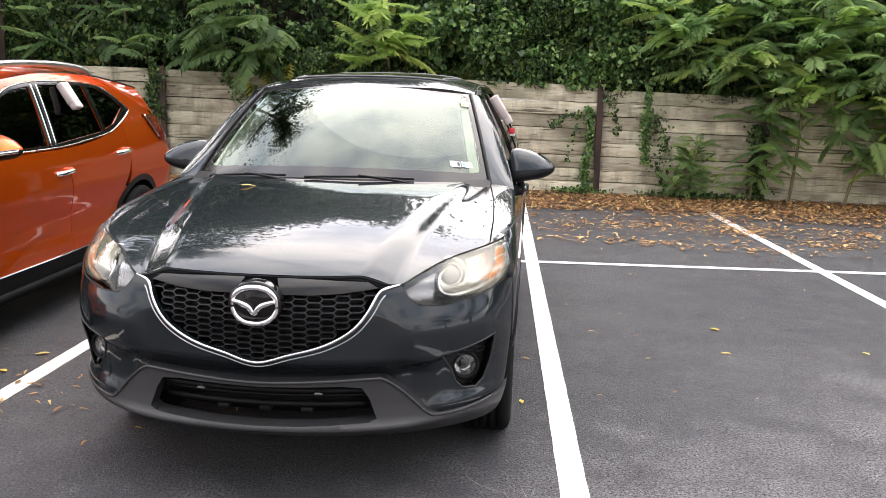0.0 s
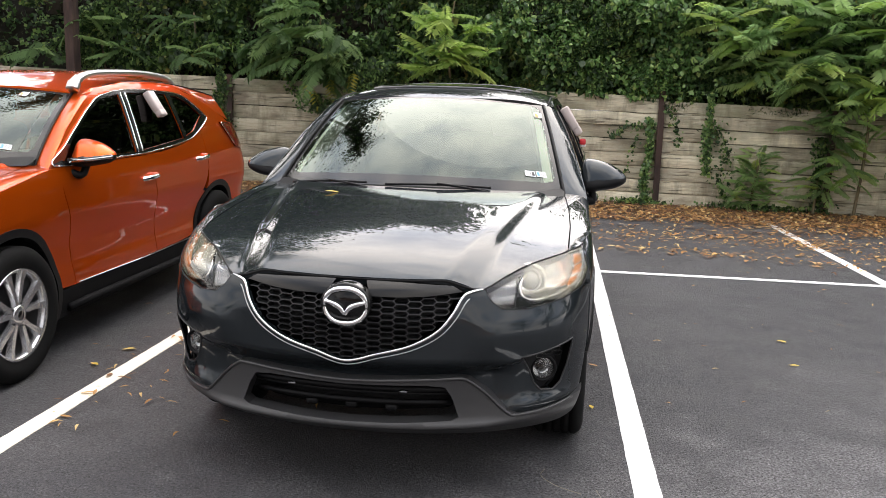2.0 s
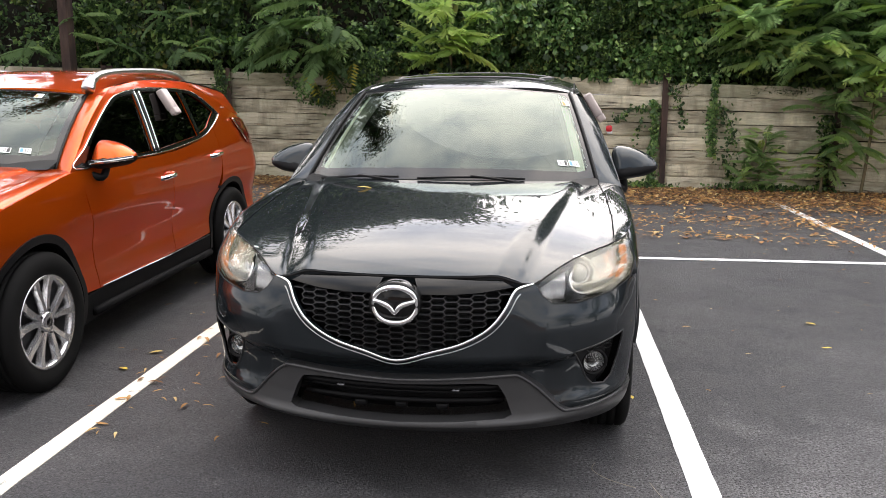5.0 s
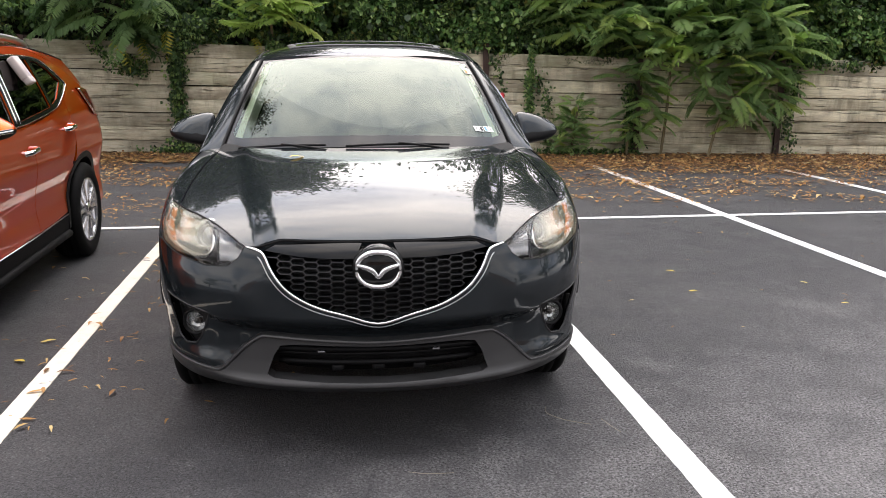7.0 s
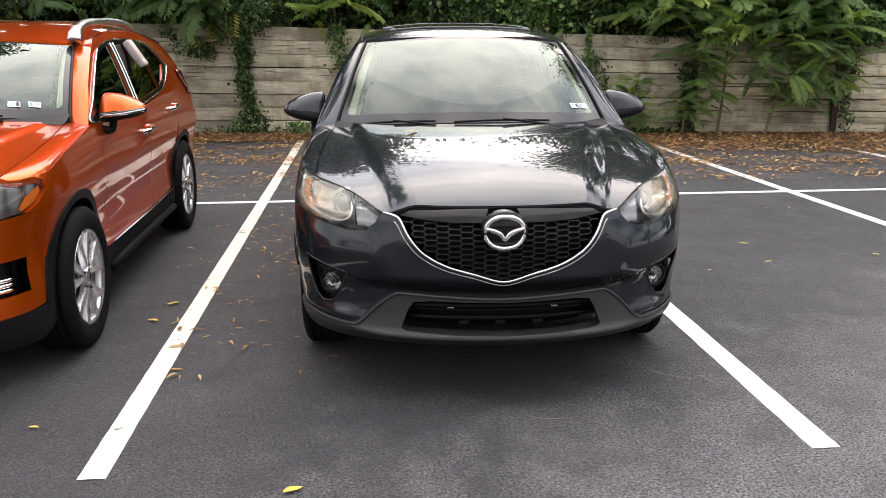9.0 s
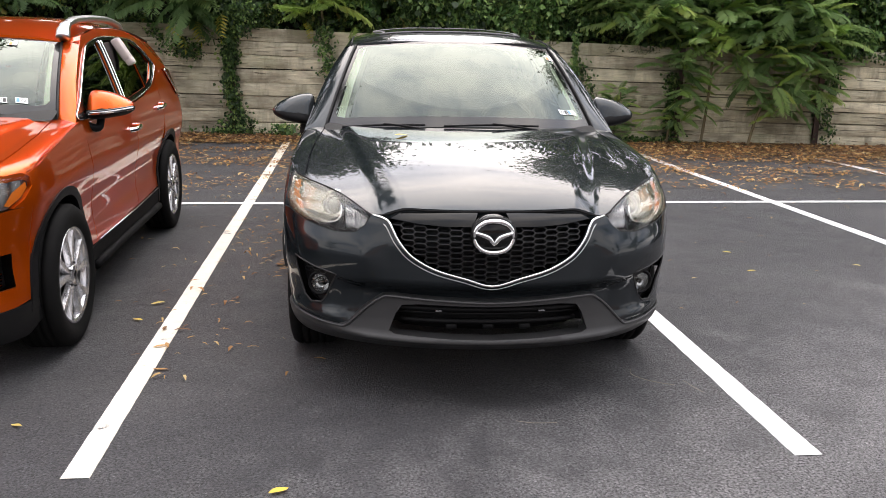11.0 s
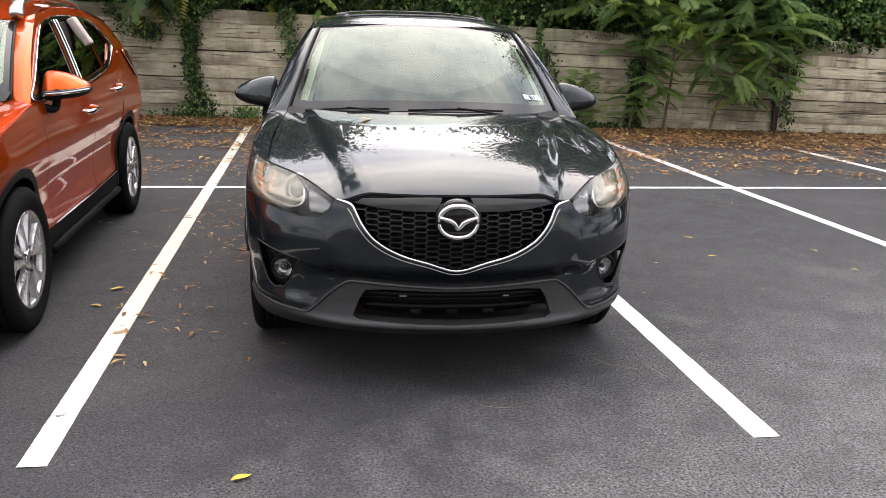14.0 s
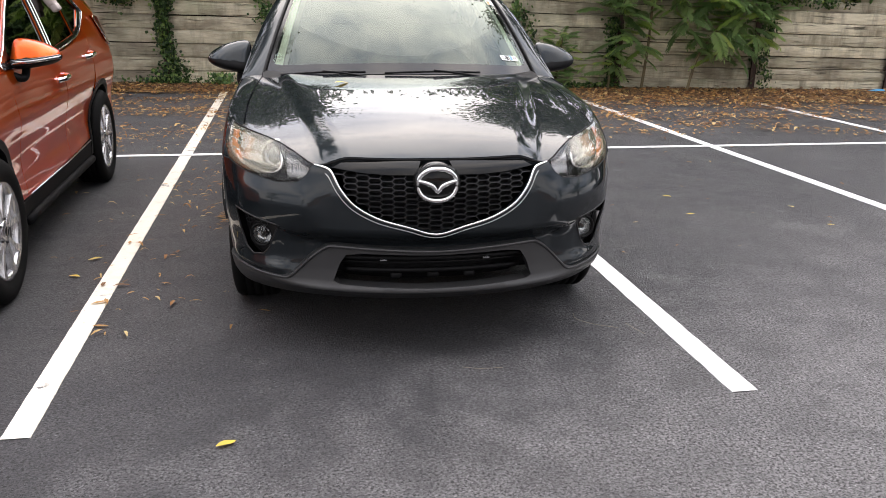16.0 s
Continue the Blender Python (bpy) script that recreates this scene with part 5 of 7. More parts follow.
def superstructure(car, b, paint, spec):
    """Bonnet, wings, screen, roof, flanks, glass and wheels: what both cars share."""
    xb = b.base[0]
    hood_half = spec["hood"]
    gap = spec["gap"]
    rear = [(x, b.base[1] - 0.02 + b.base[2] * (x / xb) ** 2) for x in np.linspace(gap[-1][0], 0, 8)]
    right = hood_half + gap + rear[:-1]
    loop = right + [rear[-1]] + [(-x, y) for x, y in right[::-1]][:-1]
    patch("bonnet", loop, b.deck, paint, car, 0.016, rim=(0, 0.004, -0.03), face=(0, 0, 1))
    back = spec["wing_back"]
    out = [(float(b.edge(y)), y) for y in np.linspace(back, spec["wing_front"][1], 16)]
    wing = [spec["wing_front"]] + spec["wing_tip"] + [(x + 0.006, y) for x, y in gap] + [(gap[-1][0] + 0.006, back)] + out

    def wing_top(flip):
        patch("wing_top", wing, b.deck, paint, car, 0.02, rim=(0, 0, -0.03), face=(0, 0, 1), mirror=flip)
    both(wing_top)
    r = spec["wheel_r"]
    fy, ry = spec["axles"]

    def flank(flip):
        mid, z0 = spec["doors"], spec["sill"]
        top = [(float(y), float(b.s(y))) for y in np.linspace(spec["wing_front"][1], back, 10)]
        fender = spec["lamp_edge"] + top + [(mid[0][0] - 0.004, 0.93), ((mid[0][0] + mid[0][1]) / 2 - 0.004, 0.75), (mid[0][1] - 0.004, z0 + 0.02)] + arc(fy, r, r + spec["arch"] + 0.038, 5, 158)
        patch("front_wing", b.side_loop(fender), b.shell, paint, car, 0.024, rim=(-0.02, 0, 0), face=(1, 0, 0), mirror=flip)
        belt = spec["belt"]
        for i, name in ((0, "front_door"), (1, "rear_door")):
            (a0, a1), (c0, c1) = mid[i], mid[i + 1]
            loop = [(a1 + 0.004, z0 + 0.02), ((a0 + a1) / 2 + 0.004, 0.75), (a0 + 0.004, 0.93), (a0 - 0.02, float(belt(a0)))]
            loop += [(y, float(belt(y))) for y in np.linspace(a0, c0, 6)[1:]]
            loop += [(c0 - 0.004, 0.93), ((c0 + c1) / 2 - 0.004, 0.75)]
            loop += [(c1 - 0.004, z0 + 0.02)] if i == 0 else arc(ry, r, r + spec["arch"] + 0.042, 122, 172, 8)
            d = patch(name, b.side_loop(loop), lambda u, z: b.shell(u, z), paint, car, 0.024, rim=(-0.02, 0, 0), face=(1, 0, 0), mirror=flip)
            hy, hz = spec["handles"][i]
            hx = float(b.shell(b.uy(hy, hz), hz)[0])
            sx = -1 if flip else 1
            grip = spline([(sx * (hx - 0.005), hy - 0.095, hz - 0.008), (sx * (hx + 0.03), hy - 0.06, hz - 0.002), (sx * (hx + 0.036), hy + 0.03, hz + 0.004), (sx * (hx + 0.028), hy + 0.07, hz + 0.006), (sx * (hx - 0.005), hy + 0.09, hz + 0.008)], 6)
            tube("door_handle", grip, 0.014, spec["handle_mat"], d, "door handle", 8, False, 1.2)
            ring = [(sx * (hx + 0.0015), hy + 0.06 * math.cos(q), hz + 0.035 * math.sin(q)) for q in np.linspace(0, 2 * math.pi, 20, endpoint=False)]
            link_mesh("handle_cup", ring, [tuple(range(20)) if not flip else tuple(range(19, -1, -1))], spec["cup_mat"], d)
        c0, c1 = mid[2]
        rear_y = b.length - 0.5
        quarter = arc(ry, r, r + spec["arch"] + 0.042, 118, 3, 16) + [(ry + r + 0.09, 0.34), (b.length - 0.35, 0.38), (rear_y + 0.1, 0.8), (rear_y, 1.0), (rear_y - 0.05, float(belt(rear_y)))]
        quarter += [(y, float(belt(y))) for y in np.linspace(rear_y - 0.1, c0 + 0.004, 5)] + [(c0 + 0.004, 0.93)]
        patch("rear_wing", b.side_loop(quarter), b.shell, paint, car, 0.03, rim=(-0.02, 0, 0), face=(1, 0, 0), mirror=flip)
        tail = [(rear_y + 0.02, 0.38), (rear_y + 0.108, 0.8), (rear_y + 0.008, 1.0), (rear_y - 0.04, float(belt(rear_y)))]
        loop = b.side_loop([(b.length - 0.33, 0.38)] + tail[1:]) + [(b.U[-1], float(belt(rear_y))), (b.U[-1], 0.38)]
        patch("tail_panel", loop, b.shell, paint, car, 0.05, rim=(0, 0, 0), face=(0, 1, 0), mirror=flip)
        frame, panes = spec["frame"], spec["panes"]
        patch("window_frame", b.side_loop(frame), lambda u, z: b.shell(u, z, -0.004), paint, car, 0.024, holes=[b.side_loop(q) for q in panes], rim=(-0.008, 0, 0), face=(1, 0, 0), mirror=flip)
        for q, glass in zip(panes, spec["glass"]):
            loop = b.side_loop(q)
            g = patch("side_window", loop, lambda u, z: b.shell(u, z, -0.011), glass, car, 0.05, rim=(0, 0, 0), face=(1, 0, 0), mirror=flip, label="side window pane")
            g.visible_shadow = False
        if spec["chrome"]:
            ln = [tuple(float(c) for c in b.shell(u, z, 0.004)) for u, z in b.side_loop(spline(spec["chrome"], 6, True))]
            tube("window_trim", flipped(ln, flip), 0.0042, CHROME, car, "chrome window surround", 6, True)
        if spec["chrome"]:
            ring = b.side_loop(spline(spec["chrome"], 4, True))
            patch("pillar_trim", ring, lambda u, z: b.shell(u, z, 0.0005), PANEL_BLACK, car, 0.024, holes=[b.side_loop(q) for q in panes], rim=(-0.006, 0, 0), face=(1, 0, 0), mirror=flip, label="gloss black window pillars")
            for y0, y1 in ((2.345, 2.4), (2.405, 2.465)):
                ln = [tuple(float(c) for c in b.shell(b.uy(y, z), z, 0.004)) for y, z in spline([(y0, 1.115), ((y0 + y1) / 2, 1.31), (y1, 1.5)], 5)]
                tube("pillar_strip", flipped(ln, flip), 0.006, CHROME, car, "thin chrome pillar strip", 6)
        for q in spec["pillars"] if not spec["chrome"] else ():
            loop = b.side_loop(q)
            patch("pillar_trim", loop, lambda u, z: b.shell(u, z, 0.003), BLACK_GLOSS, car, 0.04, rim=(-0.01, 0, 0), face=(1, 0, 0), mirror=flip)
        for cy, a0, a1 in ((fy, -18, spec["arch_end"]), (ry, -8, 188)):
            outer, inner = arc(cy, r, r + spec["arch"] + 0.045, a0, a1, 30), arc(cy, r, r + spec["arch"], a0, a1, 30)
            loop = b.side_loop(outer + inner[::-1])
            patch("arch_trim", loop, lambda u, z: b.shell(u, z, 0.008), BLACK_PLASTIC, car, 0.025, rim=(-0.05, 0, 0), face=(1, 0, 0), mirror=flip, label="black plastic wheel arch trim")
            lip = [tuple(float(c) for c in b.shell(u, z, -0.04)) for u, z in b.side_loop(arc(cy, r, r + spec["arch"] + 0.008, -20, 200, 30))]
            deep = [(0.3, y, z) for _, y, z in lip]
            ribbon("wheel_arch_liner", flipped(lip, flip), flipped(deep, flip), BLACK_PLASTIC, car, n=3)
            wheel(car, ((-1 if flip else 1) * (spec["track"] + (0.022 if spec["arch"] > 0.03 and cy == fy else 0.0)), cy, r), r, 0.225, -1 if flip else 1, 5)
        sill = [(fy + r + 0.075, z0 + 0.012), (ry - r - 0.075, z0 + 0.04), (ry - r - 0.05, z0 - 0.13), (fy + r + 0.05, z0 - 0.15)]
        patch("sill", b.side_loop(sill), lambda u, z: b.shell(u, z, 0.004), SILL_PLASTIC, car, 0.04, rim=(-0.3, 0, 0), face=(1, 0, 0), mirror=flip, label="black plastic sill")
        sx = -1 if flip else 1
        up = [tuple(float(c) for c in b.screen(np.array(sx * xb * 1.0), v)) for v in np.linspace(0, 1, 12)]
        fe = spline(spec["pillar_edge"], 4)
        fe = [fe[int(round(k * (len(fe) - 1) / 11))] for k in range(12)]
        dn = flipped([tuple(float(c) for c in b.shell(b.uy(y, z), z, -0.004)) for y, z in fe], flip)
        up = [tuple(np.add(up[0], (0, -0.05, -0.07)))] + up
        dn = [tuple(np.add(dn[0], (0, -0.05, -0.05)))] + dn
        ribbon("screen_pillar", up, dn, paint, car, "", (sx * 0.004, -0.003, 0.005), 7)
        tube("screen_seal", [(x, y - 0.004, z + 0.004) for x, y, z in up], 0.008, BLACK_PLASTIC, car, "", 6)
        inner = [tuple(np.add([float(c) for c in b.screen(np.array(sx * xb * 0.945), v)], (0, 0.02, -0.02))) for v in np.linspace(0.02, 0.98, 12)]
        deep = [tuple(np.add(p, (-sx * 0.065, 0.1, -0.01))) for p in inner]
        ribbon("pillar_lining", inner, deep, LINING, car, "pale lining of the screen pillar", (-sx * 0.01, 0, 0), 5)
        xt = b.top[0] + 0.02
        ys = np.linspace(b.top[1] + b.top[2] + 0.01, b.length - 0.55, 14)
        re = [tuple(float(c) for c in b.roofing(np.array(sx * xt), y)) for y in ys]
        fr = spec["frame_top"]
        se = flipped([tuple(float(c) for c in b.shell(b.uy(y, float(fr(y))), float(fr(y)), -0.004)) for y in ys], flip)
        ribbon("roof_side", re, se, paint, car, "", (sx * 0.004, 0, 0.005), 7)
        tube("roof_ditch", [tuple(np.add(p, (sx * 0.004, 0, 0.001))) for p in re], 0.005, BLACK_PLASTIC, car, "black strip in the roof joint", 6)
    both(flank)
    xs = np.linspace(-xb, xb, 30)
    k = 0.955
    rim_loop = [(-xb, 0), (xb, 0), (xb, 1), (-xb, 1)]
    hole = [(-xb * k, 0.15), (-xb * k + 0.015, 0.11), (-xb * k + 0.06, 0.095), (xb * k - 0.06, 0.095), (xb * k - 0.015, 0.11), (xb * k, 0.15), (xb * k * 0.99, 0.94), (xb * k * 0.92, 0.97), (-xb * k * 0.92, 0.97), (-xb * k * 0.99, 0.94)]
    xi, xo = xb * k - 0.06, xb * k * 0.92
    screen = patch("windscreen", [(-xi, 0.095), (xi, 0.095), (xo, 0.97), (-xo, 0.97)], b.screen, GLASS, car, 0.04, rim=(0, 0, 0), face=(0, -1, 1), label="windscreen reflecting a pale sky")
    screen.visible_shadow = False
    # clearer strips added beside the dark pane, to make the pillar lining look lit
    for sx in (-1, 1):
        side = [(sx * xi, 0.095), (sx * (xb * k - 0.015), 0.11), (sx * xb * k, 0.15), (sx * xb * k * 0.99, 0.94), (sx * xo, 0.97)]
        patch("screen_side", side[::sx], b.screen, ADDED_CLEAR_GLASS, screen, 0.04, rim=(0, 0, 0), face=(0, -1, 1), label="added clear glass strip that brightens the pillar lining").visible_shadow = False
    patch("screen_border", rim_loop, b.screen, FRIT, car, 0.04, [hole], rim=(0, 0, 0), face=(0, -1, 1), label="black printed glass border")
    a = [(x, b.base[1] - 0.1 + b.base[2] * (x / xb) ** 2, b.base[3] - 0.055) for x in xs]
    c = [(x, b.base[1] + 0.03 + b.base[2] * (x / xb) ** 2, b.base[3] - 0.012) for x in xs]
    ribbon("cowl", a, c, BLACK_PLASTIC, car, "black plastic cowl under the wipers")
    xt, ys0 = b.top[0] + 0.02, b.top[1]
    front = [(x, ys0 + 0.004 + b.top[2] * (x / b.top[0]) ** 2) for x in np.linspace(-xt, xt, 17)]
    yr = b.length - 0.55
    patch("roof", front + [(xt, yr), (-xt, yr)], b.roofing, paint, car, 0.04, rim=(0, 0, -0.02), face=(0, 0, 1))
    ye = [(x, yr) for x in np.linspace(-xt, xt, 9)]
    a = [tuple(float(c) for c in b.roofing(np.array(x), np.array(y))) for x, y in ye]
    c = [(x * 1.05, b.length - 0.12, 1.02) for x, _ in ye]
    ribbon("rear_screen", a, c, DARK_GLASS, car, "dark rear window", (0, 0.05, 0.03)).visible_shadow = False
    cabin(car, b)


def wiper(car, b, x0, x1, lift):
    """A wiper arm and blade along the foot of the screen."""
    bx = [tuple(np.array([float(c) for c in b.screen(np.array(x), np.array(v))]) + (0, -0.014, 0.006)) for x, v in ((x0, 0.0), ((x0 + x1) / 2, 0.008 + lift / 2), (x1, 0.0 + lift))]
    w = tube("wiper_blade", spline(bx, 6), 0.0062, BLACK_PLASTIC, car, "black wiper", 6)
    am = np.array(bx[1]) + (0, -0.004, 0.006)
    foot = (x0 + (x1 - x0) * 1.02, bx[2][1] - 0.035, bx[2][2] - 0.022)
    tube("wiper_arm", spline([foot, tuple((np.array(foot) + am) / 2 + (0, 0, 0.004)), tuple(am)], 6), 0.0065, BLACK_PLASTIC, w, "", 6)


def door_mirror(car, at, size, sx, paint, foot):
    """A mirror housing, upright on its inner side and tapering outwards: painted cap, black underside, short foot."""
    line = spline([(-0.97, 0.1), (-0.93, 0.78), (-0.72, 1.0), (-0.2, 0.93), (0.35, 0.7), (0.8, 0.34), (1.0, 0.0), (0.93, -0.32), (0.55, -0.62), (0.0, -0.8), (-0.6, -0.95), (-0.9, -0.82), (-0.97, -0.4)], 4, True)
    n = len(line)
    rings = [(s, -(1 - s ** 4.5) ** 0.62) for s in (0.28, 0.52, 0.7, 0.82, 0.9, 0.95, 0.985, 1.0)] + [(1.0, 0.22), (0.93, 0.3)]
    verts = [(sx * size[0] * -0.1, -size[1], -0.1 * size[2])] + [(sx * size[0] * (x * s - 0.1 * (1 - s)), size[1] * (y + 0.45 * z * s * (0.3 - y)), size[2] * (z * s - 0.1 * (1 - s))) for s, y in rings for x, z in line]
    faces = [(0, 1 + (j + 1) % n, 1 + j) for j in range(n)]
    faces += [(1 + i * n + j, 1 + i * n + (j + 1) % n, 1 + (i + 1) * n + (j + 1) % n, 1 + (i + 1) * n + j) for i in range(len(rings) - 1) for j in range(n)]
    faces.append(tuple(1 + (len(rings) - 1) * n + j for j in range(n)))
    place_at = Matrix.Translation(at) @ pose(0, 0, 0, 0, 0, -sx * 12)
    halves = []
    for low in (False, True):
        bm = bmesh.new()
        vs = [bm.verts.new(v) for v in verts]
        for f in faces:
            c = sum((Vector(verts[i]) for i in f), Vector()) / len(f)
            under = c.z < size[2] * (-0.14 + 0.16 * sx * c.x / size[0])
            if under == low:
                bm.faces.new([vs[i] for i in f])
        bmesh.ops.delete(bm, geom=[v for v in bm.verts if not v.link_faces], context="VERTS")
        if low:
            bmesh.ops.scale(bm, vec=(0.985, 0.985, 0.985), verts=bm.verts)
        bmesh.ops.recalc_face_normals(bm, faces=bm.faces)
        bm.transform(place_at)
        halves.append(bm)
    m = part("door_mirror", halves[0], paint, car, "", True)
    part("mirror_base", halves[1], BLACK_PLASTIC, m, "black plastic underside", True)
    tube("mirror_foot", spline([foot, tuple((np.array(foot) + np.array(at)) / 2 + (0, 0, -size[2] * 0.9)), (at[0] - sx * size[0] * 0.45, at[1], at[2] - size[2] * 0.75)], 5), 0.022, BLACK_PLASTIC, m, "", 8)
    return m


# the dark grey car
def grey_car():
    b = Body(0.915, 0.6, 2.1, 4.54, 0.5,
             Table((0.15, 0.93), (0.3, 0.962), (0.45, 0.985), (0.62, 1.0), (0.8, 1.0), (0.95, 0.983), (1.05, 0.958), (1.2, 0.9), (1.35, 0.825), (1.5, 0.725), (1.6, 0.65)),
             Table((0.15, 0.3), (0.22, 0.15), (0.26, 0.07), (0.295, 0.015), (0.32, 0.0), (0.4, 0.012), (0.48, 0.016), (0.56, 0.0), (0.7, 0.0), (0.76, 0.012), (0.83, 0.05), (0.89, 0.148), (0.928, 0.225), (0.95, 0.32), (1.0, 0.45)),
             Smooth((0.0, 0.81), (0.08, 0.86), (0.17, 0.905), (0.3, 0.95), (0.5, 1.0), (0.8, 1.05), (1.1, 1.092), (1.4, 1.128)),
             Smooth((0.3, 0.88), (0.45, 0.915), (0.62, 0.945), (0.9, 0.985), (1.2, 1.02), (1.5, 1.04)),
             0.74, (0.44, 0.16, 0.045, 0.015), (0.758, 1.135, 0.265, 1.1), (0.6, 1.935, 0.105, 1.535),
             Smooth((1.9, 1.516), (2.0, 1.551), (2.1, 1.575), (2.25, 1.596), (2.45, 1.609), (2.8, 1.616), (3.4, 1.6), (4.2, 1.5)), 
             (Table((0.4, 0.034), (0.44, 0.0335), (0.47, 0.0312), (0.5, 0.0259), (0.54, 0.0207), (0.58, 0.0166), (0.62, 0.0123), (0.66, 0.0084), (0.7, 0.0055), (0.74, 0.0036), (0.8, 0.0025), (0.86, 0.002)),
              Table((0.4, 0.1), (0.47, 0.121), (0.5, 0.138), (0.58, 0.228), (0.66, 0.327), (0.74, 0.415), (0.82, 0.53))))
    lip = [(x, y, float(b.deck(np.array(x), np.array(y))[2])) for x, y in ((0.0, 0.088), (0.06, 0.089), (0.13, 0.091), (0.2, 0.096), (0.28, 0.104), (0.36, 0.117), (0.44, 0.135))]
    brow = Smooth((0.5, 0.829), (0.54, 0.848), (0.58, 0.868), (0.62, 0.885), (0.66, 0.899), (0.7, 0.909), (0.74, 0.917), (0.78, 0.924), (0.81, 0.93), (0.84, 0.936), (0.862, 0.943))
    seam = [(x, float(b.shell(b.ux(x, brow(x)), brow(x))[1]), float(brow(x))) for x in (0.5, 0.54, 0.58, 0.62, 0.66, 0.7, 0.74, 0.78, 0.81, 0.84, 0.862)]
    car = thing("car", "dark grey metallic compact SUV parked nose out in a bay", "car", "parked cars")
    spec = dict(
        hood=[(x, y - 0.006) for x, y, _ in lip] + [(x, y + 0.004) for x, y, _ in seam[:8]],
        gap=[(0.8, seam[7][1] + 0.04), (0.8, 0.8), (0.785, 1.1), (0.757, 1.36)], wing_front=(0.862, seam[-1][1] + 0.004), wing_tip=[(x, y + 0.004) for x, y, _ in seam[8:-1]][::-1], wing_back=1.46,
        lamp_edge=[(0.51, 0.56), (0.512, 0.795), (0.535, 0.86)],
        axles=(0.92, 3.62), wheel_r=0.36, track=0.79, arch=0.022, sill=0.38,
        doors=[(1.47, 1.5), (2.5, 2.5), (3.4, 3.2)], belt=Table((1.3, 1.03), (2.5, 1.07), (4.2, 1.14)),
        handles=[(2.33, 0.95), (3.2, 0.97)], handle_mat=GREY_PAINT, cup_mat=BLACK_GLOSS,
        frame=[(1.42, 1.045), (1.62, 1.17), (1.86, 1.35), (2.08, 1.49), (2.5, 1.545), (3.2, 1.54), (3.7, 1.47), (3.95, 1.36), (4.1, 1.14), (2.5, 1.075)],
        panes=[[(1.66, 1.1), (1.9, 1.29), (2.16, 1.455), (2.42, 1.5), (2.42, 1.1)], [(2.5, 1.1), (2.5, 1.505), (3.1, 1.5), (3.22, 1.45), (3.28, 1.13)], [(3.34, 1.14), (3.3, 1.46), (3.62, 1.38), (3.8, 1.2)]],
        glass=[SIDE_GLASS, DARK_GLASS, DARK_GLASS], chrome=[],
        pillars=[[(2.425, 1.1), (2.425, 1.5), (2.495, 1.503), (2.495, 1.1)]],
        pillar_edge=[(1.42, 1.045), (1.62, 1.17), (1.86, 1.35), (2.08, 1.49)],
        frame_top=Table((2.0, 1.47), (2.1, 1.495), (2.5, 1.545), (3.2, 1.54), (3.7, 1.47), (4.0, 1.34)), arch_end=160)
    superstructure(car, b, GREY_PAINT, spec)

    chrome_line = [(0.498, 0.832), (0.452, 0.822), (0.425, 0.805), (0.392, 0.742), (0.335, 0.675), (0.24, 0.622), (0.118, 0.587), (0.0, 0.556)]
    trim_line = [(0.0, 0.482), (0.256, 0.492), (0.41, 0.499), (0.452, 0.492), (0.515, 0.442), (0.6, 0.352), (0.64, 0.338), (0.74, 0.34), (0.84, 0.352)]
    lamp_low = [(0.53, 0.787), (0.57, 0.757), (0.655, 0.75), (0.79, 0.772), (0.868, 0.803)]
    side = [(0.5, 0.8), (0.5, 0.36)]
    half = b.nose_loop([(0.51, 0.82)] + lamp_low) + b.side_loop(side) + b.nose_loop(trim_line[::-1])
    v = b.nose_loop(chrome_line)
    right = v[::-1] + half
    loop = right[:-1] + [(0.0, 0.482)] + [(-u, z) for u, z in right[::-1]][1:-1]
    bezel = [(0.84, 0.612), (0.75, 0.585), (0.652, 0.566), (0.7, 0.445), (0.725, 0.415), (0.772, 0.405), (0.8, 0.43), (0.822, 0.5)]
    holes = [b.nose_loop(bezel), [(-u, z) for u, z in b.nose_loop(bezel)]]

    def ease(v):
        v = np.clip(v, 0, 1)
        return v * v * (3 - 2 * v)

    def fascia(u, z):
        """The painted skin: a shoulder under the lamps, an undercut over the grey trim, a pocket beside the fog lamp and a lip below it."""
        x, y, z = b.shell(u, z)
        a = np.abs(x)
        brim = np.minimum(ease((0.79 - z) / 0.13), ease((z - 0.5) / 0.17)) * ease((a - 0.42) / 0.14) * ease((0.9 - a) / 0.1)
        swell = np.exp(-((z - 0.605) / 0.085) ** 2) * ease((a - 0.36) / 0.2) * ease((0.9 - a) / 0.06)
        under = ease((0.575 - z) / 0.09) * ease((0.66 - a) / 0.16)
        crease = 0.532 + 0.3 * (a - 0.54)
        pocket = ease((crease - z) / 0.028) * ease((a - 0.5) / 0.05) * ease((0.72 - a) / 0.06) * ease((z - 0.33) / 0.1)
        lip = np.exp(-((z - 0.368) / 0.026) ** 2) * ease((a - 0.6) / 0.08) * ease((0.89 - a) / 0.06)
        return x, y - 0.03 * brim - 0.006 * swell + 0.042 * under + 0.013 * pocket - 0.02 * lip, z
    patch("bumper", loop, fascia, GREY_PAINT, car, 0.013, holes, rim=(0, 0.025, 0))

    low = [(0.0, 0.235), (0.3, 0.238), (0.6, 0.23), (0.8, 0.22)]
    trim_r = b.nose_loop(trim_line) + b.side_loop([(0.5, 0.352), (0.52, 0.24)]) + b.nose_loop(low[::-1])
    mouth_r = [(0.0, 0.462), (0.3, 0.468), (0.372, 0.46), (0.398, 0.42), (0.425, 0.345), (0.4, 0.333), (0.2, 0.326), (0.0, 0.323)]
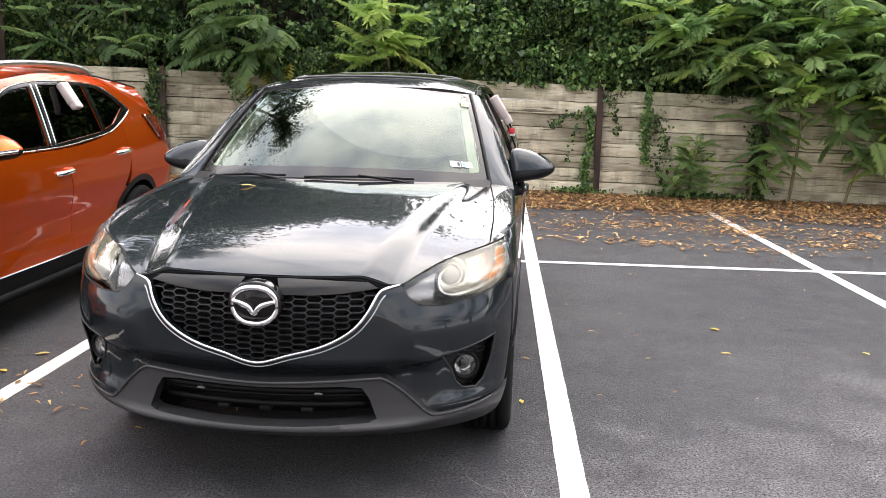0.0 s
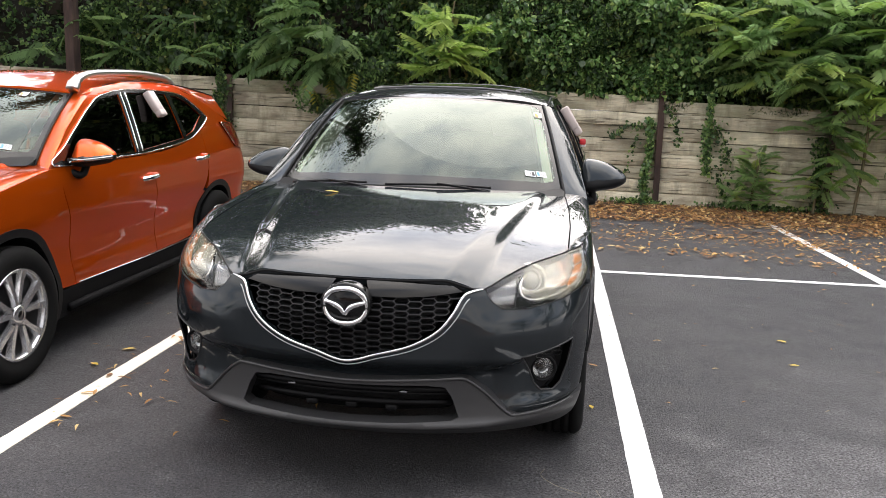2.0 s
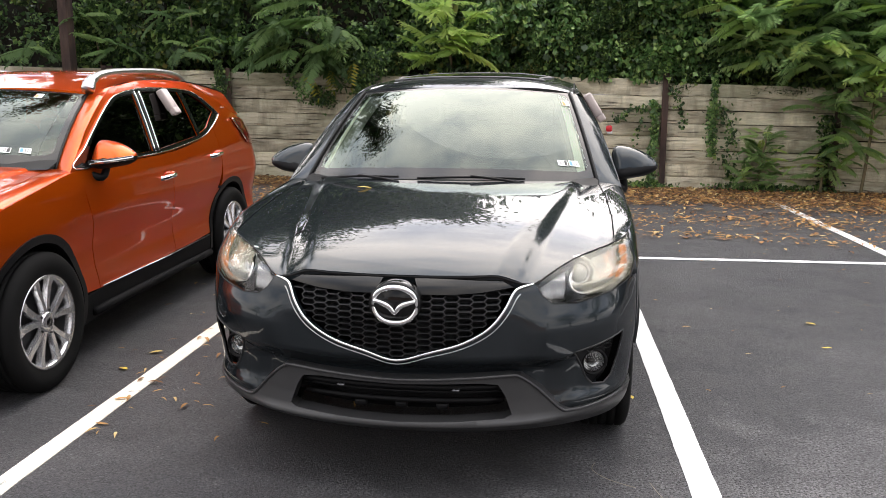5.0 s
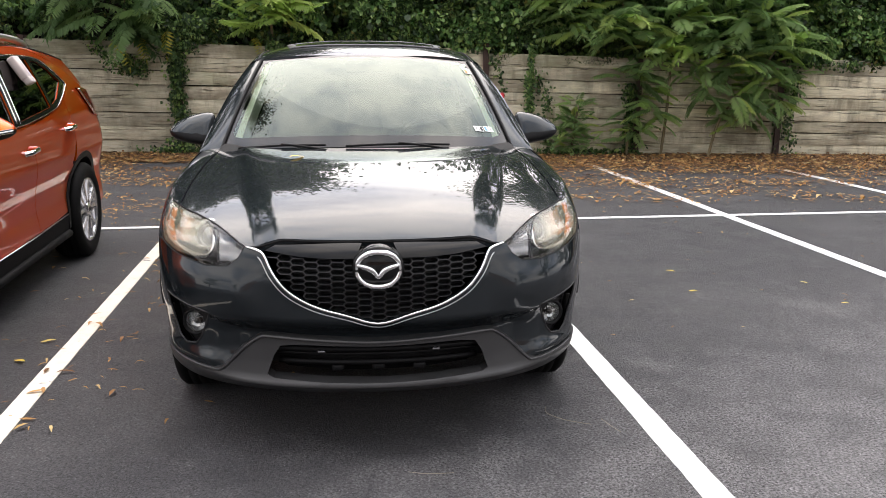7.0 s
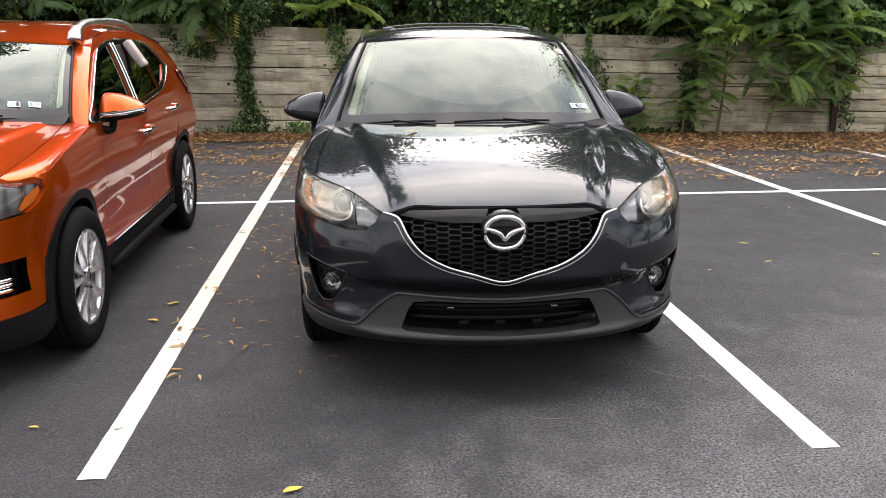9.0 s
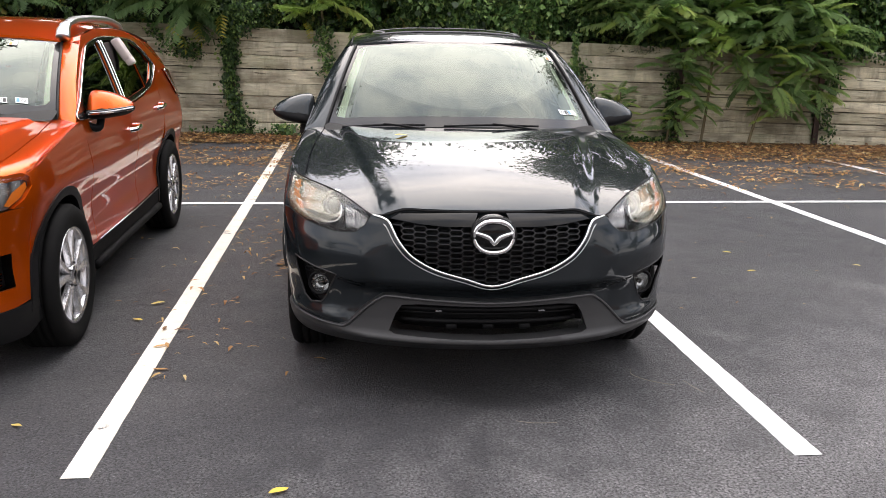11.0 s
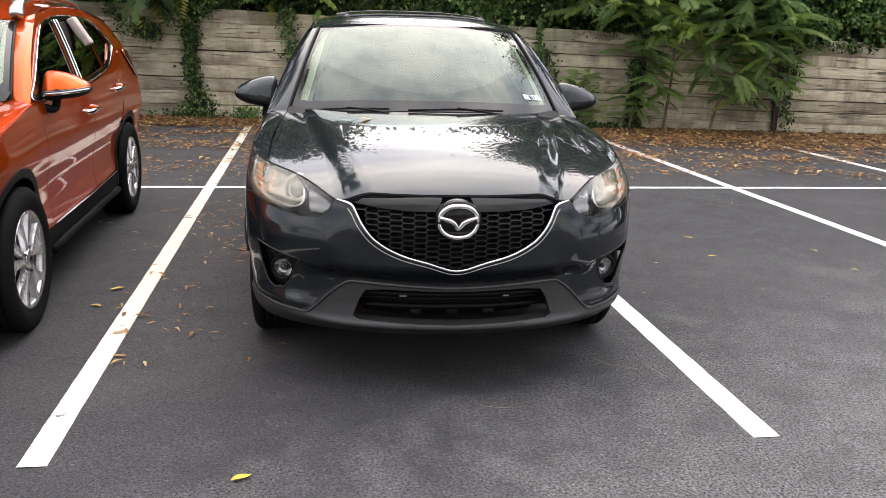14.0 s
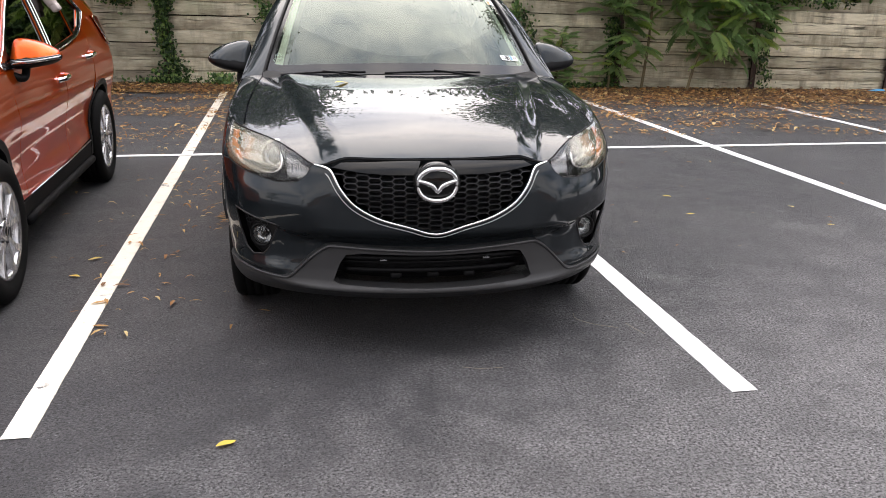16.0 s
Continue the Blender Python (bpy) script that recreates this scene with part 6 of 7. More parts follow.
    mouth = [(x, z) for x, z in mouth_r] + [(-x, z) for x, z in mouth_r[::-1]][1:-1]
    t_loop = trim_r[:-1] + [(0.0, 0.235)] + [(-u, z) for u, z in trim_r[::-1]][1:-1]

    def valance(u, z):
        x, y, z = b.shell(u, z, 0.012)
        lip = np.exp(-((z - 0.306) / 0.02) ** 2) * np.clip((0.72 - np.abs(x)) / 0.2, 0, 1)
        return x, y - 0.024 * lip, z
    patch("lower_bumper", t_loop, valance, BUMPER_GREY, car, 0.013, [b.nose_loop(mouth)], rim=(0, 0.075, 0), label="unpainted grey plastic lower bumper")
    bead = spline([(-x, z) for x, z in trim_line[:0:-1]] + trim_line, 4)
    tube("trim_ledge", [tuple(float(c) for c in b.shell(b.ux(x, z - 0.005), z - 0.005, 0.012)) for x, z in bead], 0.0065, BUMPER_GREY, car, "rounded upper edge of the grey trim", 8)
    for sx in (-1, 1):
        ln = [tuple(float(c) for c in b.shell(b.ux(sx * x, z), z, 0.0125)) for x, z in ((0.425, 0.345), (0.432, 0.31), (0.436, 0.27))]
        tube("trim_seam", ln, 0.0016, BLACK_PLASTIC, car, "", 5)
    for hx, hz, hr in ((0.4, 0.525, 0.028), (0.47, 0.566, 0.036)):
        ring = [tuple(float(c) for c in fascia(b.ux(hx + hr * math.cos(q), hz + hr * math.sin(q)), np.array(hz + hr * math.sin(q)))) for q in np.linspace(0, 2 * math.pi, 24, endpoint=False)]
        tube("tow_cover_seam", [(x, y + 0.0008, z) for x, y, z in ring], 0.0013, BLACK_PLASTIC, car, "", 4, True)
    wide = [(x * 1.04, z + (0.012 if z > 0.4 else -0.012)) for x, z in mouth]
    patch("lower_grille_back", b.nose_loop(wide), lambda u, z: b.shell(u, z, -0.16), BLACK_PLASTIC, car, 0.05, rim=(0, 0, 0))
    for z, dep, th in ((0.438, 0.035, 0.012), (0.415, 0.05, 0.006), (0.375, 0.07, 0.012)):
        ln = [tuple(float(c) for c in b.shell(b.ux(x, z), z, -dep)) for x in np.linspace(-0.41, 0.41, 25)]
        tube("grille_bar", ln, th, BLACK_PLASTIC, car, "", 6)
    for x in (-0.22, 0.22):
        part("plate_clip", block((0.03, 0.02, 0.008), (x, 0.036, 0.438), 0.003), LAMP_GREY, car, "small metal clip")
    for x in (-0.16, 0.0, 0.16):
        part("grille_peg", block((0.05, 0.03, 0.028), (x, 0.1, 0.348), 0.01), BLACK_PLASTIC, car)

    # upper grille: dark backing, honeycomb, gloss panels, bright surround
    v_in = [(x * 0.99, z) for x, z in chrome_line[1:]]
    top_r = [(x, z - 0.004) for x, _, z in lip[:-1]] + [(0.435, 0.823)]
    g_r = top_r + v_in
    g_loop = b.nose_loop(g_r)
    g_loop = g_loop[:-1] + [(0.0, 0.556)] + [(-u, z) for u, z in g_loop[::-1]][1:-1]
    patch("grille_back", g_loop, lambda u, z: b.shell(u, z, -0.07), BLACK_PLASTIC, car, 0.04, rim=(0, 0, 0))
    cell_w, cell_h = 0.064, 0.0232
    bars, poly = [], g_loop
    for col in range(-14, 15):
        for row in range(-2, 14):
            cu, cz = col * cell_w * 0.8, 0.552 + (row + 0.5 * (col % 2)) * cell_h
            hexa = [(-0.5, 0.0), (-0.3, 0.5), (0.3, 0.5), (0.5, 0.0)]
            bars += [((cu + x0 * cell_w, cz + z0 * cell_h), (cu + x1 * cell_w, cz + z1 * cell_h)) for (x0, z0), (x1, z1) in zip(hexa, hexa[1:])]
    mids = np.array([[(p[0] + q[0]) / 2, (p[1] + q[1]) / 2] for p, q in bars])
    okb = inside(mids[:, 0], mids[:, 1], poly) & (mids[:, 1] < 0.812)
    verts, faces = [], []
    for (p, q), good in zip(bars, okb):
        if not good:
            continue
        d = np.subtract(q, p)
        nn = np.array([-d[1], d[0]]) / (np.hypot(*d) + 1e-9) * 0.0022
        k = len(verts)
        for out, wd in ((-0.018, 0.75), (-0.05, 1.4)):
            for e, sg in ((p, 1), (q, 1), (q, -1), (p, -1)):
                c = np.add(e, nn * sg * wd)
                verts.append(tuple(float(t) for t in b.shell(np.array(c[0]), np.array(c[1]), out)))
        faces += [(k, k + 1, k + 2, k + 3), (k, k + 4, k + 5, k + 1), (k + 3, k + 2, k + 6, k + 7)]
    link_mesh("grille_mesh", verts, faces, HONEYCOMB, car, "black honeycomb grille")
    for sx in (1, -1):
        pan = [(x, z - 0.014) for x, _, z in lip[1:6]] + [(0.425, 0.822), (0.3, 0.806), (0.19, 0.8), (0.085, 0.801)]
        patch("grille_panel", b.nose_loop(pan), lambda u, z: b.shell(u, z, -0.002), PANEL_BLACK, car, 0.02, rim=(0, 0.03, 0), mirror=sx < 0, label="gloss black grille panel")
    ln = chrome_line + [(-x, z) for x, z in chrome_line[::-1]][1:]
    sm = spline(ln, 5)
    bright = [tuple(float(c) for c in b.shell(b.ux(x, z), z, 0.006)) for x, z in sm]
    tube("grille_surround", bright, [0.0054 * min(1.0, 0.35 + min(i, len(bright) - 1 - i) / 7) for i in range(len(bright))], CHROME, car, "polished chrome grille surround", 8)
    thin = [(x, y + 0.004, z) for x, y, z in (tuple(float(c) for c in b.shell(b.ux(x * 1.035, z - 0.017), z - 0.017, 0.004)) for x, z in sm[8:-8])]
    tube("surround_edge", thin, 0.0023, SATIN, car, "", 6)
    edge = [tuple(np.array([float(c) for c in b.deck(np.array(x), np.array(y))]) + (0, 0.004, -0.008)) for x, y in [(-x, y) for x, y in spec["hood"][:8][::-1]] + spec["hood"][1:8]]
    tube("bonnet_seal", spline(edge, 4), 0.006, BLACK_PLASTIC, car, "", 6)

    # badge: an oval ring with a winged bar, plain shapes
    cz, cy = 0.768, -0.012
    ring = [(0.081 * math.copysign(abs(math.cos(q)) ** 0.85, math.cos(q)), cy + 0.012 * math.cos(q) ** 2, cz + 0.066 * math.sin(q)) for q in np.linspace(0, 2 * math.pi, 40, endpoint=False)]
    badge = tube("badge", ring, 0.0105, CHROME, car, "chrome oval badge on the grille", 8, True)
    wing = [(-0.078, 0.785), (-0.045, 0.776), (-0.018, 0.762), (0.0, 0.738), (0.018, 0.762), (0.045, 0.776), (0.078, 0.785)]
    tube("badge_wing", [(x, cy - 0.002, z) for x, z in spline(wing, 5)], [0.006 + 0.005 * abs(math.sin(i * math.pi / 30 * 2)) for i in range(31)], CHROME, badge, "", 8)
    disc = lathe("badge_carrier", [(1.0, 0.05), (1.0, 0.012), (0.93, 0.004), (0.0, 0.004)], PANEL_BLACK, car, "", 40, "y")
    disc.matrix_basis = pose(0, cy, cz + 0.004) @ Matrix.Diagonal((0.098, 1, 0.084, 1))

    # lamps
    lamp = [(0.505, 0.825)] + lamp_low + [(0.893, 0.86), (0.885, 0.9)] + [(x, z) for x, _, z in seam[:0:-1]]
    lens_loop = b.nose_loop(lamp)

    def headlight(flip):
        sx = -1 if flip else 1
        hl = patch("headlight", lens_loop, lambda u, z: b.shell(u, z, -0.13), GREY_PLASTIC, car, 0.03, rim=(0, -0.1, 0), mirror=flip, label="slightly hazed wraparound headlight")
        patch("lamp_lens", lens_loop, lambda u, z: b.shell(u, z, -0.002), LENS, hl, 0.018, rim=(0, 0.01, 0), mirror=flip, label="clear lens").visible_shadow = False
        haze = [(0.64, seam[3][2]), (0.74, seam[6][2] - 0.003), (0.84, seam[9][2] - 0.004), (0.858, seam[10][2] - 0.008), (0.89, 0.86), (0.866, 0.808), (0.788, 0.778), (0.7, 0.775), (0.655, 0.81)]
        patch("lens_haze", b.nose_loop(haze), lambda u, z: b.shell(u, z, -0.006), HAZY, hl, 0.02, rim=(0, 0, 0), mirror=flip, label="yellowed haze").visible_shadow = False
        ln = [tuple(float(c) for c in b.shell(u, z, -0.003)) for u, z in even(lens_loop, 0.03)]
        tube("lamp_seal", flipped(ln, flip), 0.0034, BLACK_PLASTIC, hl, "black seal round the lamp", 6, True)
        px, py, pz = (float(c) for c in b.shell(b.ux(0.718, 0.834), np.array(0.834), -0.088))
        turn = pose(sx * px, py, pz, -14, 0, sx * 24)
        for nm, prof, mt in (("reflector_ring", [(0.068, 0.03), (0.069, -0.012), (0.06, -0.018), (0.055, 0.0), (0.05, 0.02)], PALE), ("lamp_ring", [(0.047, 0.02), (0.047, -0.008), (0.041, -0.012), (0.037, 0.0)], SATIN), ("projector", [(0.037, 0.005), (0.034, -0.006), (0.025, -0.014), (0.012, -0.019), (0.0, -0.02)], HAZEBALL)):
            place(lathe(nm, prof, mt, hl, "", 36, "y"), turn)
        bowl = [(0.63, 0.872), (0.77, 0.912), (0.862, 0.93), (0.889, 0.86), (0.866, 0.81), (0.785, 0.778), (0.67, 0.762), (0.64, 0.79)]
        patch("reflector", b.nose_loop(bowl), lambda u, z: b.shell(u, z, -0.06 - 0.012 * np.sin(z * 60)), PALE, hl, 0.02, [b.nose_loop([(0.715 + 0.058 * math.cos(q), 0.847 + 0.045 * math.sin(q)) for q in np.linspace(0, 2 * math.pi, 24, endpoint=False)])], rim=(0, 0.02, 0), mirror=flip)
        dip = [(0.525, 0.822), (0.545, 0.785), (0.575, 0.765), (0.632, 0.76), (0.64, 0.855), (0.58, 0.85)]
        patch("high_beam", b.nose_loop(dip), lambda u, z: tuple(np.add(b.shell(u, z, -0.045), (0 * u, 0.008 * np.sin(u * 480) + 0.003 * np.sin(z * 120), 0 * u))), FLUTED, hl, 0.005, rim=(0, 0.02, 0), mirror=flip, label="fluted grey metal reflector")
        amb = [(0.85, 0.912), (0.885, 0.905), (0.891, 0.86), (0.872, 0.82), (0.828, 0.802), (0.838, 0.83), (0.858, 0.86)]
        patch("indicator", b.nose_loop(amb), lambda u, z: b.shell(u, z, -0.03), AMBER, hl, 0.015, rim=(0, 0.02, 0), mirror=flip, label="amber indicator")
        for k in range(5):
            z = 0.826 + 0.016 * k
            ln = [tuple(float(c) for c in b.shell(b.ux(x, z + 0.2 * (x - 0.85)), z + 0.2 * (x - 0.85), -0.026)) for x in np.linspace(0.845 if k else 0.84, 0.882, 5)]
            tube("indicator_facet", flipped(ln, flip), 0.004, PALE if k % 2 else AMBER, hl, "", 5)
        ex = spline([(0.66, 0.872), (0.642, 0.845), (0.643, 0.812), (0.662, 0.788), (0.705, 0.778), (0.79, 0.792), (0.855, 0.818), (0.883, 0.86)], 5)
        ln = [tuple(float(c) for c in b.shell(b.ux(x, z), z, -0.02)) for x, z in ex]
        tube("lamp_bezel", flipped(ln, flip), 0.0085, CHROME, hl, "bright chrome sweep round the projector", 6)
        gap = [(0.632, 0.752), (0.66, 0.752), (0.72, 0.765), (0.668, 0.782), (0.648, 0.8), (0.64, 0.83), (0.632, 0.84)]
        patch("lamp_housing", b.nose_loop(gap), lambda u, z: b.shell(u, z, -0.03), BLACK_PLASTIC, hl, 0.02, rim=(0, 0.05, 0), mirror=flip, label="black lamp housing")
        loop = b.nose_loop(bezel)
        fog = patch("fog_lamp_recess", [(u * 1.0, z) for u, z in loop], lambda u, z: b.shell(u, z, -0.055), FOG_BLACK, car, 0.03, rim=(0, -0.053, 0), mirror=flip, label="black plastic fog lamp recess")
        ln = [tuple(float(c) for c in fascia(np.array(u), np.array(z))) for u, z in even(loop, 0.03)]
        tube("recess_edge", flipped(ln, flip), 0.004, GREY_PLASTIC, fog, "", 6, True)
        fx, fyy, fz = (float(c) for c in b.shell(b.ux(0.752, 0.49), np.array(0.49), -0.03))
        turn = pose(sx * fx, fyy, fz, 0, 0, sx * 20)
        place(lathe("fog_lamp_ring", [(0.056, 0.05), (0.054, -0.008), (0.048, -0.013), (0.042, 0.0)], BLACK_PLASTIC, fog, "", 36, "y"), turn)
        place(lathe("fog_reflector", [(0.042, -0.002), (0.034, 0.006), (0.02, 0.022), (0.0, 0.026)], FOG_SILVER, fog, "bright fog lamp reflector", 28, "y"), turn)
        place(lathe("fog_bulb", [(0.011, 0.026), (0.011, 0.006), (0.0, 0.002)], BRAKE, fog, "", 16, "y"), turn)
        place(lathe("fog_lens", [(0.042, -0.004), (0.028, -0.012), (0.0, -0.016)], LENS, fog, "", 28, "y"), turn).visible_shadow = False
        cx, cz0 = sum(x for x, _ in bezel) / len(bezel), sum(z for _, z in bezel) / len(bezel)
        plate = [(cx + (x - cx) * 0.97, cz0 + (z - cz0) * 0.97) for x, z in bezel]
        eye = [(0.752 + 0.05 * math.cos(q), 0.49 + 0.056 * math.sin(q)) for q in np.linspace(0, 2 * math.pi, 28, endpoint=False)]
        patch("fog_lamp_plate", b.nose_loop(plate), lambda u, z: b.shell(u, z, -0.03), FOG_BLACK, fog, 0.02, [b.nose_loop(eye)], rim=(0, 0.02, 0), mirror=flip, label="black plastic fog lamp surround")
        for hx, hz in ((0.72, 0.565), (0.752, 0.574), (0.784, 0.583), (0.768, 0.559), (0.8, 0.567), (0.736, 0.55), (0.808, 0.545)):
            ring = [(hx + 0.0165 * math.cos(q), hz + 0.0105 * math.sin(q)) for q in np.linspace(0, 2 * math.pi, 6, endpoint=False)]
            ln = [tuple(float(c) for c in b.shell(b.ux(x, z), z, -0.028)) for x, z in ring]
            tube("plate_honeycomb", flipped(ln, flip), 0.0022, HONEYCOMB, fog, "", 4, True)
        at = (sx * 0.955, 1.755, 1.13)
        door_mirror(car, at, (0.126, 0.085, 0.094), sx, GREY_PAINT, (sx * 0.85, 1.7, 1.03))
    both(headlight)
    wiper(car, b, -0.66, -0.22, 0.01)
    wiper(car, b, -0.12, 0.4, 0.012)
    sun_roof = [(-0.42, 2.27), (-0.38, 2.2), (0.38, 2.2), (0.42, 2.27), (0.43, 2.75), (-0.43, 2.75)]
    patch("sunroof", sun_roof, lambda x, y: tuple(np.add(b.roofing(x, y), (0 * x, 0 * x, 0.005 + 0 * x))), PANEL_BLACK, car, 0.05, rim=(0, 0, -0.02), face=(0, 0, 1), label="dark glass sunroof")
    edge = [tuple(np.add([float(c) for c in b.roofing(np.array(x), np.array(y))], (0, 0, 0.006))) for x, y in spline(sun_roof, 4, True)]
    tube("sunroof_seal", edge, 0.005, SEAL_GREY, car, "grey seal round the sunroof", 6, True)
    stickers(car, b, [(0.598, 0.165), (0.655, 0.165)], 0.054, (0.675, 0.8))
    return car, b


def stickers(car, b, small, size, tag):
    """Inspection stickers low on the inside of the screen, and a paper tag near its head."""
    for i, (x, v) in enumerate(small):
        c = np.array([float(t) for t in b.screen(np.array(x), np.array(v))])
        e = np.array([float(t) for t in b.screen(np.array(x + 0.02), np.array(v))]) - c
        f = np.array([float(t) for t in b.screen(np.array(x), np.array(v + 0.05))]) - c
        e, f = Vector(e).normalized(), Vector(f).normalized()
        nrm = e.cross(f).normalized()
        if nrm.y > 0:
            nrm = -nrm
        m = Matrix((e, f, nrm)).transposed().to_4x4()
        m.translation = Vector(c) + nrm * 0.003
        s = place(part("sticker", block((size, size * 0.75, 0.001), (0, 0, 0)), WHITE_PAPER, car, "white inspection sticker inside the screen"), m)
        part("sticker_bar", block((size * 0.26, size * 0.6, 0.001), (-size * 0.3 if i else size * 0.3, 0, 0.001)), BLUE_PAPER if i else DARK_PRINT, s)
        txt = bpy.data.curves.new("sticker_number", "FONT")
        txt.body, txt.size, txt.align_x, txt.align_y = "22", size * 0.55, "CENTER", "CENTER"
        txt.materials.append(DARK_PRINT)
        o = new("sticker_number", txt)
        o.parent = s
        o.matrix_basis = pose(size * 0.12 if i else -size * 0.14, 0, 0.002)
    x, v = tag
    c = [np.array([float(t) for t in b.screen(np.array(x + dx), np.array(v + dv))]) + (0, -0.004, 0.004) for dx, dv in ((0, 0), (0.05, 0), (0.05, 0.07), (0, 0.07))]
    t = link_mesh("paper_tag", c, [(0, 1, 2, 3)], WHITE_PAPER, car, "white paper tag with an orange print")
    c = [np.array(p) * (1, 1, 1) + (0, -0.002, 0.002) for p in (c[0] * 0.9 + c[2] * 0.1, c[1] * 0.5 + c[0] * 0.5, c[2] * 0.5 + c[0] * 0.5, c[3] * 0.9 + c[1] * 0.1)]
    link_mesh("tag_print", c, [(0, 1, 2, 3)], ORANGE_PAPER, t)


PALE = material("pale_reflector", (0.88, 0.86, 0.8), 0.22, 0.75)
FOG_SILVER = material("fog_reflector_silver", (0.5, 0.51, 0.52), 0.16, 0.9)
FOG_BLACK = plastic_material("fog_surround_black", (0.004, 0.004, 0.0045), 0.5)
FOG_BLACK.node_tree.nodes["Principled BSDF"].inputs["Specular IOR Level"].default_value = 0.2
HAZEBALL = material("projector_glass", (0.32, 0.33, 0.32), 0.12, 0.0, 1.0)
grey, grey_body = grey_car()
grey.matrix_basis = pose(0.005, 0.005, 0, 0, 0, -2.0)


# the orange car
def orange_car():
    b = Body(0.92, 0.56, 2.6, 4.69, 0.55,
             Table((0.15, 0.935), (0.3, 0.958), (0.4, 0.964), (0.46, 0.96), (0.54, 0.951), (0.62, 0.954), (0.72, 0.976), (0.84, 1.0), (0.95, 0.993), (1.08, 0.967), (1.2, 0.924), (1.35, 0.864), (1.5, 0.795), (1.6, 0.73)),
             Table((0.15, 0.08), (0.25, 0.02), (0.4, 0.0), (0.6, 0.0), (0.8, 0.01), (0.9, 0.03), (0.98, 0.1), (1.05, 0.2), (1.15, 0.3)),
             Smooth((0.0, 0.91), (0.08, 0.96), (0.2, 1.005), (0.45, 1.05), (0.9, 1.115), (1.2, 1.15), (1.5, 1.165)),
             Smooth((0.3, 0.905), (0.5, 0.945), (0.7, 0.985), (1.0, 1.035), (1.25, 1.075), (1.45, 1.09)),
             0.76, (0.45, 0.2, 0.05, 0.012), (0.775, 1.06, 0.3, 1.155), (0.645, 1.86, 0.12, 1.525),
             Smooth((1.8, 1.515), (2.1, 1.575), (2.5, 1.63), (2.9, 1.645), (3.5, 1.62), (4.3, 1.52)), None, 0.032)
    brow = Smooth((0.45, 0.957), (0.52, 0.953), (0.58, 0.952), (0.64, 0.953), (0.7, 0.953), (0.75, 0.95), (0.79, 0.945), (0.82, 0.94), (0.85, 0.9365), (0.875, 0.935), (0.9, 0.934))
    seam = [(x, float(b.shell(b.ux(x, brow(x)), brow(x))[1]), float(brow(x))) for x in (0.45, 0.52, 0.58, 0.64, 0.7, 0.75, 0.79, 0.82, 0.85, 0.895)]
    car = thing("car", "bright orange metallic compact SUV parked nose out in a bay", "car", "parked cars")
    dlo = [(1.344, 1.096), (1.52, 1.2), (1.72, 1.307), (1.94, 1.415), (2.14, 1.485), (2.52, 1.523), (3.0, 1.517), (3.27, 1.498), (3.42, 1.455), (3.63, 1.336), (3.63, 1.29), (3.34, 1.19), (3.12, 1.15), (2.53, 1.106), (2.0, 1.1)]
    spec = dict(
        hood=[(0.0, b.meet(0.0)[0]), (0.2, b.meet(0.2)[0]), (0.36, b.meet(0.36)[0])] + [(x, y + 0.004) for x, y, _ in seam[:6]],
        gap=[(0.785, seam[6][1] + 0.02), (0.8, 0.65), (0.8, 0.95), (0.765, 1.3)], wing_front=(0.895, seam[-1][1] + 0.004), wing_tip=[(x, y + 0.004) for x, y, _ in seam[7:-1]][::-1], wing_back=1.38,
        lamp_edge=[(0.49, 0.55), (0.484, 0.797)] + [(float(b.shell(b.ux(x, z), np.array(z))[1]), z) for x, z in ((0.866, 0.804), (0.896, 0.837), (0.9095, 0.885), (0.905, 0.924))],
        axles=(0.885, 3.63), wheel_r=0.36, track=0.815, arch=0.045,  sill=0.37,
        doors=[(1.39, 1.5), (2.51, 2.56), (3.45, 3.25)], belt=Table((1.2, 1.085), (2.0, 1.085), (2.53, 1.09), (3.12, 1.135), (3.6, 1.24), (4.3, 1.26)),
        handles=[(2.43, 0.94), (3.33, 1.012)], handle_mat=CHROME, cup_mat=ORANGE_PAINT,
        frame=[(1.29, 1.085), (1.5, 1.22), (1.7, 1.34), (1.92, 1.45), (2.12, 1.53), (2.52, 1.57), (3.0, 1.565), (3.3, 1.545), (3.6, 1.47), (4.05, 1.3), (4.1, 1.26), (3.6, 1.24), (3.12, 1.138), (2.53, 1.093), (2.0, 1.088)],
        panes=[[(1.46, 1.115), (1.72, 1.285), (1.94, 1.395), (2.14, 1.465), (2.38, 1.49), (2.33, 1.118)],
               [(2.44, 1.122), (2.5, 1.5), (3.0, 1.497), (3.08, 1.49), (3.12, 1.17)],
               [(3.17, 1.182), (3.15, 1.485), (3.27, 1.475), (3.4, 1.435), (3.58, 1.33), (3.33, 1.215)]],
        glass=[SIDE_GLASS, DARK_GLASS, DARK_GLASS], chrome=dlo,
        pillars=[[(2.34, 1.12), (2.39, 1.5), (2.49, 1.51), (2.43, 1.12)], [(3.125, 1.172), (3.085, 1.49), (3.145, 1.487), (3.165, 1.18)], [(1.36, 1.106), (1.56, 1.215), (1.5, 1.115)]],
        pillar_edge=[(1.29, 1.085), (1.5, 1.22), (1.7, 1.34), (1.92, 1.45), (2.12, 1.53)],
        frame_top=Table((1.98, 1.48), (2.12, 1.53), (2.52, 1.57), (3.0, 1.565), (3.3, 1.545), (3.6, 1.47), (4.1, 1.28)), arch_end=186)
    superstructure(car, b, ORANGE_PAINT, spec)

    # nose: bumper, grille, lamps
    low = [(0.0, 0.33), (0.4, 0.34), (0.7, 0.35), (0.84, 0.36)]
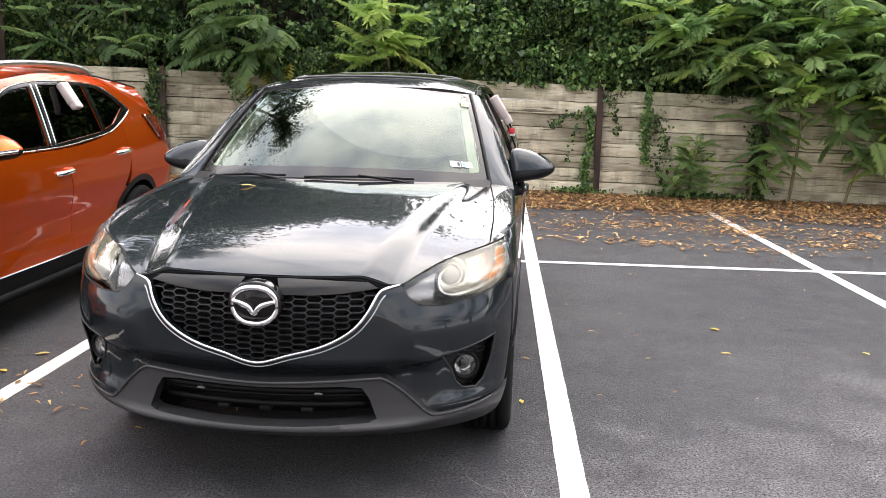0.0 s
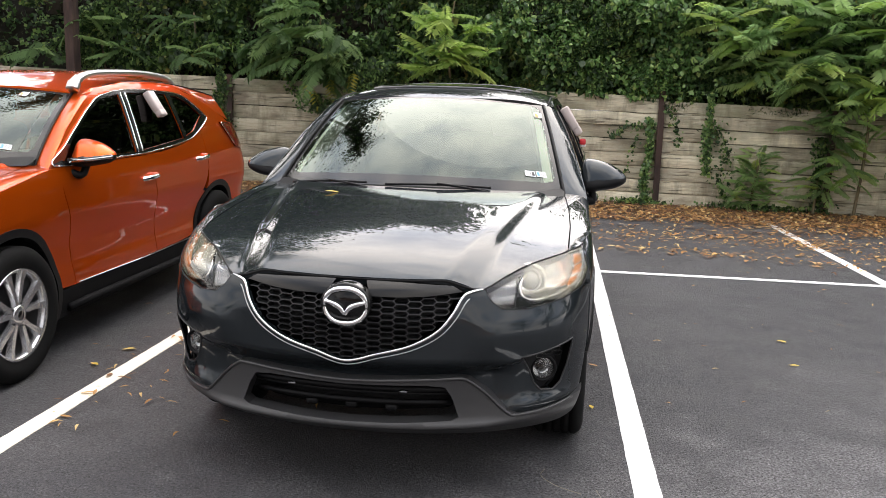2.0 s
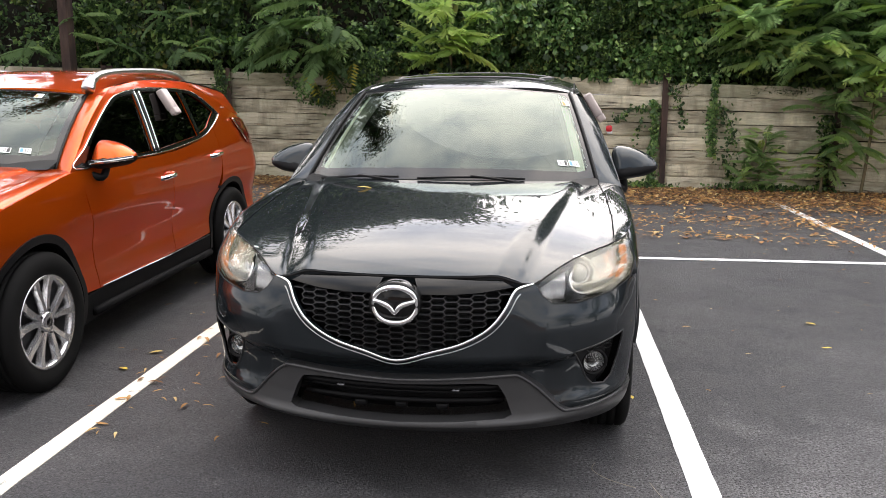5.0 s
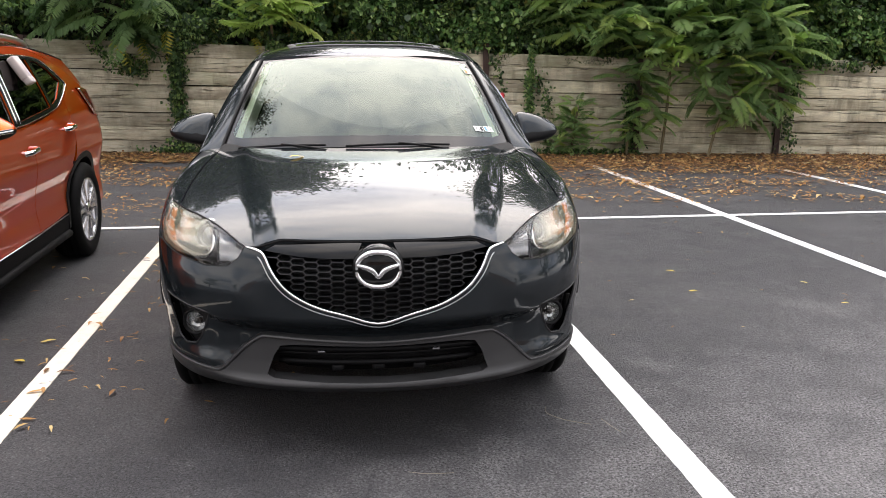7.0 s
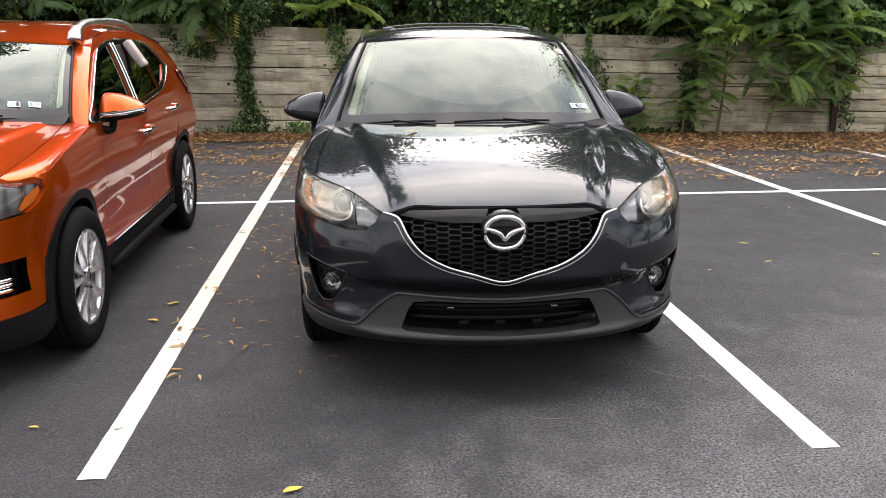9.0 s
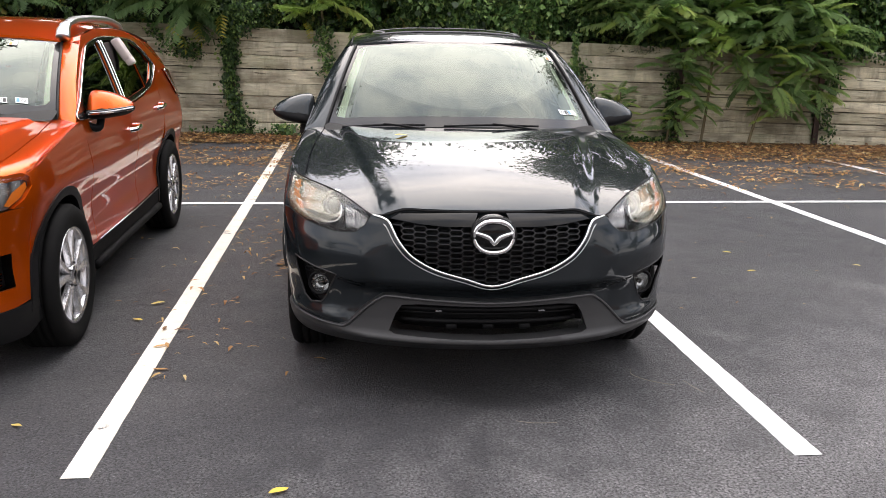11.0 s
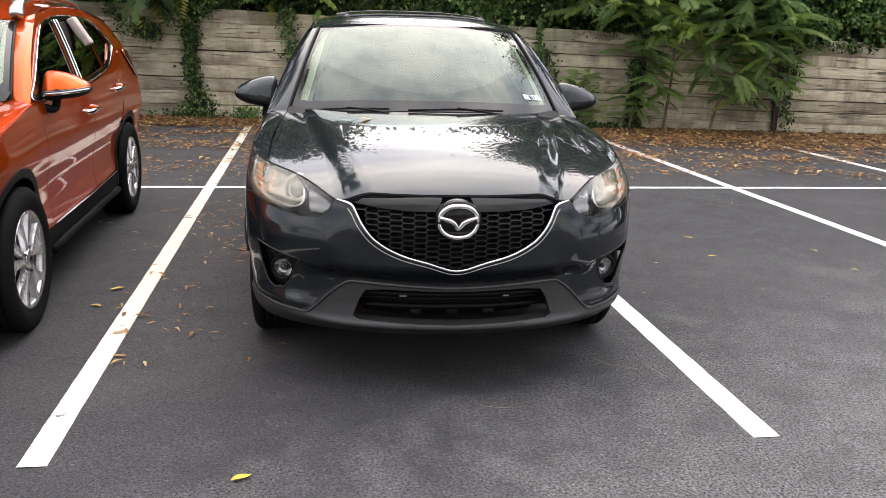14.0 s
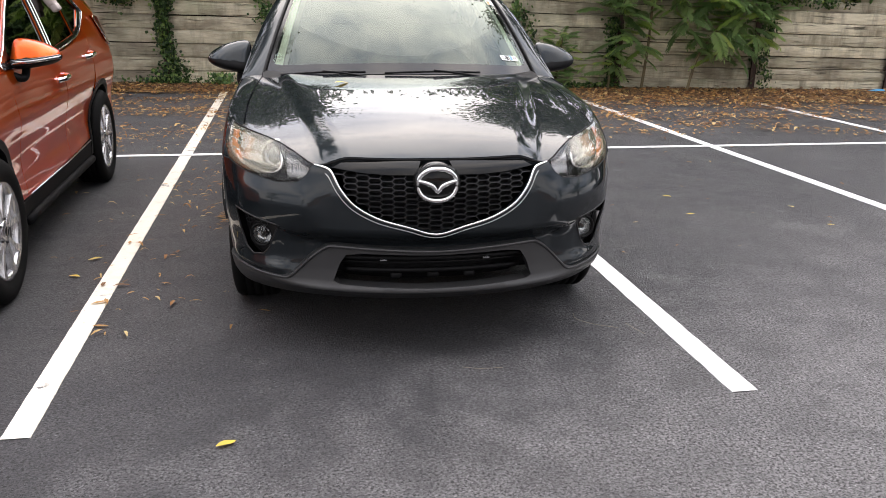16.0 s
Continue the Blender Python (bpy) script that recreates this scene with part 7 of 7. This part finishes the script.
    lamp_low = [(0.5, 0.84), (0.62, 0.8), (0.76, 0.785), (0.862, 0.8)]
    right = b.nose_loop([(0.0, 0.66), (0.3, 0.68), (0.42, 0.84)] + lamp_low) + b.side_loop([(0.48, 0.8), (0.47, 0.6), (0.46, 0.38)]) + b.nose_loop(low[::-1])
    loop = right[:-1] + [(0.0, 0.33)] + [(-u, z) for u, z in right[::-1]][1:-1]
    fogs = [(0.62, 0.6), (0.835, 0.605), (0.84, 0.45), (0.66, 0.44)]
    patch("bumper", loop, b.shell, ORANGE_PAINT, car, 0.025, [b.nose_loop(fogs), [(-u, z) for u, z in b.nose_loop(fogs)]], rim=(0, 0.03, 0))
    v = b.nose_loop(low) + b.side_loop([(0.46, 0.37), (0.5, 0.25)]) + b.nose_loop([(0.84, 0.2), (0.4, 0.2), (0.0, 0.2)])
    patch("lower_bumper", v[:-1] + [(0.0, 0.2)] + [(-u, z) for u, z in v[::-1]][1:-1], lambda u, z: b.shell(u, z, 0.006), BLACK_PLASTIC, car, 0.03, rim=(0, 0.04, 0), label="black plastic lower bumper")
    gr = b.nose_loop([(0.0, b.meet(0.0)[1]), (0.3, b.meet(0.3)[1]), (0.44, seam[0][2]), (0.42, 0.84), (0.3, 0.68), (0.0, 0.66)])
    patch("grille", gr[:-1] + [(0.0, 0.66)] + [(-u, z) for u, z in gr[::-1]][1:-1], lambda u, z: b.shell(u, z, -0.03), BLACK_PLASTIC, car, 0.04, rim=(0, 0, 0), label="black grille")
    ln = spline([(0.43, 0.9), (0.36, 0.78), (0.26, 0.7), (0.0, 0.685), (-0.26, 0.7), (-0.36, 0.78), (-0.43, 0.9)], 6)
    tube("grille_surround", [tuple(float(c) for c in b.shell(b.ux(x, z), z, 0.0)) for x, z in ln], 0.016, CHROME, car, "chrome grille bar", 8)
    lamp = [(0.45, 0.905), (0.5, 0.845), (0.62, 0.805), (0.76, 0.79), (0.86, 0.805), (0.895, 0.84), (0.908, 0.885), (0.903, 0.925)] + [(x, z - 0.002) for x, _, z in seam[:0:-1]]

    def lights(flip):
        sx = -1 if flip else 1
        loop = b.nose_loop(lamp)
        hl = patch("headlight", loop, lambda u, z: b.shell(u, z, -0.018 - 0.003 * np.sin(u * 70)), LAMP_GREY, car, 0.015, rim=(0, 0, 0), mirror=flip, label="clear swept-back headlight")
        patch("lamp_lens", loop, lambda u, z: b.shell(u, z, -0.001), LENS, hl, 0.02, rim=(0, 0.01, 0), mirror=flip).visible_shadow = False
        amb = [(0.872, 0.87), (0.9, 0.905), (0.904, 0.88), (0.893, 0.845), (0.862, 0.812), (0.85, 0.82)]
        patch("indicator", b.nose_loop(amb), lambda u, z: b.shell(u, z, -0.013), AMBER, hl, 0.015, rim=(0, 0.01, 0), mirror=flip, label="amber indicator")
        refl = [(0.52, 0.9), (0.56, 0.85), (0.7, 0.815), (0.79, 0.82), (0.8, 0.89), (0.7, 0.905)]
        patch("reflector", b.nose_loop(refl), lambda u, z: b.shell(u, z, -0.016 - 0.004 * np.sin(z * 90)), PALE, hl, 0.015, rim=(0, 0.005, 0), mirror=flip)
        fog = patch("fog_lamp_recess", b.nose_loop(fogs), lambda u, z: b.shell(u, z, -0.06), BLACK_PLASTIC, car, 0.03, rim=(0, -0.055, 0), mirror=flip, label="black fog lamp recess")
        for z in (0.468, 0.492, 0.515):
            ln = [tuple(float(c) for c in b.shell(b.ux(x, z), z, -0.03)) for x in np.linspace(0.7, 0.815, 6)]
            tube("fog_lamp", flipped(ln, flip), 0.01, CHROME, fog, "bright fog lamp bar", 8)
        m = door_mirror(car, (sx * 0.995, 1.6, 1.152), (0.132, 0.095, 0.084), sx, ORANGE_PAINT, (sx * 0.86, 1.5, 1.06))
        ln = spline([(sx * 0.895, 1.475, 1.118), (sx * 0.97, 1.466, 1.124), (sx * 1.05, 1.488, 1.134), (sx * 1.125, 1.548, 1.145)], 6)
        tube("mirror_strip", ln, 0.009, CHROME, m, "chrome strip with a lamp", 8, False, 1.3)
        tube("mirror_lamp", [(x, y - 0.003, z + 0.008) for x, y, z in ln], 0.006, BLACK_GLOSS, m, "", 6)
        rail = spline([(sx * 0.655, 1.96, 1.515), (sx * 0.652, 2.02, 1.575), (sx * 0.648, 2.2, 1.618), (sx * 0.642, 2.55, 1.635), (sx * 0.638, 2.95, 1.636), (sx * 0.634, 3.28, 1.612), (sx * 0.632, 3.4, 1.565)], 6)
        n = len(rail)
        tube("roof_rail", rail, [0.042 if i < 5 else 0.034 if i < 8 else 0.026 if i < n - 5 else 0.032 for i in range(n)], SATIN, car, "satin silver roof rail", 10, False, 0.9)
        tl = [(3.9, 1.27), (4.0, 1.27), (4.2, 1.24), (4.28, 1.1), (4.2, 1.03), (4.06, 1.06)]
        patch("tail_light", b.side_loop(tl), lambda u, z: b.shell(u, z, 0.012), RED_LENS, car, 0.03, rim=(-0.03, 0, 0), face=(1, 0, 0), mirror=flip, label="red wraparound tail light")
        ln = [tuple(float(c) for c in b.shell(b.uy(y, z), z, 0.018)) for y, z in spline([(3.9, 1.265), (3.95, 1.2), (4.03, 1.09)], 5)]
        tube("tail_light_edge", flipped(ln, flip), 0.009, CHROME, car, "bright tail light edge", 6)
        ln = [tuple(float(c) for c in b.shell(b.uy(y, z), z, 0.01)) for y, z in [(1.52, 0.4), (2.4, 0.395), (3.15, 0.41)]]
        tube("sill_trim", flipped(ln, flip), 0.0038, SATIN, car, "", 6)
        ln = [tuple(float(c) for c in b.shell(b.uy(y, 0.275), 0.275, 0.016)) for y in np.linspace(1.4, 3.15, 10)]
        tube("sill_step", flipped(ln, flip), 0.026, SILL_PLASTIC, car, "lower ledge of the sill", 8)
    both(lights)
    wiper(car, b, -0.62, -0.1, 0.01)
    wiper(car, b, -0.05, 0.5, 0.012)
    stickers(car, b, [(0.53, 0.14), (0.62, 0.14)], 0.06, (0.47, 0.86))
    return car, b


orange, orange_body = orange_car()
orange.matrix_basis = pose(-2.90, 0.09, 0)


def window_box(car, b, y, z, sx, tint):
    """A dealer's key box hooked over a side window."""
    x, yy, zz = (float(c) for c in b.shell(b.uy(y, z), np.array(z)))
    m = car.matrix_basis @ pose(sx * (x + 0.03), yy, zz, 0, sx * -32, 0)
    box = place(thing("key_box", "pale plastic key box hooked over a car's side window", "key box", "key boxes"), m)
    part("case", block((0.055, 0.1, 0.16), (0, 0, 0), 0.012), tint, box, "", True)
    part("lid", block((0.05, 0.094, 0.05), (0.004, 0, -0.095), 0.01), BOX_PLASTIC, box, "", True)
    part("hook", block((0.012, 0.06, 0.06), (-0.032 * sx, 0, 0.085), 0.003), STEEL, box)
    return box


window_box(orange, orange_body, 2.78, 1.44, 1, BOX_PLASTIC)
window_box(grey, grey_body, 2.62, 1.42, 1, BOX_PLASTIC)


tag = thing("tag", "small red and white tag hanging by the grey car's window", "tag", at=grey.matrix_basis @ pose(0.835, 2.2, 1.295))
part("tag_body", block((0.036, 0.012, 0.036), (0, 0, 0), 0.01), TAG_RED, tag, "", True)
part("tag_paper", block((0.03, 0.006, 0.016), (0.004, 0.004, -0.022), 0.004), WHITE_PAPER, tag)


# a yellow leaf on the grey bonnet
leaf = fallen_leaf(-0.31, 1.0, -75, 0.07, LEAF_YELLOW, "yellow leaf lying on the grey bonnet")
leaf.location.z = float(grey_body.deck(np.array(-0.34), np.array(0.99))[2]) - 0.004
